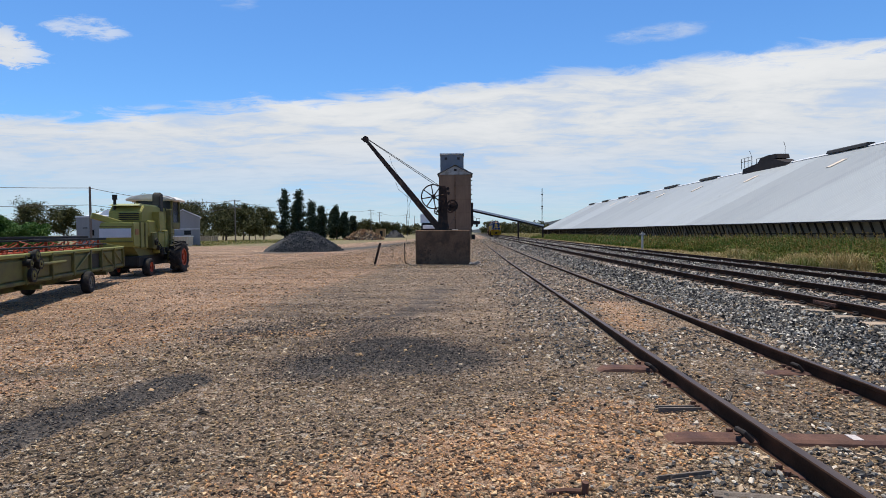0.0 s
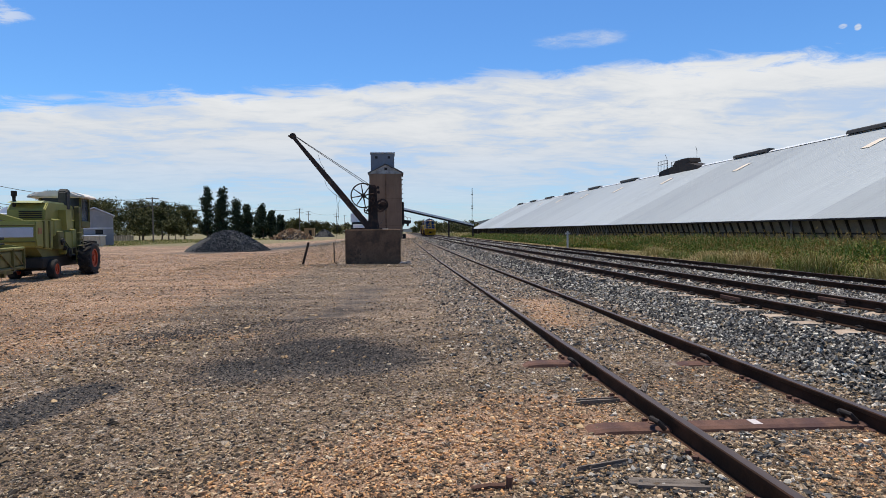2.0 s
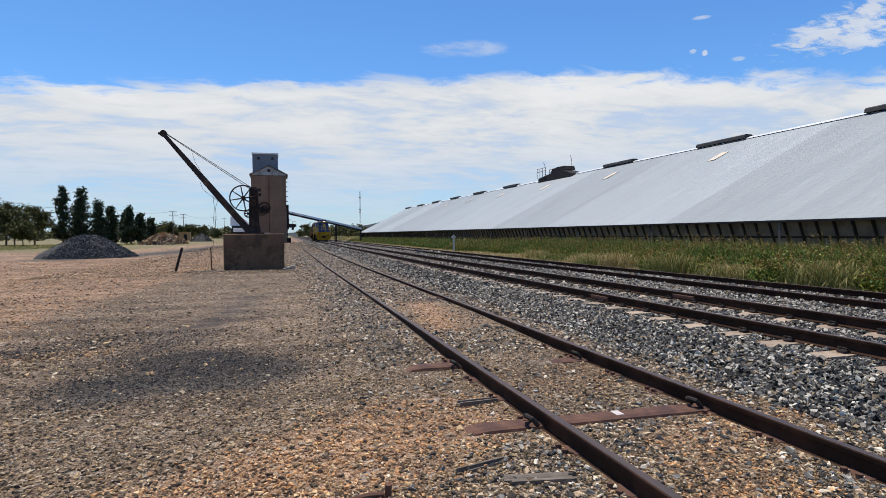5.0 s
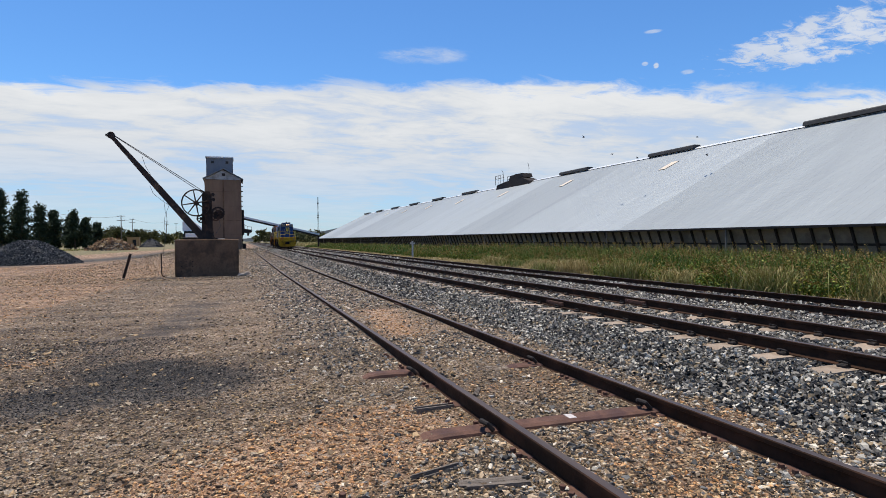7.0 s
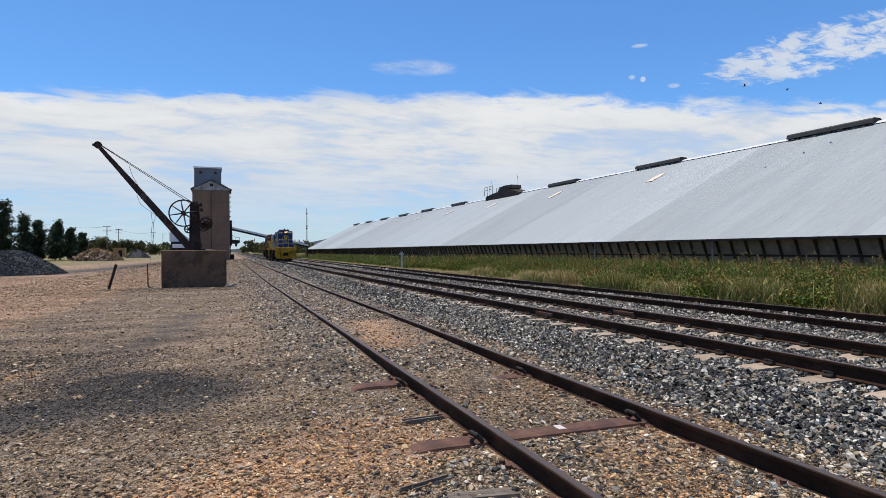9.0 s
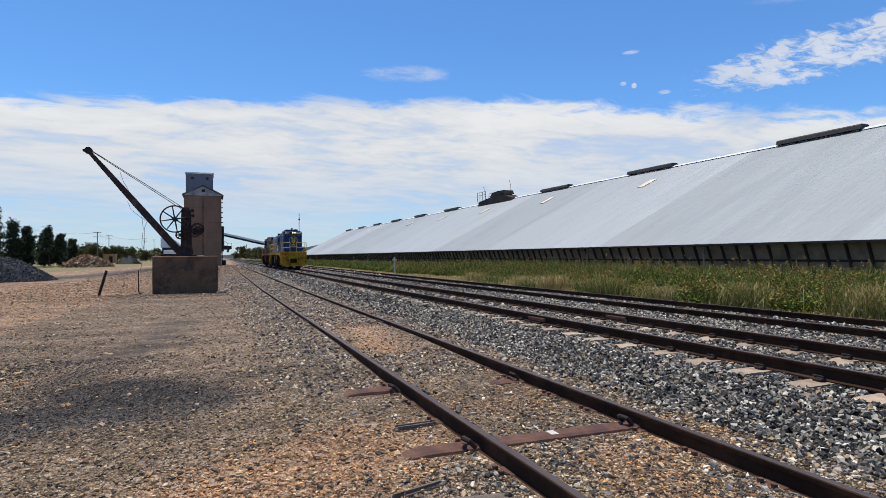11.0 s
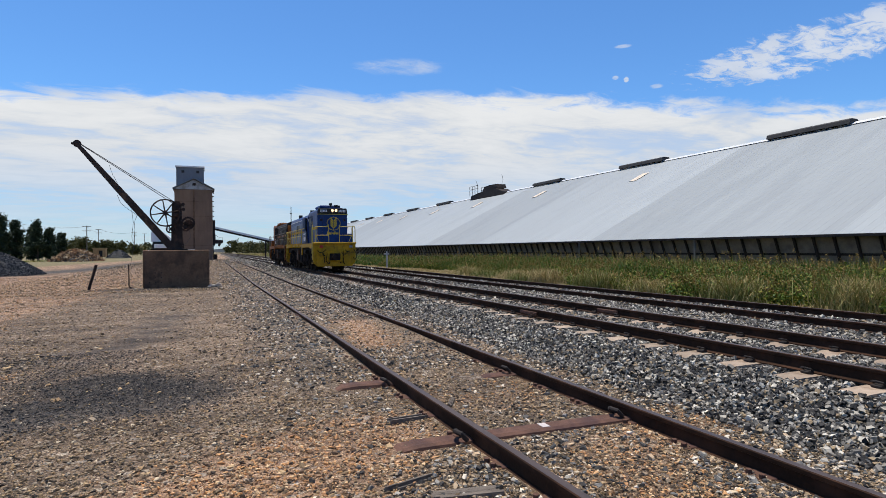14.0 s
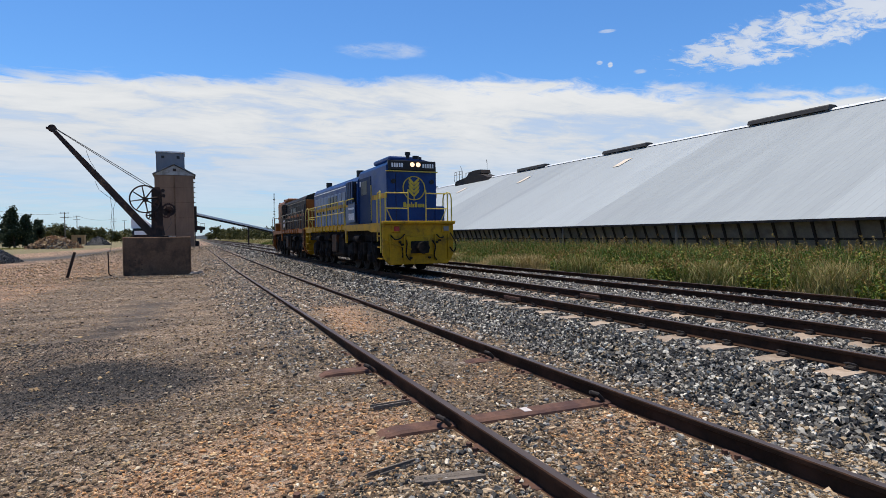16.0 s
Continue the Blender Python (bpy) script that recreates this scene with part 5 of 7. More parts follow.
    for x in (-0.02, 0.18):
        bm = bm_new()
        cyl(bm, (x, 1.05, 3.43), (x, 1.00, 3.43), 0.098, 18)
        h = part("headlight", bm, BLACK_BOX, cab)
        bm = bm_new()
        cyl(bm, (x, 1.0, 3.43), (x, 0.985, 3.43), 0.074, 18)
        part("lamp_lens", bm, LAMP_GLOW, h, "glowing warm headlight lens")
    for x in (-0.64, 0.68):
        bm = bm_new()
        cyl(bm, (x, 1.12, 2.90), (x, 1.06, 2.90), 0.075, 18)
        part("marker_lamp", bm, BLACK_BOX, cab)
    for x, y, z, r in ((-0.06, 1.3, 3.60, 0.09), (0.30, 1.5, 3.52, 0.11), (0.46, 1.6, 3.50, 0.08)):
        bm = bm_new()
        cyl(bm, (x, y, z), (x, y, z + 0.22), r * 0.7, 12)
        cyl(bm, (x, y, z + 0.16), (x, y, z + 0.26), r, 14)
        part("roof_horn", bm, BLACK_BOX, cab)
    if emblem:
        bm = bm_new()
        ring(bm, (0.06, 1.085, 2.69), (0, 1, 0), 0.385, 0.028, 0.02, 48)
        em = part("emblem_ring", bm, EMBLEM_YELLOW, cab)
        for k in range(4):
            for s in (-1, 1):
                z = 2.42 + 0.125 * k
                bm = bm_new()
                prism(bm, [(0.06 + 0.012 * s, z), (0.06 + 0.10 * s, z + 0.07), (0.06 + 0.17 * s, z + 0.15), (0.06 + 0.185 * s, z + 0.24), (0.06 + 0.12 * s, z + 0.20), (0.06 + 0.05 * s, z + 0.13), (0.06 + 0.012 * s, z + 0.085)], 1.075, 1.09, "y")
                part("emblem_leaf", bm, EMBLEM_YELLOW, em)
        slab("emblem_stem", EMBLEM_YELLOW, 0.048, 0.072, 1.075, 1.09, 2.32, 2.46, parent=em)
        x = -0.31
        for w, hgt in ((0.085, 0.16), (0.05, 0.11), (0.065, 0.11), (0.022, 0.16), (0.06, 0.11), (0.08, 0.16), (0.065, 0.11), (0.05, 0.11), (0.065, 0.11)):
            slab("lettering_bar", EMBLEM_YELLOW, x, x + w, 1.082, 1.092, 2.08, 2.08 + hgt, parent=em)
            x += w + 0.022
    slab("nose_locker", cab_mat, 0.78, 1.12, 1.05, 1.75, 1.56, 2.12, bevel=0.03, parent=cab)
    slab("door_gap", BLACK_BOX, -0.56, -0.545, 1.085, 1.1, 1.65, 3.15, parent=cab)
    for s in (-1, 1):
        slab("cab_side_window", BLACK_BOX, s * 0.872 - 0.012, s * 0.872 + 0.012, 3.15, 3.85, 2.62, 3.10, bevel=0.01, parent=cab)
        # flat slab whose dark tone paints the shade of the recessed door
        slab("cab_door", LOCO_GREY if not emblem else SHADED_DOOR, s * 0.86 - 0.012, s * 0.86 + 0.012, 2.75, 4.05, 1.62, 3.22, bevel=0.01, parent=cab)
        slab("cab_stripe", sill_mat, s * 0.857 - 0.01, s * 0.857 + 0.01, 1.12, 2.62, 2.38, 2.54, parent=cab)
        slab("cab_placard", WHITE_MARK, s * 0.875 - 0.006, s * 0.875 + 0.006, 3.92, 4.03, 2.95, 3.12, parent=cab)
        bar("grab_rail", [(s * 0.90, 2.05, 1.7), (s * 0.90, 2.05, 2.9)], 0.018, rail_mat)
        # wing panels beside the cab
        slab("number_panel", LOCO_SILVER if emblem else LOCO_GREY, s * 1.0 - 0.015, s * 1.0 + 0.015, 3.75, 4.65, 1.68, 2.42, bevel=0.01)
        for k in range(5):
            slab("number_bar", WHITE_MARK, s * 1.02 - 0.004, s * 1.02 + 0.004, 3.85 + 0.15 * k, 3.95 + 0.15 * k, 1.78, 2.02)
        for k in range(6):
            slab("lettering_bar", WHITE_MARK, s * 1.02 - 0.004, s * 1.02 + 0.004, 3.83 + 0.13 * k, 3.91 + 0.13 * k, 2.16, 2.23)

    # long hood with doors, louvres, grilles
    hood = hull("hood", 0.90, 3.62, 11.35, 3.36, 0.16, roof_mat, 0.16)
    for s in (-1, 1):
        y = 4.75
        for k in range(10):
            w = 0.60
            slab("hood_door", side_mat, s * 0.905 - 0.018, s * 0.905 + 0.018, y + 0.02, y + w - 0.02, 1.66, 2.92 if k != 0 else 2.5, bevel=0.012, parent=hood)
            slab("door_latch", BLACK_BOX, s * 0.93 - 0.012, s * 0.93 + 0.012, y + 0.06, y + 0.11, 2.2, 2.32, parent=hood)
            y += w + 0.03
        for y in (6.7, 7.3, 7.9):
            slab("grille", BLACK_BOX, s * 0.925 - 0.012, s * 0.925 + 0.012, y, y + 0.42, 2.42, 2.85, bevel=0.01, parent=hood)
        slab("side_stripe", sill_mat, s * 0.93 - 0.006, s * 0.93 + 0.006, 4.8, 10.9, 2.30, 2.44, parent=hood)
        # open radiator shutters near the cab
        for k in range(4):
            bm = bm_new()
            box(bm, -0.02, 0.02, -0.10, 0.10, -0.42, 0.42, 0.008, m=Matrix.Translation((s * 1.0, 4.0 + 0.25 * k, 2.78)) @ pose(0, 0, 0, 0, 0, s * 40))
            part("shutter", bm, LOCO_SILVER if emblem else LOCO_GREY, hood)
        slab("shutter_box", BLACK_BOX, s * 0.93 - 0.03, s * 0.93 + 0.03, 3.85, 4.95, 2.35, 3.18, parent=hood)
        bar("gutter", [(s * 0.88, 3.7, 3.12), (s * 0.88, 11.3, 3.12)], 0.03, PALE_TRIM if emblem else OLD_RAIL, hood)
    for x, y, r, hgt in ((-0.35, 5.2, 0.15, 0.42), (-0.3, 10.7, 0.14, 0.42), (0.2, 7.2, 0.32, 0.14), (0.2, 8.9, 0.32, 0.14)):
        bm = bm_new()
        cyl(bm, (x, y, 3.3), (x, y, 3.32 + hgt), r, 16)
        part("exhaust_stack" if r < 0.2 else "roof_fan", bm, BLACK_BOX, hood)
    slab("hood_end_panel", end_mat, -0.86, 0.86, 11.33, 11.40, 1.6, 3.15, bevel=0.03, parent=hood)
    # hand rails: along both sides, and at both ends
    for s in (-1, 1):
        x = s * 1.14
        ys = [4.75, 5.75, 6.75, 7.75, 8.75, 9.75, 10.75, 11.6]
        for y in ys:
            bar("stanchion", [(x, y, 1.55), (x, y, 2.52)], 0.02, rail_mat)
        for z in (2.08, 2.52):
            bar("handrail", [(x, ys[0], z), (x, ys[-1], z)], 0.02, rail_mat)
        bar("cab_handrail", [(x, 4.6, 1.6), (x, 4.6, 2.4), (x - s * 0.02, 4.5, 2.52), (x, 3.4, 2.52)], 0.02, rail_mat)
        for f, e in ((0.06, 1), (LOCO_LEN - 0.06, -1)):
            bar("corner_rail", [(x + s * 0.06, f + e * 0.1, 0.65), (x + s * 0.06, f + e * 0.1, 2.35), (x + s * 0.04, f + e * 0.16, 2.52), (x, f + e * 0.3, 2.56), (x, f + e * 0.55, 2.5), (x, f + e * 0.62, 2.35), (x, f + e * 0.62, 1.0)], 0.022, rail_mat)
            a, b = s * 1.05, s * 0.30
            for z in (2.02, 2.50):
                bar("end_rail", [(a, f + e * 0.08, z), (b, f + e * 0.08, z)], 0.02, rail_mat)
            for px in (a, b):
                bar("end_stanchion", [(px, f + e * 0.08, 1.6), (px, f + e * 0.08, 2.50 if px == a else 2.62)], 0.02, rail_mat)
            bar("end_brace", [(s * 1.0, f + e * 0.08, 2.0), (s * 0.82, f + e * 0.1, 1.62)], 0.016, rail_mat)
            for z in (0.45, 0.80, 1.15):
                slab("step", sill_mat, min(x - s * 0.18, x + s * 0.05), max(x - s * 0.18, x + s * 0.05), min(f + e * 0.08, f + e * 0.5), max(f + e * 0.08, f + e * 0.5), z, z + 0.04, bevel=0.008)
    return t, wheels


loco_lead, wheels_lead = make_loco("diesel_locomotive", "blue and yellow diesel locomotive with lit headlights on the main line",
                                   LOCO_YELLOW, LOCO_BLUE, LOCO_SILVER, LOCO_BLUE, LOCO_YELLOW, RAIL_YELLOW, True)
loco_rear, wheels_rear = make_loco("diesel_locomotive", "weathered orange and charcoal diesel locomotive coupled behind the blue one",
                                   LOCO_ORANGE, LOCO_ORANGE, LOCO_GREY, LOCO_GREY, LOCO_ORANGE, OLD_RAIL, False)


# ---- sleepers, clips and the odd bits along the siding ----
def make_sleepers():
    bm = bm_new()
    prism(bm, [(-1.25, -0.16), (1.25, -0.16), (1.25, -0.03), (1.20, 0.0), (0.55, 0.0), (0.45, -0.03), (-0.45, -0.03), (-0.55, 0.0), (-1.20, 0.0), (-1.25, -0.03)], -0.125, 0.125, "y")
    bmesh.ops.bevel(bm, geom=[e for e in bm.edges if abs(e.verts[0].co.y - e.verts[1].co.y) > 0.2], offset=0.012, segments=1, affect="EDGES")
    sl = finish("sleeper", bm, CONCRETE_SLEEPER)
    bm = bm_new()
    box(bm, -0.045, 0.045, -0.05, 0.05, 0.0, 0.03, 0.008)
    tube(bm, [(-0.03, -0.05, 0.03), (0.02, -0.05, 0.055), (0.03, 0.0, 0.06), (0.02, 0.05, 0.055), (-0.03, 0.04, 0.03)], 0.010, 5)
    cl = finish("rail_clip", bm, DARK_STEEL)
    z = MAIN_Z - 0.153
    y = 0.565
    while y < 75:
        x = MAIN_X + bend(y)
        part("sleeper", sl, None, main_track, at=pose(x + random.uniform(-0.03, 0.03), y, z + random.uniform(-0.006, 0.0), 0, 0, random.uniform(-0.7, 0.7)))
        if y < 26:
            for s in (-1, 1):
                for e in (-1, 1):
                    part("rail_clip", cl, None, main_track, at=pose(x + s * GAUGE_HALF + e * 0.10, y, z, 0, 0, 0 if e > 0 else 180))
        y += 0.68
    bm = bm_new()
    box(bm, -0.045, 0.045, -0.3, 0.3, 0.03, 0.105, 0.01)
    for k in range(4):
        cyl(bm, (-0.055, -0.21 + 0.14 * k, 0.068), (0.055, -0.21 + 0.14 * k, 0.068), 0.016, 6)
    fp = finish("fishplate", bm, RUST)
    for tr, x, z, y in ((main_track, MAIN_X - GAUGE_HALF, MAIN_Z - 0.153, 9.6), (main_track, MAIN_X + GAUGE_HALF, MAIN_Z - 0.153, 9.1),
                        (siding, SIDING_X - GAUGE_HALF, SIDING_Z - 0.153, 12.9), (siding, SIDING_X + GAUGE_HALF, SIDING_Z - 0.153, 12.2)):
        part("fishplate", fp, None, tr, at=pose(x, y, z))
    # pressed steel sleepers showing through the siding's gravel
    for y, right, skew, low in ((4.05, 3.80, -2.5, 0.0), (6.05, 3.62, -5.0, 0.012)):
        bm = bm_new()
        rows = []
        sag = 0.0 if y < 5 else 0.07   # the farther one lies under gravel between the rails
        for x, drop in ((1.42, 0.055), (1.50, 0.012), (1.62, 0.0), (2.02, 0.0), (2.2, sag), (3.05, sag), (3.25, sag * 0.3), (right, sag * 0.3)):
            rows.append([bm.verts.new((x - 2.8, w, 0.045 + low - drop + dz)) for w, dz in ((-0.13, -0.09), (-0.10, -0.012), (-0.06, 0.0), (0.06, 0.0), (0.10, -0.012), (0.13, -0.09))])
        for a, b in zip(rows, rows[1:]):
            for k in range(5):
                bm.faces.new((a[k], b[k], b[k + 1], a[k + 1]))
        bm.faces.new(rows[0][::-1]), bm.faces.new(rows[-1])
        st = part("steel_sleeper", bm, RUST, siding, "rust brown pressed steel sleeper", at=pose(2.8, y, 0, 0, 0, skew))
        if y < 5:
            bm = bm_new()
            box(bm, -0.09, -0.02, -0.05, 0.055, 0.043, 0.048)
            part("paint_mark", bm, material("white_paint_mark", (0.55, 0.49, 0.46), 0.8), st)
    bm = bm_new()
    box(bm, -0.10, 0.09, -0.09, 0.09, 0.0, 0.022, 0.005)
    cyl(bm, (-0.07, -0.05, 0.02), (-0.07, -0.05, 0.05), 0.022, 6)
    cyl(bm, (-0.07, 0.05, 0.02), (-0.07, 0.05, 0.05), 0.022, 6)
    bp = finish("base_plate", bm, RUST)
    for y in (2.75, 3.4, 4.05, 4.72, 5.4, 6.3, 7.0, 7.7, 8.4):
        for s in (-1, 1):
            part("base_plate", bp, None, siding, at=pose(SIDING_X + s * GAUGE_HALF - 0.04, y - 0.12 * s, 0.0, 0, 0, random.uniform(-4, 4)))
    bm = bm_new()
    tube(bm, [(0, -0.06, 0.02), (-0.05, -0.05, 0.075), (-0.08, 0.0, 0.085), (-0.05, 0.05, 0.07), (0, 0.06, 0.03)], 0.02, 7)
    sc = finish("rail_clip", bm, DARK_STEEL)
    for y in (4.02, 6.0):
        for s in (-1, 1):
            part("rail_clip", sc, None, siding, at=pose(SIDING_X + s * GAUGE_HALF - 0.075, y, 0.03))
    rnd = random.Random(9)
    bm = bm_new()
    box(bm, -1.12, -0.62, -0.10, 0.10, -0.15, 0.0, 0.02)
    for v in bm.verts:
        v.co.z += 0.012 * noise.noise(v.co * 3)
    old = finish("timber_sleeper", bm, OLD_TIMBER)
    for k in range(22):
        y = 16.8 + 0.64 * k
        part("timber_sleeper", old, None, siding, at=pose(SIDING_X - 0.12 + bend(y) + rnd.uniform(-0.15, 0.12), y, 0.092 + rnd.uniform(-0.02, 0.012), 0, rnd.uniform(-0.4, 0.4), rnd.uniform(-2.5, 2.5)))
    for x, y, l, w, a in ((1.76, 4.76, 0.42, 0.10, 8), (1.62, 3.15, 0.5, 0.12, -15), (1.35, 3.45, 0.4, 0.06, 20), (2.35, 5.1, 0.3, 0.05, 60)):
        bm = bm_new()
        for k in range(4):
            yy = -w / 2 + w * k / 4
            box(bm, -l / 2 + rnd.uniform(0, 0.08), l / 2 - rnd.uniform(0, 0.08), yy + 0.002, yy + w / 4 - 0.002, -0.02, 0.028 + rnd.uniform(-0.012, 0.012))
        tagged(part("timber_splinter", bm, OLD_TIMBER, at=pose(x, y, 0.01, rnd.uniform(-4, 4), rnd.uniform(-3, 3), a)), "grey split piece of old timber sleeper in gravel", "timber", "sleeper splinters")
    t = thing("iron_stub", pose(0.62, 3.22, 0.0), "short rusty iron bolt lying in gravel", "scrap iron")
    bm = bm_new()
    tube(bm, [(-0.16, 0, 0.02), (-0.05, 0.01, 0.03), (0.04, 0.0, 0.03)], 0.018, 7)
    cyl(bm, (0.06, 0.0, -0.02), (0.065, -0.01, 0.09), 0.02, 8)
    part("bolt", bm, RUST, t)


make_sleepers()

# ---- loose stone: crushed ballast and yard chips ----
BALLAST = material("crushed_grey_ballast", (0.10, 0.10, 0.104), 0.85, 0, 0.2, 30, 0.2, 120, per="island", per_mix=0.9, spec=0.3,
                   per_color=[(0.022, 0.02, 0.017), (0.08, 0.073, 0.063), (0.33, 0.297, 0.245), (0.038, 0.034, 0.03), (0.16, 0.145, 0.122), (0.5, 0.45, 0.365), (0.022, 0.02, 0.018), (0.23, 0.208, 0.174), (0.31, 0.225, 0.13), (0.68, 0.62, 0.51), (0.11, 0.1, 0.086), (0.032, 0.029, 0.026), (0.25, 0.225, 0.187)])
PILE_STONE = material("dark_stockpile_stone", (0.06, 0.06, 0.06), 0.85, 0, 0.2, 30, 0.2, 120, per="island", per_mix=0.9, spec=0.2,
                      per_color=[(0.045, 0.046, 0.048), (0.075, 0.077, 0.078), (0.12, 0.12, 0.118), (0.055, 0.056, 0.058), (0.2, 0.195, 0.185), (0.03, 0.03, 0.031)])
DARK_CHIPS = material("dark_spilt_chips", (0.06, 0.06, 0.06), 0.85, 0, 0.2, 30, 0.2, 120, per="island", per_mix=0.9, spec=0.2,
                      per_color=[(0.025, 0.024, 0.023), (0.05, 0.048, 0.046), (0.085, 0.08, 0.074), (0.034, 0.033, 0.032), (0.26, 0.22, 0.17), (0.02, 0.019, 0.018), (0.06, 0.056, 0.052)])
CHIPS = material("brown_gravel_chips", (0.14, 0.11, 0.085), 0.88, 0, 0.2, 30, 0.2, 120, per="island", per_mix=0.9, spec=0.3,
                 per_color=[(0.261, 0.174, 0.089), (0.087, 0.061, 0.037), (0.365, 0.235, 0.115), (0.183, 0.124, 0.068), (0.033, 0.025, 0.018), (0.479, 0.322, 0.167), (0.235, 0.17, 0.103), (0.626, 0.496, 0.331), (0.287, 0.204, 0.119), (0.113, 0.075, 0.043), (0.4, 0.309, 0.209), (0.048, 0.037, 0.026)])
SLATE = material("flat_slate_stones", (0.14, 0.12, 0.10), 0.88, 0, 0.2, 30, 0.2, 120, per="island", per_mix=0.9, spec=0.3,
                 per_color=[(0.06, 0.059, 0.056), (0.38, 0.275, 0.17), (0.2, 0.192, 0.177), (0.56, 0.405, 0.255), (0.03, 0.029, 0.027), (0.37, 0.34, 0.29), (0.78, 0.67, 0.52), (0.11, 0.105, 0.097), (0.038, 0.036, 0.034)])
ORANGE_CHIPS = material("orange_gravel_chips", (0.22, 0.12, 0.06), 0.88, 0, 0.2, 30, 0.2, 120, per="island", per_mix=0.9, spec=0.3,
                        per_color=[(0.497, 0.262, 0.12), (0.626, 0.35, 0.161), (0.322, 0.184, 0.094), (0.754, 0.515, 0.285), (0.129, 0.08, 0.046), (0.552, 0.285, 0.115), (0.46, 0.322, 0.189), (0.06, 0.044, 0.03)])
CUBE = np.array([(x, y, z) for x in (-1, 1) for y in (-1, 1) for z in (-1, 1)], float)
CUBE_F = np.array([(0, 1, 3, 2), (4, 6, 7, 5), (0, 4, 5, 1), (2, 3, 7, 6), (0, 2, 6, 4), (1, 5, 7, 3)])
# sides and top of a broken stone: a base ring and a smaller top ring; lying stones need no underside
SHARD_F = {4: np.array([(0, 1, 5, 4), (1, 2, 6, 5), (2, 3, 7, 6), (3, 0, 4, 7), (4, 5, 6, 7)]),
           3: np.array([(0, 1, 4), (0, 4, 3), (1, 2, 5), (1, 5, 4), (2, 0, 3), (2, 3, 5), (3, 4, 5)])}


def stones(name, xy, size, mat, label, category, flat=0.55, sink=0.25, seed=1, tilt=0.5, sides=4):
    """Angular broken stones, each its own little hull with uneven corners, lying on the ground."""
    rs = np.random.RandomState(seed)
    n, k = len(xy), 2 * sides
    th = np.arange(sides)[None] * 2 * np.pi / sides + rs.uniform(-0.5, 0.5, (n, sides))
    low = rs.uniform(0.85, 1.4, (n, sides)) * (1.25 if sides == 3 else 1.0)
    top = low * rs.uniform(0.45, 0.95, (n, sides))
    shift = rs.uniform(-0.2, 0.2, (n, 1, 2))
    ring_low = np.stack([low * np.cos(th), low * np.sin(th), -1 + rs.uniform(-0.2, 0.4, (n, sides))], 2)
    ring_top = np.stack([top * np.cos(th) + shift[:, :, 0], top * np.sin(th) + shift[:, :, 1], 1 + rs.uniform(-0.7, 0.25, (n, sides))], 2)
    co = np.concatenate([ring_low, ring_top], 1)
    co = co * 0.5 * np.stack([rs.uniform(0.75, 1.35, n), rs.uniform(0.6, 1.0, n), rs.uniform(flat * 0.6, flat * 1.25, n)], 1)[:, None, :] * size[:, None, None]
    a, b, c = rs.uniform(0, 2 * np.pi, n), rs.normal(0, tilt, n), rs.normal(0, tilt, n)
    ca, sa, cb, sb, cc, sc = np.cos(a), np.sin(a), np.cos(b), np.sin(b), np.cos(c), np.sin(c)
    z0 = np.zeros(n)
    o = np.ones(n)
    ra = np.stack([np.stack([ca, -sa, z0], 1), np.stack([sa, ca, z0], 1), np.stack([z0, z0, o], 1)], 1)
    rb = np.stack([np.stack([o, z0, z0], 1), np.stack([z0, cb, -sb], 1), np.stack([z0, sb, cb], 1)], 1)
    rc = np.stack([np.stack([cc, z0, sc], 1), np.stack([z0, o, z0], 1), np.stack([-sc, z0, cc], 1)], 1)
    co = np.einsum("nij,nkj->nki", ra @ rb @ rc, co)
    base = np.stack([xy[:, 0], xy[:, 1], ground_z(xy[:, 0], xy[:, 1]) + size * flat * (0.5 - sink) + rs.uniform(0, 0.012, n)], 1)
    verts = (co + base[:, None, :]).reshape(-1, 3)
    shard = SHARD_F[sides]
    faces = (shard[None] + k * np.arange(n)[:, None, None]).reshape(-1, shard.shape[1])
    ob = new(name, numpy_mesh(name, verts, faces, mat))
    return tagged(ob, label, category, kind="stuff")


def clear_of_rails(x, y, z_ok=None):
    xx = x - 0.010 * np.maximum(0.0, y - 25.0)
    keep = np.ones(len(x), bool)
    for c, w in ((SIDING_X, 0.075), (MAIN_X, 0.09), (FAR_X, 0.085)):
        for s in (-1, 1):
            keep &= np.abs(xx - (c + s * GAUGE_HALF)) > w
    on = np.abs((y - 0.565 + 0.34) % 0.68 - 0.34) < 0.165
    near = (np.abs(np.abs(xx - MAIN_X) - 0.80) < 0.46) & (np.abs(xx - MAIN_X) < 1.22)
    keep &= ~(on & near)
    for y0, lo, hi in ((4.05, 1.4, 3.8), (6.05, 1.4, 2.1), (6.05, 2.9, 3.65)):
        keep &= ~((np.abs(y - y0 + (x - 2.8) * (0.04 if y0 < 5 else 0.09)) < 0.12) & (x > lo) & (x < hi))
    return keep


def scatter(rs, n, x0, x1, y0, y1, power=1.0):
    """Random places, thinning out with distance."""
    y = y0 + (y1 - y0) * rs.uniform(0, 1, n) ** power
    return np.stack([rs.uniform(x0, x1, n), y], 1)


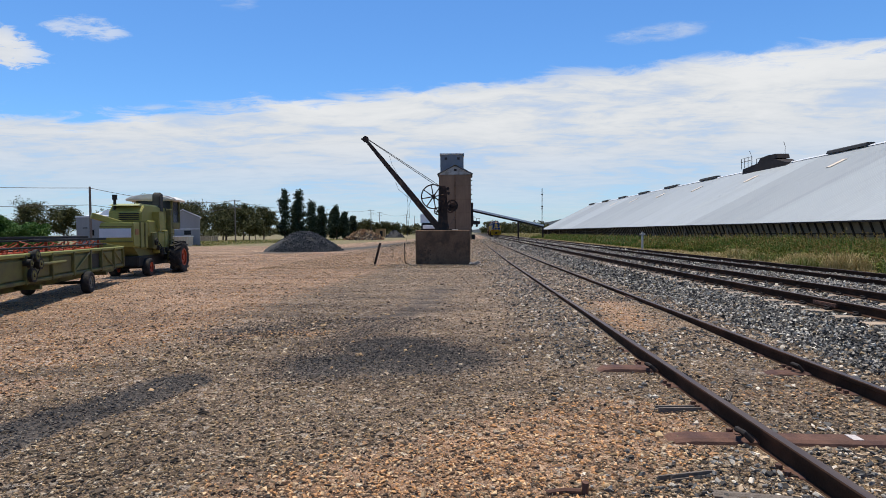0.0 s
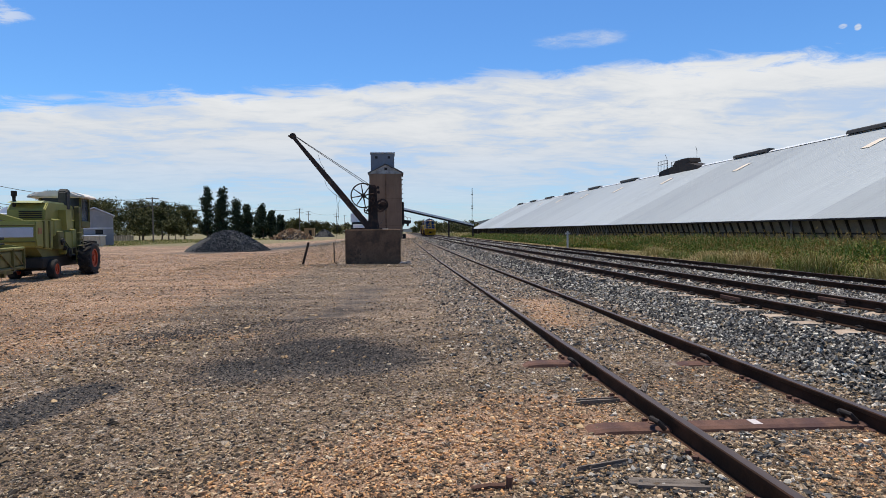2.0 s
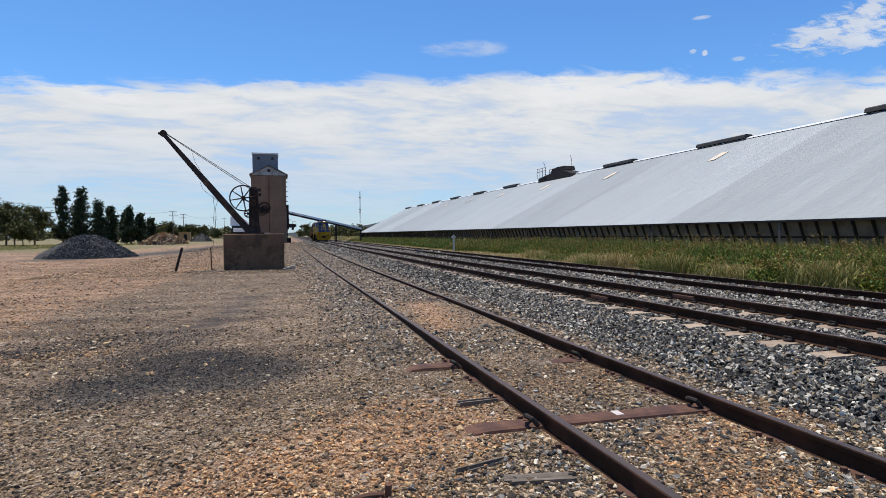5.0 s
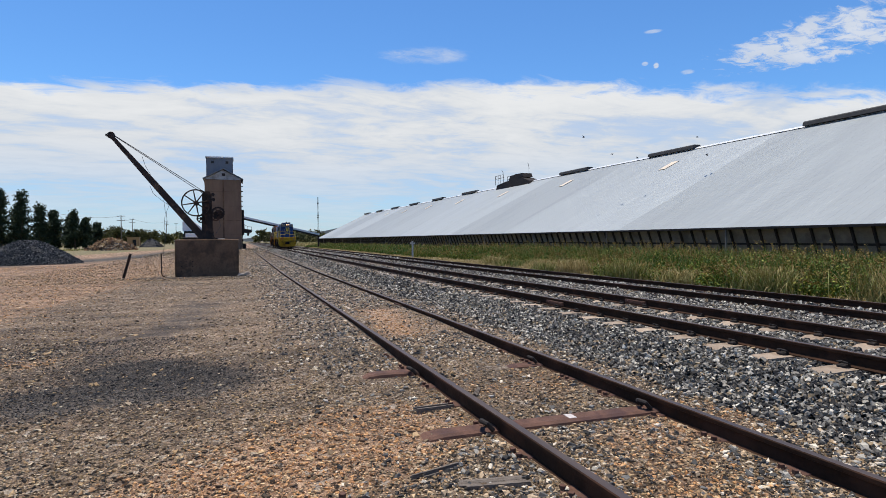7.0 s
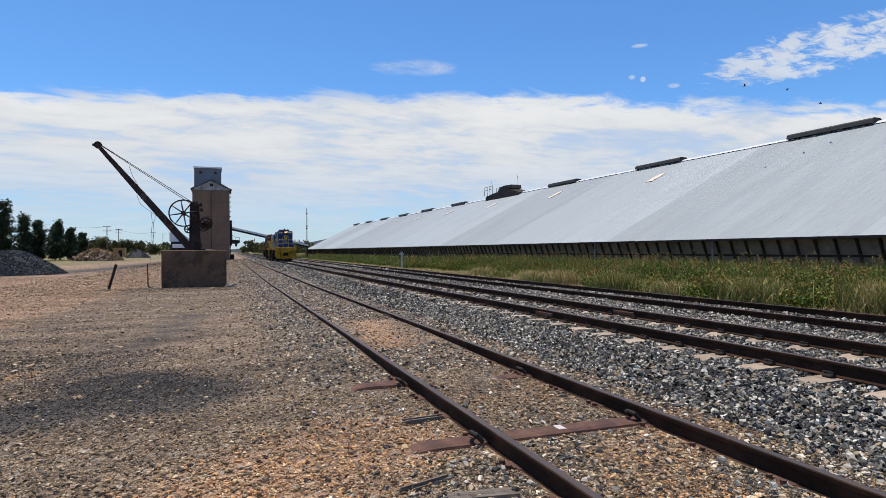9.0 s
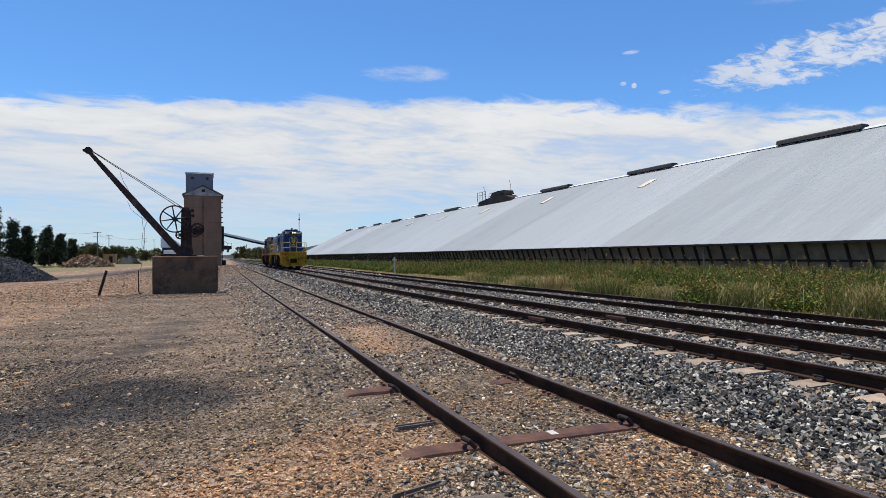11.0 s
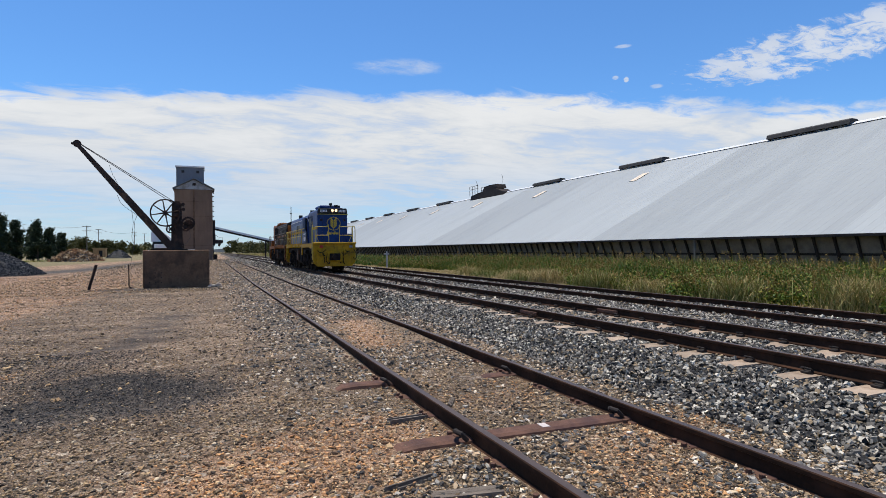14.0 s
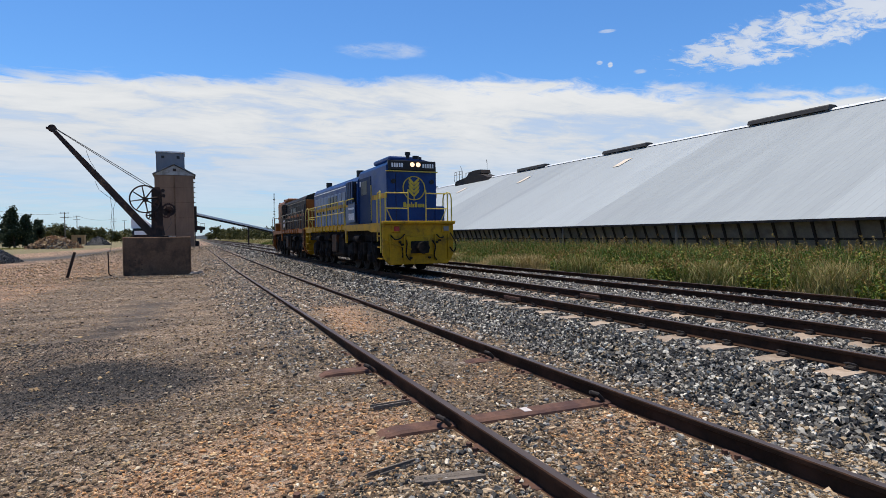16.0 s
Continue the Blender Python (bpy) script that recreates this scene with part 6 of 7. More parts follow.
def make_loose_stone():
    rs = np.random.RandomState(11)
    # ballast of the main and far tracks
    for k, (n, x0, x1, y0, y1, p, lo, hi) in enumerate(((62000, 4.2, 9.8, 1.6, 13, 1.3, 0.022, 0.060), (16000, 9.6, 13.0, 3.5, 20, 1.2, 0.035, 0.08),
                                                       (29000, 4.1, 13.0, 13, 42, 1.5, 0.042, 0.082),
                                                       (12000, 4.1, 13.0, 41, 125, 1.5, 0.08, 0.16))):
        xy = scatter(rs, n, x0, x1, y0, y1, p)
        if k >= 2:
            xy[:, 0] += 0.010 * np.maximum(0, xy[:, 1] - 25)
        xy = xy[clear_of_rails(xy[:, 0], xy[:, 1])]
        stones("ballast", xy, lo + (hi - lo) * rs.uniform(0, 1, len(xy)) ** 1.7, BALLAST, "loose grey crushed stone track ballast", "ballast", 0.78, 0.12, 20 + k, 0.75)
    # grey rock in and beside the siding
    xy = scatter(rs, 44000, 0.5, 4.4, 1.4, 42, 2.3)
    dens = np.interp(xy[:, 0], [0.6, 1.2, 2.0, 2.1, 3.5, 3.6, 4.4], [0.06, 0.55, 0.85, 0.75, 0.80, 1.0, 1.0])
    dens *= np.where((xy[:, 1] > 6.6) | (xy[:, 0] > 3.6), 1.0, np.where(xy[:, 1] < 3.9, 0.95, 0.22))
    dens *= 1 - 0.8 * ((xy[:, 0] > 2.1) & (xy[:, 0] < 3.5) & (xy[:, 1] > 8.6) & (xy[:, 1] < 11.6))
    dens *= np.where(ground_masks(xy[:, 0], xy[:, 1])[1] > 0.3, 0.3, 1.0)
    keep = (rs.uniform(0, 1, len(xy)) < dens) & clear_of_rails(xy[:, 0], xy[:, 1])
    xy = xy[keep]
    stones("siding_stone", xy, (0.020 + 0.040 * rs.uniform(0, 1, len(xy)) ** 2.2) * (1 + xy[:, 1] / 60), SLATE, "grey broken slate stones along the siding", "gravel", 0.4, 0.25, 31, 0.3)
    # coarser scatter farther along the yard, round the crane and silo
    xy = scatter(rs, 26000, -9.0, 4.6, 24, 110, 1.7)
    xy[:, 0] += bend_all(xy[:, 1])
    xy = xy[clear_of_rails(xy[:, 0], xy[:, 1]) & ~((xy[:, 0] > -2.4) & (xy[:, 0] < 0.45) & (xy[:, 1] > 26.5) & (xy[:, 1] < 29.5))]
    near = rs.uniform(0, 1, len(xy)) < np.interp(xy[:, 0] - bend_all(xy[:, 1]), [0.3, 2.0, 3.6, 4.4], [0.0, 0.25, 0.5, 1.0])
    size = (0.03 + 0.05 * rs.uniform(0, 1, len(xy)) ** 2) * (0.4 + xy[:, 1] / 45)
    stones("siding_stone", xy[near], size[near], SLATE, "grey broken slate stones along the siding", "gravel", 0.4, 0.25, 32, 0.3, 3)
    stones("yard_gravel", xy[~near], size[~near] * 0.8, CHIPS, "loose brown and grey gravel chips on the yard", "gravel", 0.4, 0.3, 33, 0.25, 3)
    # brown chips over the yard
    yy = 1.9 + 40 * rs.uniform(0, 1, 240000) ** 2.8
    left = np.maximum(-34, -0.86 * yy - 0.5)
    xy = np.stack([left + (4.2 - left) * rs.uniform(0, 1, len(yy)), yy], 1)
    dark, orange, grey, green = ground_masks(xy[:, 0], xy[:, 1])
    ok = clear_of_rails(xy[:, 0], xy[:, 1]) & (rs.uniform(0, 1, len(xy)) < np.interp(yy, [6, 13], [1.0, 0.5]))
    pick = rs.uniform(0, 1, len(xy))
    o = ok & (pick < orange * np.interp(yy, [5, 9], [0.8, 1.3]))
    b = ok & ~o & (rs.uniform(0, 1, len(xy)) > np.clip(dark * 2.2 - 0.25, 0, 0.93))
    stones("yard_gravel", xy[b], (0.009 + 0.023 * rs.uniform(0, 1, b.sum()) ** 2.6) * (1 + xy[b, 1] / 38), CHIPS, "loose brown and grey gravel chips on the yard", "gravel", 0.36, 0.28, 41, 0.17, 3)
    stones("orange_gravel", xy[o], (0.010 + 0.026 * rs.uniform(0, 1, o.sum()) ** 2.4) * (1 + xy[o, 1] / 42), ORANGE_CHIPS, "loose orange gravel chips on the yard", "gravel", 0.38, 0.28, 42, 0.18, 3)
    xy = scatter(rs, 70000, -4.8, 0.9, 3.2, 10.0)
    d = np.clip(ground_masks(xy[:, 0], xy[:, 1])[0] * 2.2 - 0.25, 0, 1)
    xy = xy[rs.uniform(0, 1, len(xy)) < d * 0.9]
    stones("dark_gravel", xy, 0.008 + 0.016 * rs.uniform(0, 1, len(xy)) ** 2, DARK_CHIPS, "spilt dark grey stone chips on the yard", "gravel", 0.38, 0.25, 43, 0.18, 3)
    xy = scatter(rs, 1700, -8, 1.6, 2.2, 24, 1.5)
    line = scatter(rs, 700, 0, 1, 0, 1)
    line = np.stack([-3.4 + 1.2 * line[:, 1] + rs.normal(0, 0.35, 700), 6.2 + 4.2 * line[:, 1] + rs.normal(0, 0.3, 700)], 1)
    xy = np.concatenate([xy, line])
    stones("larger_stone", xy, 0.030 + 0.055 * rs.uniform(0, 1, len(xy)) ** 3, CHIPS, "scattered larger flat stones on the yard", "stone", 0.3, 0.3, 44, 0.25)


make_loose_stone()


# ---- stockpiles ----
HEAP_CORE = material("packed_heap_grit", (0.075, 0.072, 0.068), 0.9, 0, 0.5, 4.0, 0.6, 14, second=(0.035, 0.034, 0.033), mask_scale=9)


def make_heap(name, c, rx, ry, tall, mat, stone_lo, stone_hi, count, label, category, flat=0.6):
    t = thing(name, pose(*c), label, category)
    bm = bm_new()
    seg, rings = 40, 12
    rows = []
    for j in range(rings + 1):
        f = j / rings
        row = []
        for k in range(seg):
            a = 2 * math.pi * k / seg
            e = 1 + 0.16 * noise.noise(Vector((math.cos(a) * 1.5, math.sin(a) * 1.5, c[0])))
            x, y = rx * f * e * math.cos(a), ry * f * e * math.sin(a)
            z = tall * (1 - f) ** 0.9 * (1 - 0.25 * math.exp(-8 * f)) + 0.12 * noise.noise(Vector((x, y, 3.1)))
            row.append(bm.verts.new((x, y, z if j < rings else -0.1)))
        rows.append(row)
    for a, b in zip(rows, rows[1:]):
        for k in range(seg):
            bm.faces.new((a[k], a[(k + 1) % seg], b[(k + 1) % seg], b[k]))
    bmesh.ops.remove_doubles(bm, verts=rows[0], dist=0.01)
    part("core", bm, HEAP_CORE, t, smooth=True)
    rs = np.random.RandomState(int(abs(c[0]) * 10))
    f, a = np.sqrt(rs.uniform(0, 1, count)), rs.uniform(0, 2 * np.pi, count)
    ca, sa = np.cos(a), np.sin(a)
    x, y = rx * f * ca, ry * f * sa
    z = tall * (1 - f) ** 0.9 * (1 - 0.25 * np.exp(-8 * f))
    size = stone_lo + (stone_hi - stone_lo) * rs.uniform(0, 1, count) ** 2
    co = CUBE[None] * (1 + rs.uniform(-0.5, 0.3, (count, 8, 3))) * size[:, None, None] * 0.5
    co *= np.stack([rs.uniform(0.8, 1.6, count), rs.uniform(0.6, 1.0, count), np.full(count, flat)], 1)[:, None, :]
    b = rs.uniform(0, 6.3, count)
    g = rs.normal(0, 0.5, count)
    rx_, ry_ = co[:, :, 0] * np.cos(b)[:, None] - co[:, :, 1] * np.sin(b)[:, None], co[:, :, 0] * np.sin(b)[:, None] + co[:, :, 1] * np.cos(b)[:, None]
    rz_ = co[:, :, 2] + rx_ * np.sin(g)[:, None]
    v = np.stack([rx_ + x[:, None], ry_ + y[:, None], rz_ + z[:, None]], 2).reshape(-1, 3)
    fc = (CUBE_F[None] + 8 * np.arange(count)[:, None, None]).reshape(-1, 4)
    tagged(part("loose_piece", numpy_mesh("loose_piece", v, fc, mat), None, t), kind="stuff")


RUBBLE = material("broken_brick_rubble", (0.26, 0.17, 0.11), 0.9, 0, 0.3, 6, 0.2, 30, per="island", per_mix=0.8,
                  per_color=[(0.26, 0.165, 0.085), (0.10, 0.062, 0.036), (0.44, 0.30, 0.15), (0.05, 0.036, 0.026), (0.30, 0.15, 0.065), (0.54, 0.42, 0.26), (0.16, 0.10, 0.055)])
make_heap("gravel_stockpile", (-13.6, 48.0, 0), 3.3, 3.0, 2.05, PILE_STONE, 0.045, 0.12, 14000, "dark grey crushed stone heap on the yard", "gravel heap")
make_heap("rubble_heap", (-20.4, 116.0, 0), 4.1, 3.4, 2.5, RUBBLE, 0.2, 0.65, 1000, "brown broken brick and timber rubble heap", "rubble heap")
make_heap("gravel_stockpile", (-20.0, 165.0, 0), 2.8, 2.5, 2.6, PILE_STONE, 0.1, 0.3, 900, "distant grey crushed stone heap", "gravel heap")

# ---- buildings behind the harvester ----
WALL_GREY = material("blue_grey_wall_sheet", (0.25, 0.25, 0.255), 0.7, 0.0, 0.08, 0.7, 0.05, 10, stretch=(3, 3, 0.3))
WHITE_ROOF = material("white_roof_sheet", (0.72, 0.73, 0.74), 0.5, 0.1, 0.06, 0.8, 0.03)
TAN_BRICK = material("tan_brick", (0.34, 0.21, 0.10), 0.85, 0, 0.2, 3, 0.1)
CREAM_WALL = material("cream_sheet", (0.50, 0.42, 0.31), 0.7, 0, 0.12, 1.5, 0.05)


def make_buildings():
    b = thing("machinery_shed", pose(-38.0, 71.2, 0, 0, 0, 26), "grey corrugated steel gabled shed behind the yard", "shed")
    bm = bm_new()
    prism(bm, [(0, -0.1), (4.0, -0.1), (4.0, 3.72), (2.0, 4.62), (0, 3.72)], 0, 9, "y")
    part("wall", bm, WALL_GREY, b)
    for s in (-1, 1):
        bm = bm_new()
        prism(bm, [(2 - s * 2.2, 3.66), (2, 4.66), (2, 4.76), (2 - s * 2.2, 3.76)], -0.25, 9.2, "y")
        part("roof", bm, WHITE_ROOF, b)
    for k in range(14):
        bm = bm_new()
        box(bm, 0.14 + 0.28 * k, 0.17 + 0.28 * k, -0.03, 0.02, 0.05, 3.7)
        part("wall_rib", bm, WALL_GREY, b)
    bm = bm_new()
    box(bm, 2.1, 2.9, -0.05, 0.02, 1.45, 2.0)
    part("window", bm, DARK_GLASS, b)
    bm = bm_new()
    box(bm, 0.0, 4.0, -0.06, 0.02, 2.15, 2.25)
    part("girt", bm, PALE_TRIM, b)
    t = thing("ribbed_bin", pose(-37.8, 70.2, 0), "low cream ribbed steel bin beside the grey shed", "storage bin")
    bm = bm_new()
    box(bm, 0, 3.2, 0, 1.2, -0.05, 1.22, 0.03)
    part("body", bm, CREAM_WALL, t)
    for k in range(9):
        bm = bm_new()
        box(bm, 0.12 + 0.36 * k, 0.22 + 0.36 * k, -0.07, 0.03, 0.0, 1.18, 0.01)
        part("rib", bm, CREAM_WALL, t)
    bm = bm_new()
    box(bm, -0.06, 3.26, -0.1, 1.3, 1.22, 1.32, 0.02)
    part("lid", bm, WHITE_ROOF, t)
    h = thing("grey_workshop", pose(-51.0, 73.0, 0), "grey flat-fronted workshop with a white roof", "workshop")
    bm = bm_new()
    prism(bm, [(0, -0.1), (8.5, -0.1), (8.5, 3.9), (0, 3.9)], 0, 7, "y")
    part("wall", bm, WALL_GREY, h)
    bm = bm_new()
    prism(bm, [(-0.1, 3.9), (7.1, 3.9), (7.1, 4.0), (4.5, 4.85), (-0.1, 4.05)], 1.2, 7.2, "x")
    box(bm, -0.1, 8.6, -0.05, 0.1, 3.85, 4.05)
    part("parapet", bm, PALE_TRIM, h)
    bm = bm_new()
    prism(bm, [(2.4, 3.95), (8.7, 3.95), (8.2, 4.85), (3.6, 4.85)], 0.6, 7.2, "y")
    part("roof", bm, WHITE_ROOF, h)
    for x, z, w, hh in ((1.9, 1.45, 0.5, 0.75), (0.9, 2.4, 0.6, 0.12), (4.4, 2.4, 0.6, 0.12)):
        bm = bm_new()
        box(bm, x, x + w, -0.03, 0.03, z, z + hh)
        part("window", bm, DARK_GLASS, h)
    k = thing("brick_hut", pose(-31.1, 200, 0), "small tan brick hut with a dark doorway", "hut")
    bm = bm_new()
    box(bm, 0, 3.3, 0, 2.8, -0.1, 2.65, 0.02)
    part("wall", bm, TAN_BRICK, k)
    bm = bm_new()
    box(bm, -0.15, 3.45, -0.15, 2.95, 2.65, 2.85)
    part("roof", bm, TAN_BRICK, k)
    # closed wall: the doorway's unlit inside is painted by a black slab
    bm = bm_new()
    box(bm, 1.5, 2.5, -0.03, 0.03, 0.0, 2.1)
    part("doorway", bm, BLACK_BOX, k)
    w = thing("parked_truck", pose(-4.6, 75, 0), "parked dark truck with a white cab roof behind the crane", "truck")
    bm = bm_new()
    box(bm, -1.05, 1.15, 0, 2.0, 0.9, 2.0, 0.05)
    part("cab", bm, LOCO_GREY, w)
    bm = bm_new()
    prism(bm, [(-1.05, 2.0), (1.15, 2.0), (1.0, 2.75), (-0.9, 2.75)], 0.2, 1.9, "y")
    part("cab_glass", bm, DARK_GLASS, w)
    bm = bm_new()
    prism(bm, [(-1.1, 2.75), (1.1, 2.75), (1.0, 3.2), (0.2, 3.9), (-1.1, 3.9)], 0.5, 6.5, "y")
    part("box_body", bm, WHITE_PAINT, w)
    bm = bm_new()
    box(bm, -0.75, 1.1, -0.06, 0.05, 1.98, 2.45, 0.02)
    part("bonnet", bm, WHITE_PAINT, w)
    for x in (-0.95, 1.05):
        bm = bm_new()
        cyl(bm, (x - 0.15, 0.8, 0.5), (x + 0.15, 0.8, 0.5), 0.5, 18)
        part("wheel", bm, RUBBER, w)
    bm = bm_new()
    box(bm, -0.5, 0.6, 0.2, 6.4, 0.6, 0.95)
    part("chassis", bm, LOCO_FRAME, w)

    f = thing("paling_fence", pose(-64.0, 115, 0), "low weathered cream paling fence under the trees", "fence")
    for k in range(30):
        bm = bm_new()
        box(bm, 0.45 * k, 0.45 * k + 0.40, 0, 0.05, -0.1, 1.15 + 0.06 * math.sin(k * 2.1))
        part("paling", bm, CREAM_WALL, f)


make_buildings()


# ---- power poles and wires ----
def make_pole(x, y, tall, arms=1, group="power poles"):
    p = thing("power_pole", pose(x, y, 0), "weathered timber power pole with crossarm", "power pole", group)
    bm = bm_new()
    cyl(bm, (0, 0, -0.3), (0, 0, tall), 0.15, 8, 0.11)
    part("shaft", bm, OLD_TIMBER, p)
    for k in range(arms):
        bm = bm_new()
        box(bm, -1.1, 1.1, -0.06, 0.06, tall - 0.3 - 1.3 * k, tall - 0.18 - 1.3 * k)
        arm = part("crossarm", bm, OLD_TIMBER, p)
        for xx in (-1.0, -0.4, 0.4, 1.0):
            bm = bm_new()
            cyl(bm, (xx, 0, tall - 0.18 - 1.3 * k), (xx, 0, tall - 0.02 - 1.3 * k), 0.05, 6)
            part("insulator", bm, WHITE_PAINT, arm)


def wire(a, b, sag):
    pts = []
    for k in range(13):
        f = k / 12
        p = Vector(a).lerp(Vector(b), f)
        p.z -= sag * 4 * f * (1 - f)
        pts.append(p)
    bm = bm_new()
    tube(bm, pts, 0.03, 4)
    tagged(part("overhead_wire", bm, ROPE), "thin dark overhead power wire between poles", "wire", "overhead wires")


make_pole(-43.0, 64, 7.1, 0)
make_pole(-44.0, 108, 8.1, 2)
for x, y, t in ((-40.5, 152, 9), (-32, 196, 9.5), (-37, 250, 10.5), (-30, 300, 11), (-31, 360, 12), (-24, 420, 12)):
    make_pole(x, y, t, 2 if y < 330 else 1)
wire((-75, 30, 7.6), (-43.0, 64, 6.95), 0.8)
wire((-75, 31, 5.2), (-43.0, 64, 5.0), 0.7)
wire((-43.0, 64, 6.95), (-44.0, 108, 7.9), 0.9)
wire((-43.0, 64, 5.0), (-44.0, 108, 6.6), 0.9)
for a, b in (((-44, 108, 7.9), (-40.5, 152, 8.8)), ((-40.5, 152, 8.8), (-32, 196, 9.3)), ((-32, 196, 9.3), (-37, 250, 10.3)), ((-37, 250, 10.3), (-30, 300, 10.8))):
    wire(a, b, 1.0)
m = thing("radio_mast", pose(41.5, 300, 0), "thin distant lattice radio mast", "mast")
bm = bm_new()
for k in range(3):
    a = k * 2.094
    cyl(bm, (0.3 * math.cos(a), 0.3 * math.sin(a), -0.3), (0.2 * math.cos(a), 0.2 * math.sin(a), 24), 0.06, 5)
part("lattice", bm, DARK_STEEL, m)
for z in (13.0, 14.2, 20.5):
    bm = bm_new()
    box(bm, -0.4, 0.4, -0.3, 0.3, z, z + 0.5)
    part("antenna", bm, DARK_STEEL, m)


# ---- trees ----
def leaf_material(name, colors, rough=0.7):
    m = material(name, colors[0], rough, 0, 0.15, 5, 0.0, per="island", per_mix=0.95, per_color=colors, spec=0.25)
    return m


PINE = leaf_material("dark_pine_foliage", [(0.018, 0.030, 0.014), (0.030, 0.046, 0.020), (0.022, 0.036, 0.018), (0.045, 0.062, 0.028)])
GUM = leaf_material("olive_gum_foliage", [(0.034, 0.040, 0.012), (0.075, 0.075, 0.020), (0.13, 0.115, 0.028), (0.050, 0.055, 0.016)])
BUSH = leaf_material("green_bush_foliage", [(0.035, 0.080, 0.012), (0.060, 0.13, 0.020), (0.045, 0.10, 0.015), (0.09, 0.17, 0.03)])
BARK = material("grey_brown_bark", (0.10, 0.075, 0.055), 0.9, 0, 0.3, 3, 0.4, 20, stretch=(3, 3, 0.6))


def leaves(rs, clumps, per, size, spread):
    """Small folded leaf sprays round the clump centres (n, 3), as arrays."""
    n = len(clumps) * per
    c = np.repeat(clumps, per, 0) + np.clip(rs.normal(0, 0.85, (n, 3)), -1.5, 1.5) * np.repeat(spread, per)[:, None] * np.array((1, 1, 0.75))
    d = rs.normal(0, 1, (n, 3))
    d /= np.linalg.norm(d, axis=1)[:, None]
    e = np.cross(d, rs.normal(0, 1, (n, 3)))
    e /= np.linalg.norm(e, axis=1)[:, None]
    s = size * rs.uniform(0.6, 1.4, n)[:, None]
    quad = np.stack([c - d * s, c + e * s * 0.45, c + d * s, c - e * s * 0.45], 1)
    return quad.reshape(-1, 3), np.arange(n * 4).reshape(-1, 4)


def make_tree(x, y, tall, wide, kind, seed, label):
    rs = np.random.RandomState(seed)
    wide *= 1.3 if kind == "gum" else 1.0
    t = thing("tree", pose(x, y, 0), label, "tree", "yard trees")
    bm = bm_new()
    lean = rs.uniform(-0.04, 0.04) * tall
    trunk_top = tall * (0.92 if kind == "pine" else 0.62)
    tube_pts = [(0, 0, -0.3), (lean * 0.2, 0, tall * 0.2), (lean * 0.6, 0.02, tall * 0.45), (lean, 0, trunk_top)]
    cyl(bm, tube_pts[0], tube_pts[1], tall * 0.022, 8, tall * 0.018)
    cyl(bm, tube_pts[1], tube_pts[2], tall * 0.018, 8, tall * 0.012)
    cyl(bm, tube_pts[2], tube_pts[3], tall * 0.012, 8, tall * 0.004)
    part("trunk", bm, BARK, t)
    clumps, spread = [], []
    bm = bm_new()
    count = 30 if kind == "pine" else 26
    bulge = rs.uniform(0.55, 1.25, 8)
    for k in range(count):
        if kind == "pine":
            f = 0.10 + 0.88 * (k + rs.uniform(0, 1)) / count
            r = wide * 1.75 * (1.03 - f) ** 0.85 * rs.uniform(0.15, 1.0) * bulge[int(f * 7.9)] * (0.7 if f < 0.2 else 1)
        elif kind == "gum":
            f = rs.uniform(0.42, 0.96)
            r = wide * math.sqrt(max(0.05, 1 - ((f - 0.68) / 0.36) ** 2)) * rs.uniform(0.3, 1.0)
        else:
            f = rs.uniform(0.10, 0.92)
            r = wide * math.sqrt(max(0.05, 1 - f * f)) * rs.uniform(0.3, 1.0)
        a = rs.uniform(0, 6.283)
        p = Vector((lean * f + r * math.cos(a), r * math.sin(a), tall * f))
        root = Vector((lean * f * 0.8, 0, tall * max(0.08, f - 0.14 - 0.10 * rs.uniform(0, 1))))
        cyl(bm, root, p, tall * 0.006, 5, tall * 0.002)
        for j in range(3):
            q = p.lerp(root, 0.22 * j) + Vector(rs.normal(0, 1, 3)) * wide * 0.09
            clumps.append(q)
            spread.append(wide * (rs.uniform(0.15, 0.33) if kind == "pine" else rs.uniform(0.12, 0.20)))
    part("limbs", bm, BARK, t)
    per = 110 if y < 95 else (44 if kind == "pine" else 48)
    v, f = leaves(rs, np.array(clumps), per, 0.145 if y < 95 else 0.22, np.array(spread))
    mat = {"pine": PINE, "gum": GUM, "bush": BUSH}[kind]
    part("crown", numpy_mesh("crown", v, f, mat), None, t)


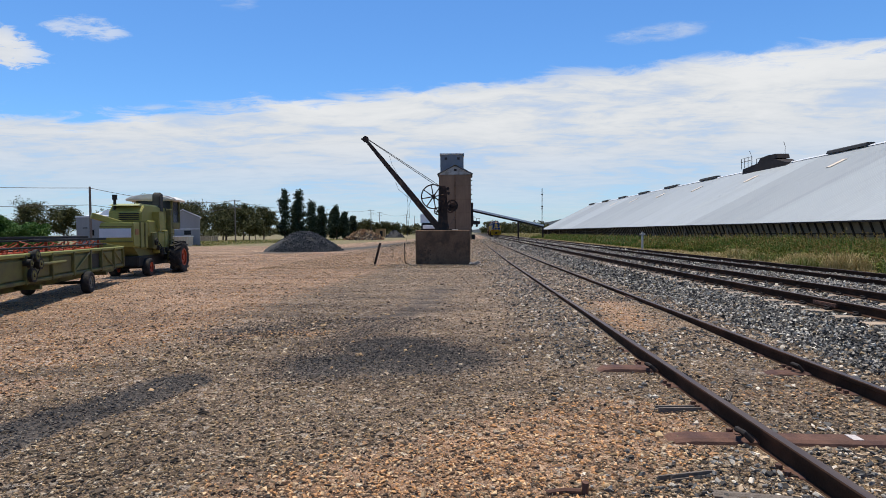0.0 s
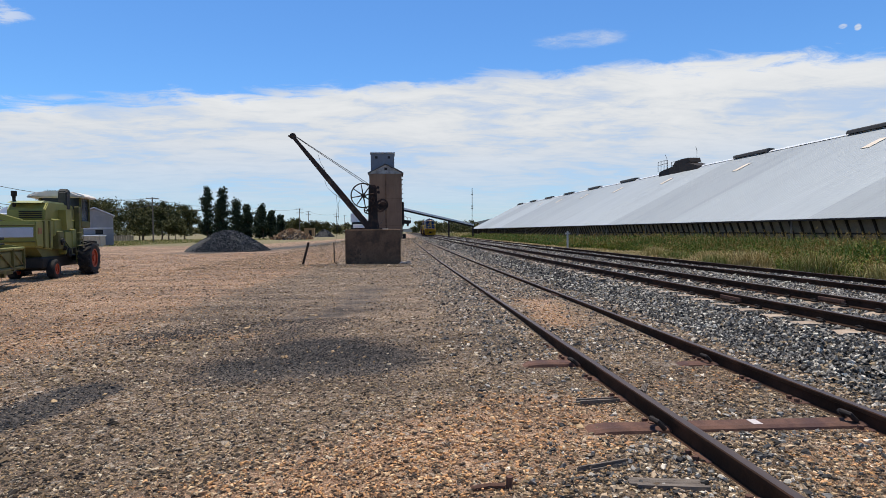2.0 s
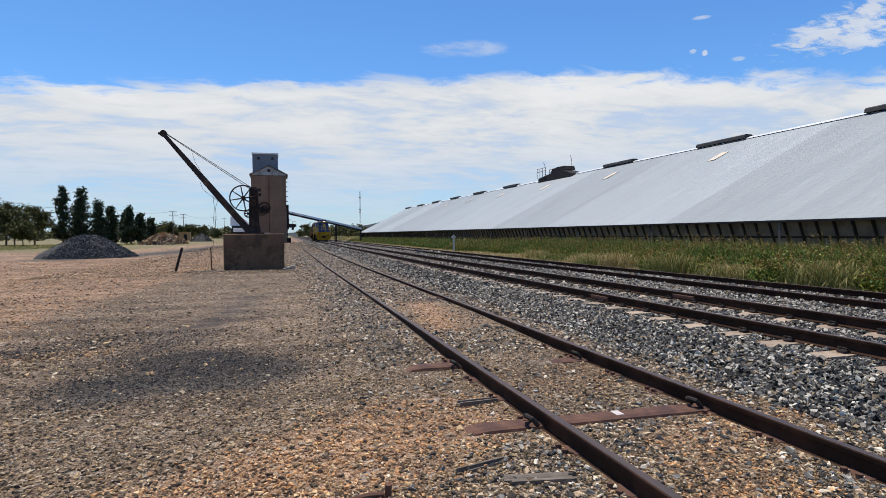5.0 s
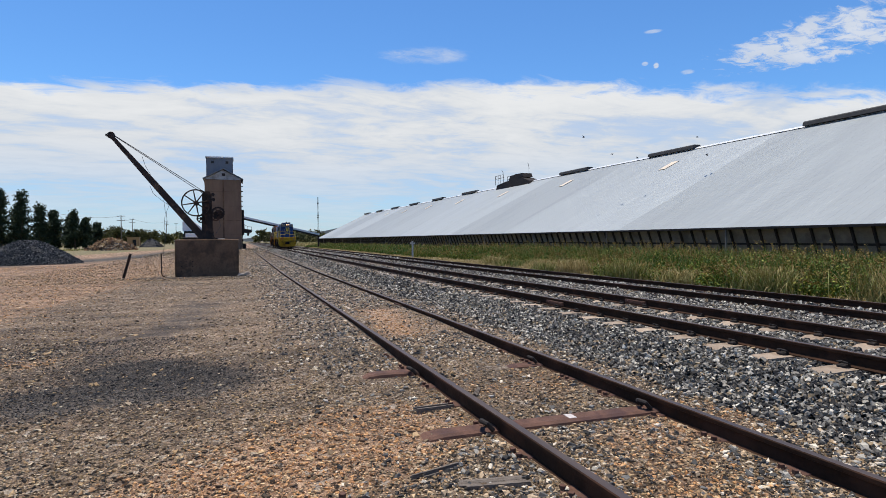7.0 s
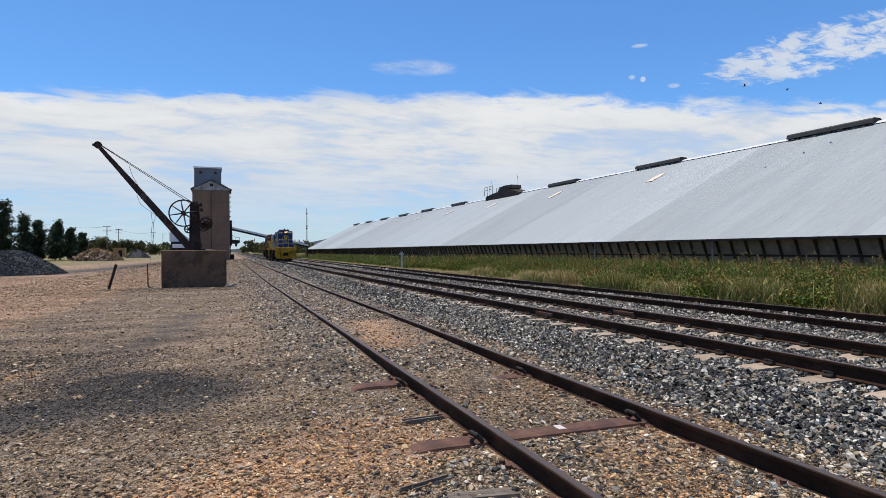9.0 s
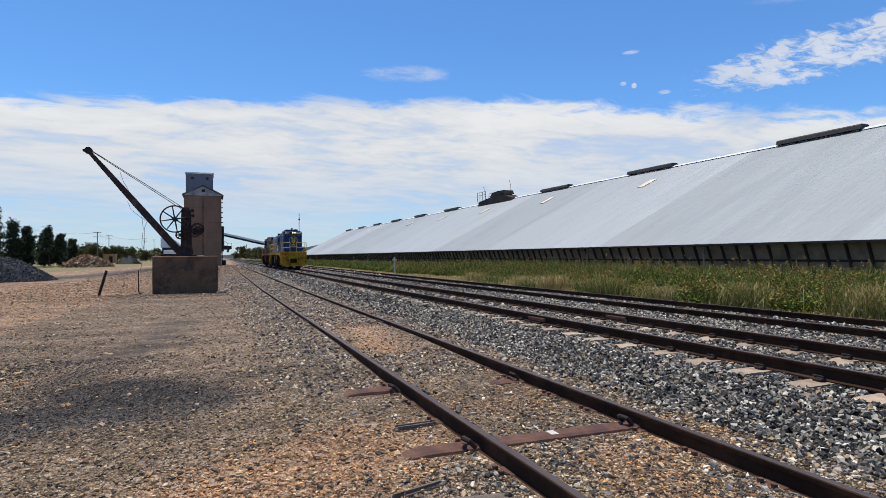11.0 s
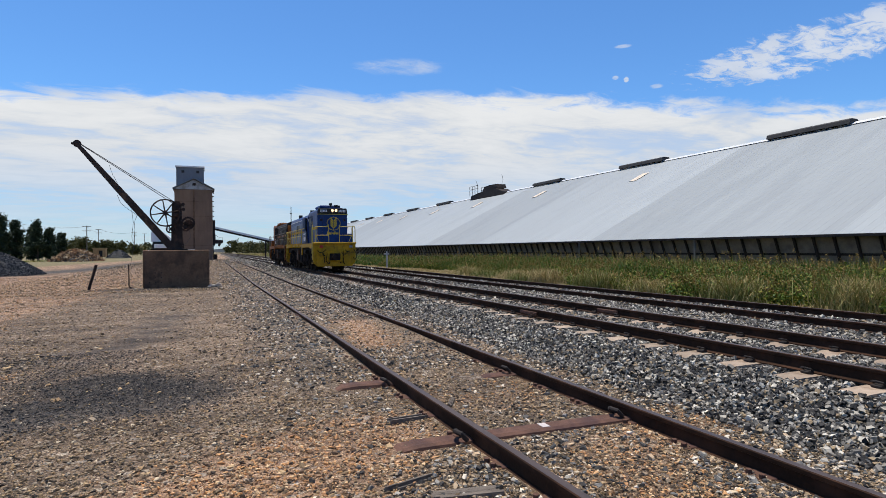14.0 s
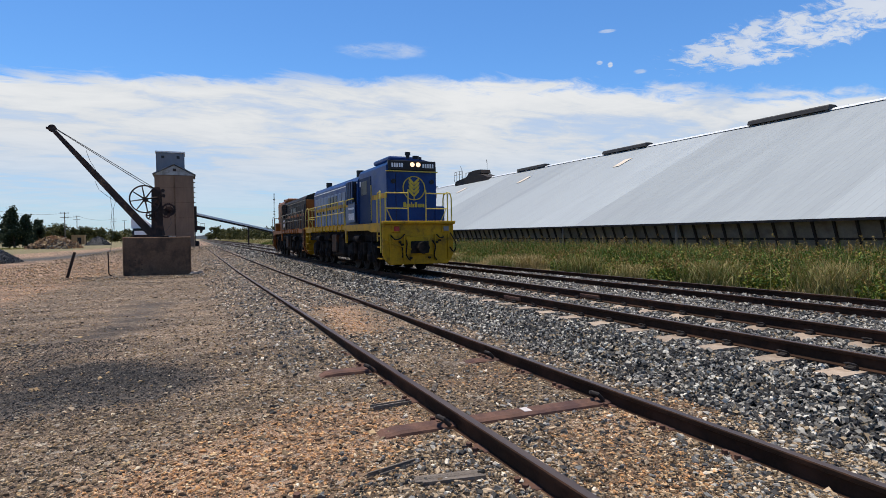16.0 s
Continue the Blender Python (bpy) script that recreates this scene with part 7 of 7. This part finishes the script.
for i, (x, y, h, w, kind) in enumerate((
        (-41.3, 130, 11.9, 1.9, "pine"), (-38.0, 130, 11.7, 2.0, "pine"), (-35.3, 131, 8.9, 2.0, "pine"), (-33.4, 133, 8.0, 1.7, "pine"), (-39.5, 133, 8.5, 2.2, "pine"),
        (-29.2, 130, 7.7, 1.7, "pine"), (-27.2, 131, 6.4, 1.5, "pine"), (-25.9, 133, 5.4, 1.3, "pine"), (-30.5, 132, 6.6, 1.4, "pine"),
        (-66.5, 122, 8.6, 4.2, "gum"), (-61.0, 125, 9.0, 3.8, "gum"), (-56.0, 118, 7.4, 3.0, "gum"), (-52.5, 124, 6.6, 2.8, "gum"), (-49.5, 126, 8.6, 2.4, "gum"), (-46.6, 122, 6.8, 2.6, "gum"),
        (-43.8, 118, 4.6, 2.0, "gum"), (-58.5, 112, 5.2, 2.4, "gum"), (-64, 112, 5.8, 3.0, "gum"), (-48.5, 114, 4.6, 2.2, "gum"), (-53.8, 108, 5.0, 2.2, "gum"),
        (-55.0, 62, 3.6, 2.6, "bush"), (-51.3, 61, 3.7, 2.3, "bush"), (-48.6, 63, 3.2, 1.9, "bush"), (-58.6, 60, 3.8, 2.6, "bush"), (-52.5, 57, 2.8, 2.2, "bush"), (-48.0, 60, 2.6, 1.8, "bush"), (-57, 55, 3.0, 2.6, "bush"),
        (-45.2, 127, 7.6, 2.3, "gum"), (-54.6, 127, 8.4, 2.8, "gum"), (-68.0, 86, 6.6, 2.8, "gum"), (-63.5, 88, 6.0, 2.4, "gum"), (-53.0, 86, 5.6, 2.2, "gum"), (-50.2, 90, 7.4, 2.6, "gum"), (-47.0, 92, 7.0, 2.4, "gum"),
        (-38.1, 225, 6.9, 2.3, "gum"), (-35.6, 228, 5.4, 1.8, "gum"), (-31.4, 230, 5.9, 2.1, "gum"), (-27.8, 232, 5.6, 2.1, "gum"), (-23.5, 240, 3.8, 1.8, "gum"))):
    make_tree(x, y, h, w, kind, 100 + i, {"pine": "dark green narrow pine tree at the yard edge", "gum": "spreading olive green gum tree beyond the yard", "bush": "dense leafy green bush beside the yard"}[kind])


def make_far_woods():
    rs = np.random.RandomState(3)
    clumps, spread = [], []
    for k in range(420):
        side = rs.uniform(0, 1)
        if side < 0.6:
            x, y, h = rs.uniform(6, 140), rs.uniform(330, 520), rs.uniform(3, 8)
            if abs(x - MAIN_X - bend(y)) < 9:
                continue
        else:
            x, y, h = rs.uniform(-190, -10), rs.uniform(260, 480), rs.uniform(3, 8)
        for j in range(4):
            clumps.append((x + rs.normal(0, 2), y + rs.normal(0, 2), h * rs.uniform(0.3, 0.95)))
            spread.append(rs.uniform(0.8, 1.6))
    for x, y, h in ((15.5, 430, 5), (18, 425, 8.5), (20.5, 430, 9.5), (23, 435, 7), (26, 440, 6), (29, 430, 7.5), (33, 430, 5.5), (37, 440, 5)):
        for j in range(14):
            clumps.append((x + rs.normal(0, 1.2), y + rs.normal(0, 1.5), h * rs.uniform(0.15, 1.0)))
            spread.append(rs.uniform(0.7, 1.3))
    v, f = leaves(rs, np.array(clumps), 26, 0.75, np.array(spread))
    tagged(new("far_woods", numpy_mesh("far_woods", v, f, GUM)), "distant belt of dark scrub trees", "woods", kind="stuff")
    bm = bm_new()
    rows = []
    xs = np.linspace(-700, 1100, 90)
    for yy, k in ((900, 0), (1050, 0.75), (1250, 1.0), (1500, 0)):
        row = []
        for x in xs:
            hgt = 28 * math.exp(-((x - 255) / 105) ** 2) + 7 * math.exp(-((x - 90) / 70) ** 2) + 20 * math.exp(-((x + 240) / 60) ** 2) + 4
            row.append(bm.verts.new((x, yy, -1 + k * hgt * (1 + 0.12 * noise.noise(Vector((x / 40, yy / 90, 0)))))))
        rows.append(row)
    for a, b in zip(rows, rows[1:]):
        for i in range(len(xs) - 1):
            bm.faces.new((a[i], a[i + 1], b[i + 1], b[i]))
    hill = material("hazy_wooded_hill", (0.030, 0.036, 0.038), 0.95, 0, 0.3, 0.03, 0.0)
    tagged(part("distant_hill", bm, hill, smooth=True), "low distant wooded hills on the horizon", "hill", kind="structure")


make_far_woods()

# ---- weeds between the loop track and the shed ----
def blade_material():
    m = bpy.data.materials.new("tall_weeds")
    m.use_nodes = True
    n = Nodes(m.node_tree)
    at = n.add("SeparateColor", ins={0: n.add("Attribute", attribute_name="tint").outputs["Color"]})
    up, dry, rnd = at.outputs
    green = n.mix(rnd, rgb(0.030, 0.080, 0.010), rgb(0.110, 0.175, 0.022))
    tip = n.mix(rnd, rgb(0.21, 0.15, 0.038), rgb(0.28, 0.19, 0.06))
    col = n.mix(n.ramp(up, 0.70, 0.98), green, tip)
    straw = n.mix(rnd, rgb(0.28, 0.20, 0.075), rgb(0.46, 0.35, 0.165))
    col = n.mix(dry, col, straw)
    bs = n.add("BsdfPrincipled", ins={"Base Color": col, "Roughness": 0.65, "Specular IOR Level": 0.25})
    tr = n.add("BsdfTranslucent", ins={"Color": col})
    mix = n.add("MixShader", ins={0: 0.16, 1: bs.outputs[0], 2: tr.outputs[0]})
    n.tree.links.new(mix.outputs[0], n.add("OutputMaterial").inputs[0])
    return m


BLADE = blade_material()


def blades(name, xy, tall, wide, dry, lean, seed, label, heads=0.0):
    """Bent grass blades and stems in three pieces each."""
    rs = np.random.RandomState(seed)
    n = len(xy)
    base = np.stack([xy[:, 0], xy[:, 1], ground_z(xy[:, 0], xy[:, 1]) - 0.02], 1)
    a = rs.uniform(0, 2 * np.pi, n)
    out = np.stack([np.cos(a), np.sin(a), np.zeros(n)], 1)
    side = np.stack([-np.sin(a), np.cos(a), np.zeros(n)], 1)
    bendy = lean * rs.uniform(0.2, 1.3, n)
    pts, ups = [], []
    head = rs.uniform(0, 1, n) < heads
    for f, w in ((0.0, 0.8), (0.45, 1.0), (0.78, 0.75), (1.0, 0.12)):
        c = base + out * (bendy * tall * f * f)[:, None]
        c[:, 2] += tall * f * (1 - 0.25 * bendy * f)
        ww = wide * w * np.where(head & (f > 0.7), 2.4, 1.0)
        pts += [c - side * ww[:, None] / 2, c + side * ww[:, None] / 2]
        ups += [np.full(n, f)] * 2
    v = np.stack(pts, 1).reshape(-1, 3)
    up = np.stack(ups, 1)
    up = np.where(head[:, None], up * 1.05, up * 0.87)
    q = np.array([(0, 1, 3, 2), (2, 3, 5, 4), (4, 5, 7, 6)])
    f = (q[None] + 8 * np.arange(n)[:, None, None]).reshape(-1, 4)
    me = numpy_mesh(name, v, f, BLADE)
    col = np.zeros((n, 8, 4), np.float32)
    col[:, :, 0], col[:, :, 1], col[:, :, 2], col[:, :, 3] = up, dry[:, None], rs.uniform(0, 1, n)[:, None], 1
    at = me.color_attributes.new("tint", "FLOAT_COLOR", "POINT")
    at.data.foreach_set("color", col.ravel())
    tagged(new(name, me), label, "weeds", kind="stuff")


WEED_LEAF = leaf_material("weed_leaf", [(0.050, 0.090, 0.012), (0.10, 0.155, 0.016), (0.16, 0.20, 0.022), (0.25, 0.24, 0.03), (0.06, 0.105, 0.015), (0.20, 0.17, 0.035)])
SEED_HEAD = leaf_material("seed_head", [(0.22, 0.13, 0.035), (0.27, 0.165, 0.045), (0.18, 0.12, 0.03), (0.24, 0.17, 0.04)])


def weed_front(y):
    """Where the tall stand begins: close to the loop track near the yard, set back behind a straw strip farther on."""
    set_back = np.interp(y, [0, 18, 23, 39, 46, 130], [13.45, 13.7, 16.2, 16.6, 14.6, 14.4])
    return set_back + bend_all(y) + 0.40 * np.sin(y * 0.9) + 0.28 * np.sin(y * 2.3 + 1)


def weed_height(x, y):
    """Uneven clumps, lower at the front edge."""
    depth = np.clip((x - weed_front(y)) / 2.2, 0, 1)
    broad = 0.5 + 0.5 * np.sin(x * 0.9 + 0.4 * y) * np.sin(0.37 * y + 1.0)
    clump = 0.5 + 0.5 * np.sin(2.1 * x + 1.3 * y) * np.sin(1.7 * y - 0.8 * x + 0.5)
    return (0.42 + 0.72 * depth ** 0.7) * (0.78 + 0.26 * broad) * (0.74 + 0.42 * clump), depth, broad


def make_weeds():
    rs = np.random.RandomState(7)
    # tall green stand; its front edge wanders
    for k, (n, y0, y1, p, wide) in enumerate(((75000, 4, 42, 1.3, 0.015), (26000, 40, 130, 1.4, 0.07))):
        y = y0 + (y1 - y0) * rs.uniform(0, 1, n) ** p
        front = weed_front(y)
        x = front + (23.6 - front) * rs.uniform(0, 1, n) ** 1.7
        tall, depth, patch = weed_height(x, y)
        tall *= rs.uniform(0.6, 1.15, n) * np.where(y > 46, 0.9, 1.0)
        dry = np.clip(rs.uniform(-2.2, 0.5, n), 0, 1) * 0.8
        blades("tall_weeds", np.stack([x, y], 1), tall, np.full(n, wide), dry, np.full(n, 0.34), 60 + k, "tall green weeds with brown seed heads along the shed", 0.13)
    # broad leaves and brown seed heads among the stems
    n = 6800
    y = 4.5 + 46 * rs.uniform(0, 1, n) ** 1.3
    x = weed_front(y) - 0.05 + 6.0 * rs.uniform(0, 1, n) ** 2.5
    top, depth, patch = weed_height(x, y)
    c = np.stack([x, y, ground_z(x, y) + top * rs.uniform(0.18, 0.85, n)], 1)
    v, f = leaves(rs, c, 26, 0.042, np.full(n, 0.17))
    tagged(new("weed_leaves", numpy_mesh("weed_leaves", v, f, WEED_LEAF)), "broad green weed leaves along the shed", "weeds", kind="stuff")
    lift = rs.uniform(0.9, 1.22, n)
    c = np.stack([x, y, ground_z(x, y) + top * lift], 1)
    for d in (-0.05, 0.0, 0.05):
        v, f = leaves(rs, c[::2] + np.array((0, d * 0.3, d)), 5, 0.026, np.full(len(c[::2]), 0.022))
        tagged(new("seed_heads", numpy_mesh("seed_heads", v, f, SEED_HEAD)), "brown seed heads over the weeds", "weeds", kind="stuff")
    # low straw-coloured grass in the strip in front of the stand
    n = 34000
    y = 3 + 110 * rs.uniform(0, 1, n) ** 1.5
    edge = 12.75 + bend_all(y)
    wide = np.maximum(0.35, weed_front(y) - edge + 0.35)
    x = edge + rs.uniform(0, 1, n) ** 0.8 * wide
    keep = rs.uniform(0, 1, n) < np.interp(y, [3, 20, 23, 60], [0.45, 0.5, 1.0, 1.0]) * (0.55 + 0.45 * np.sin(1.3 * y + 0.7 * x))
    x, y = x[keep], y[keep]
    n = len(x)
    blades("dry_grass", np.stack([x, y], 1), rs.uniform(0.06, 0.24, n), np.full(n, 0.013) + 0.0006 * y, np.clip(rs.uniform(0.6, 1.5, n), 0, 1), np.full(n, 0.8), 71, "low pale straw-coloured dry grass beside the track")
    # scattered bushy clumps of dry and yellow weed
    for i, (x, y, t, d) in enumerate(((13.5, 17.2, 0.8, 0.35), (13.6, 20.6, 0.75, 0.85), (13.3, 11.0, 0.85, 0.40), (14.4, 24.5, 0.6, 0.9), (13.6, 8.0, 0.95, 0.5),
                                      (13.3, 14.0, 0.6, 0.6), (14.8, 31.0, 0.6, 0.6), (13.4, 22.2, 0.55, 0.3), (14.2, 27.6, 0.5, 0.2))):
        n = 1100
        xy = np.stack([x + rs.normal(0, 0.33, n), y + rs.normal(0, 0.42, n)], 1)
        blades("weed_clump", xy, t * rs.uniform(0.35, 1.1, n), np.full(n, 0.012), np.clip(d + rs.normal(0, 0.2, n), 0, 1), np.full(n, 0.6), 80 + i, "bushy yellow-brown weed clump beside the track", 0.3)
    # grass verge beyond the yard, and by the far line
    n = 11000
    y = rs.uniform(70, 130, n)
    x = -24 - 0.14 * (130 - y) - rs.uniform(0, 30, n)
    blades("verge_grass", np.stack([x, y], 1), rs.uniform(0.08, 0.28, n), np.full(n, 0.10), np.clip(rs.uniform(-0.2, 1.0, n), 0, 1), np.full(n, 0.7), 91, "patchy green and straw verge grass beyond the yard")
    n = 8000
    y = rs.uniform(120, 330, n)
    x = MAIN_X + 8 + bend(200) + rs.uniform(0, 1, n) ** 1.4 * 60
    blades("far_grass", np.stack([x, y], 1), rs.uniform(0.2, 0.6, n), np.full(n, 0.25), np.clip(rs.uniform(0.1, 1.2, n), 0, 1), np.full(n, 0.6), 92, "pale dry grass beside the distant line")


make_weeds()


# ---- a few birds over the shed ----
def make_bird(x, y, z, yaw, flap):
    t = thing("bird", pose(x, y, z, 0, 0, yaw), "small dark bird flying over the shed", "bird", "flock of birds")
    mat = BLACK_BOX
    bm = bm_new()
    prism(bm, [(-0.10, 0.0), (-0.03, 0.028), (0.06, 0.02), (0.11, 0.0), (0.05, -0.022), (-0.04, -0.02)], -0.022, 0.022, "x")
    part("body", bm, mat, t)
    for s in (-1, 1):
        bm = bm_new()
        vs = [bm.verts.new(p) for p in ((s * 0.01, 0.05, 0.01), (s * 0.13, 0.045, flap * 0.08), (s * 0.24, -0.02, flap * 0.10), (s * 0.12, -0.035, flap * 0.07), (s * 0.01, -0.04, 0.005))]
        bm.faces.new(vs)
        r = bmesh.ops.extrude_face_region(bm, geom=bm.faces[:])
        bmesh.ops.translate(bm, verts=[v for v in r["geom"] if isinstance(v, bmesh.types.BMVert)], vec=(0, 0, 0.012))
        part("wing", bm, mat, t)
    return t


BIRDS = [make_bird(0, 0, 0, -60, 1.0), make_bird(0, 0, 0, -50, -0.6), make_bird(0, 0, 0, -70, 0.7), make_bird(0, 0, 0, -55, 0.2), make_bird(0, 0, 0, -65, -1.0)]
BIRD_AT = [(29.5, 32.8, 11.0), (31.2, 31.4, 10.0), (32.5, 30.3, 9.1), (34.9, 27.2, 10.2), (35.3, 26.9, 9.4)]


# ---- the train rolls towards the yard at an even speed; its wheels turn ----
TRAIN_SPEED, TRAIN_END = 7.55, 16.4


def motions():
    rear_len = LOCO_LEN * 2 + 0.75
    for loco, wheels, ahead, flip in ((loco_lead, wheels_lead, 0.0, False), (loco_rear, wheels_rear, rear_len, True)):
        rows = []
        for k in range(33):
            t = k * 0.5
            y = TRAIN_END + TRAIN_SPEED * (16 - t) + ahead
            yaw = -math.degrees(math.atan(0.010)) if y > 25 else 0
            rows.append((t, pose(MAIN_X + bend(y), y, MAIN_Z, 0, 0, yaw + (180 if flip else 0))))
        walk(loco, rows)
        sign = -1 if flip else 1
        for wheel, y in wheels:
            turn = []
            for k in range(241):
                t = k / 15.0
                turn.append((t, pose(0, y, WHEEL_R, sign * math.degrees(TRAIN_SPEED * t / WHEEL_R) % 360, 0, 0)))
            walk(wheel, turn)
    # the flock drifts over the shed roof and away
    for i, (bird, (x, y, z)) in enumerate(zip(BIRDS, BIRD_AT)):
        rows = [(0, pose(x + 70, y + 110, 5, 0, 0, 150)), (4, pose(x + 40, y + 70, 6, 0, 0, 150)), (6, pose(x + 6, y + 20, 7.5, 0, 0, 170))]
        for t in (7, 8, 9, 10, 12, 14, 16):
            d = t - 8.0
            rows.append((t, pose(x + 3.6 * d, y - 4.8 * d + 0.4 * math.sin(t + i), z + 1.7 * d + 0.3 * math.sin(1.3 * t + 2 * i), 0, 0, 217)))
        walk(bird, rows)


motions()
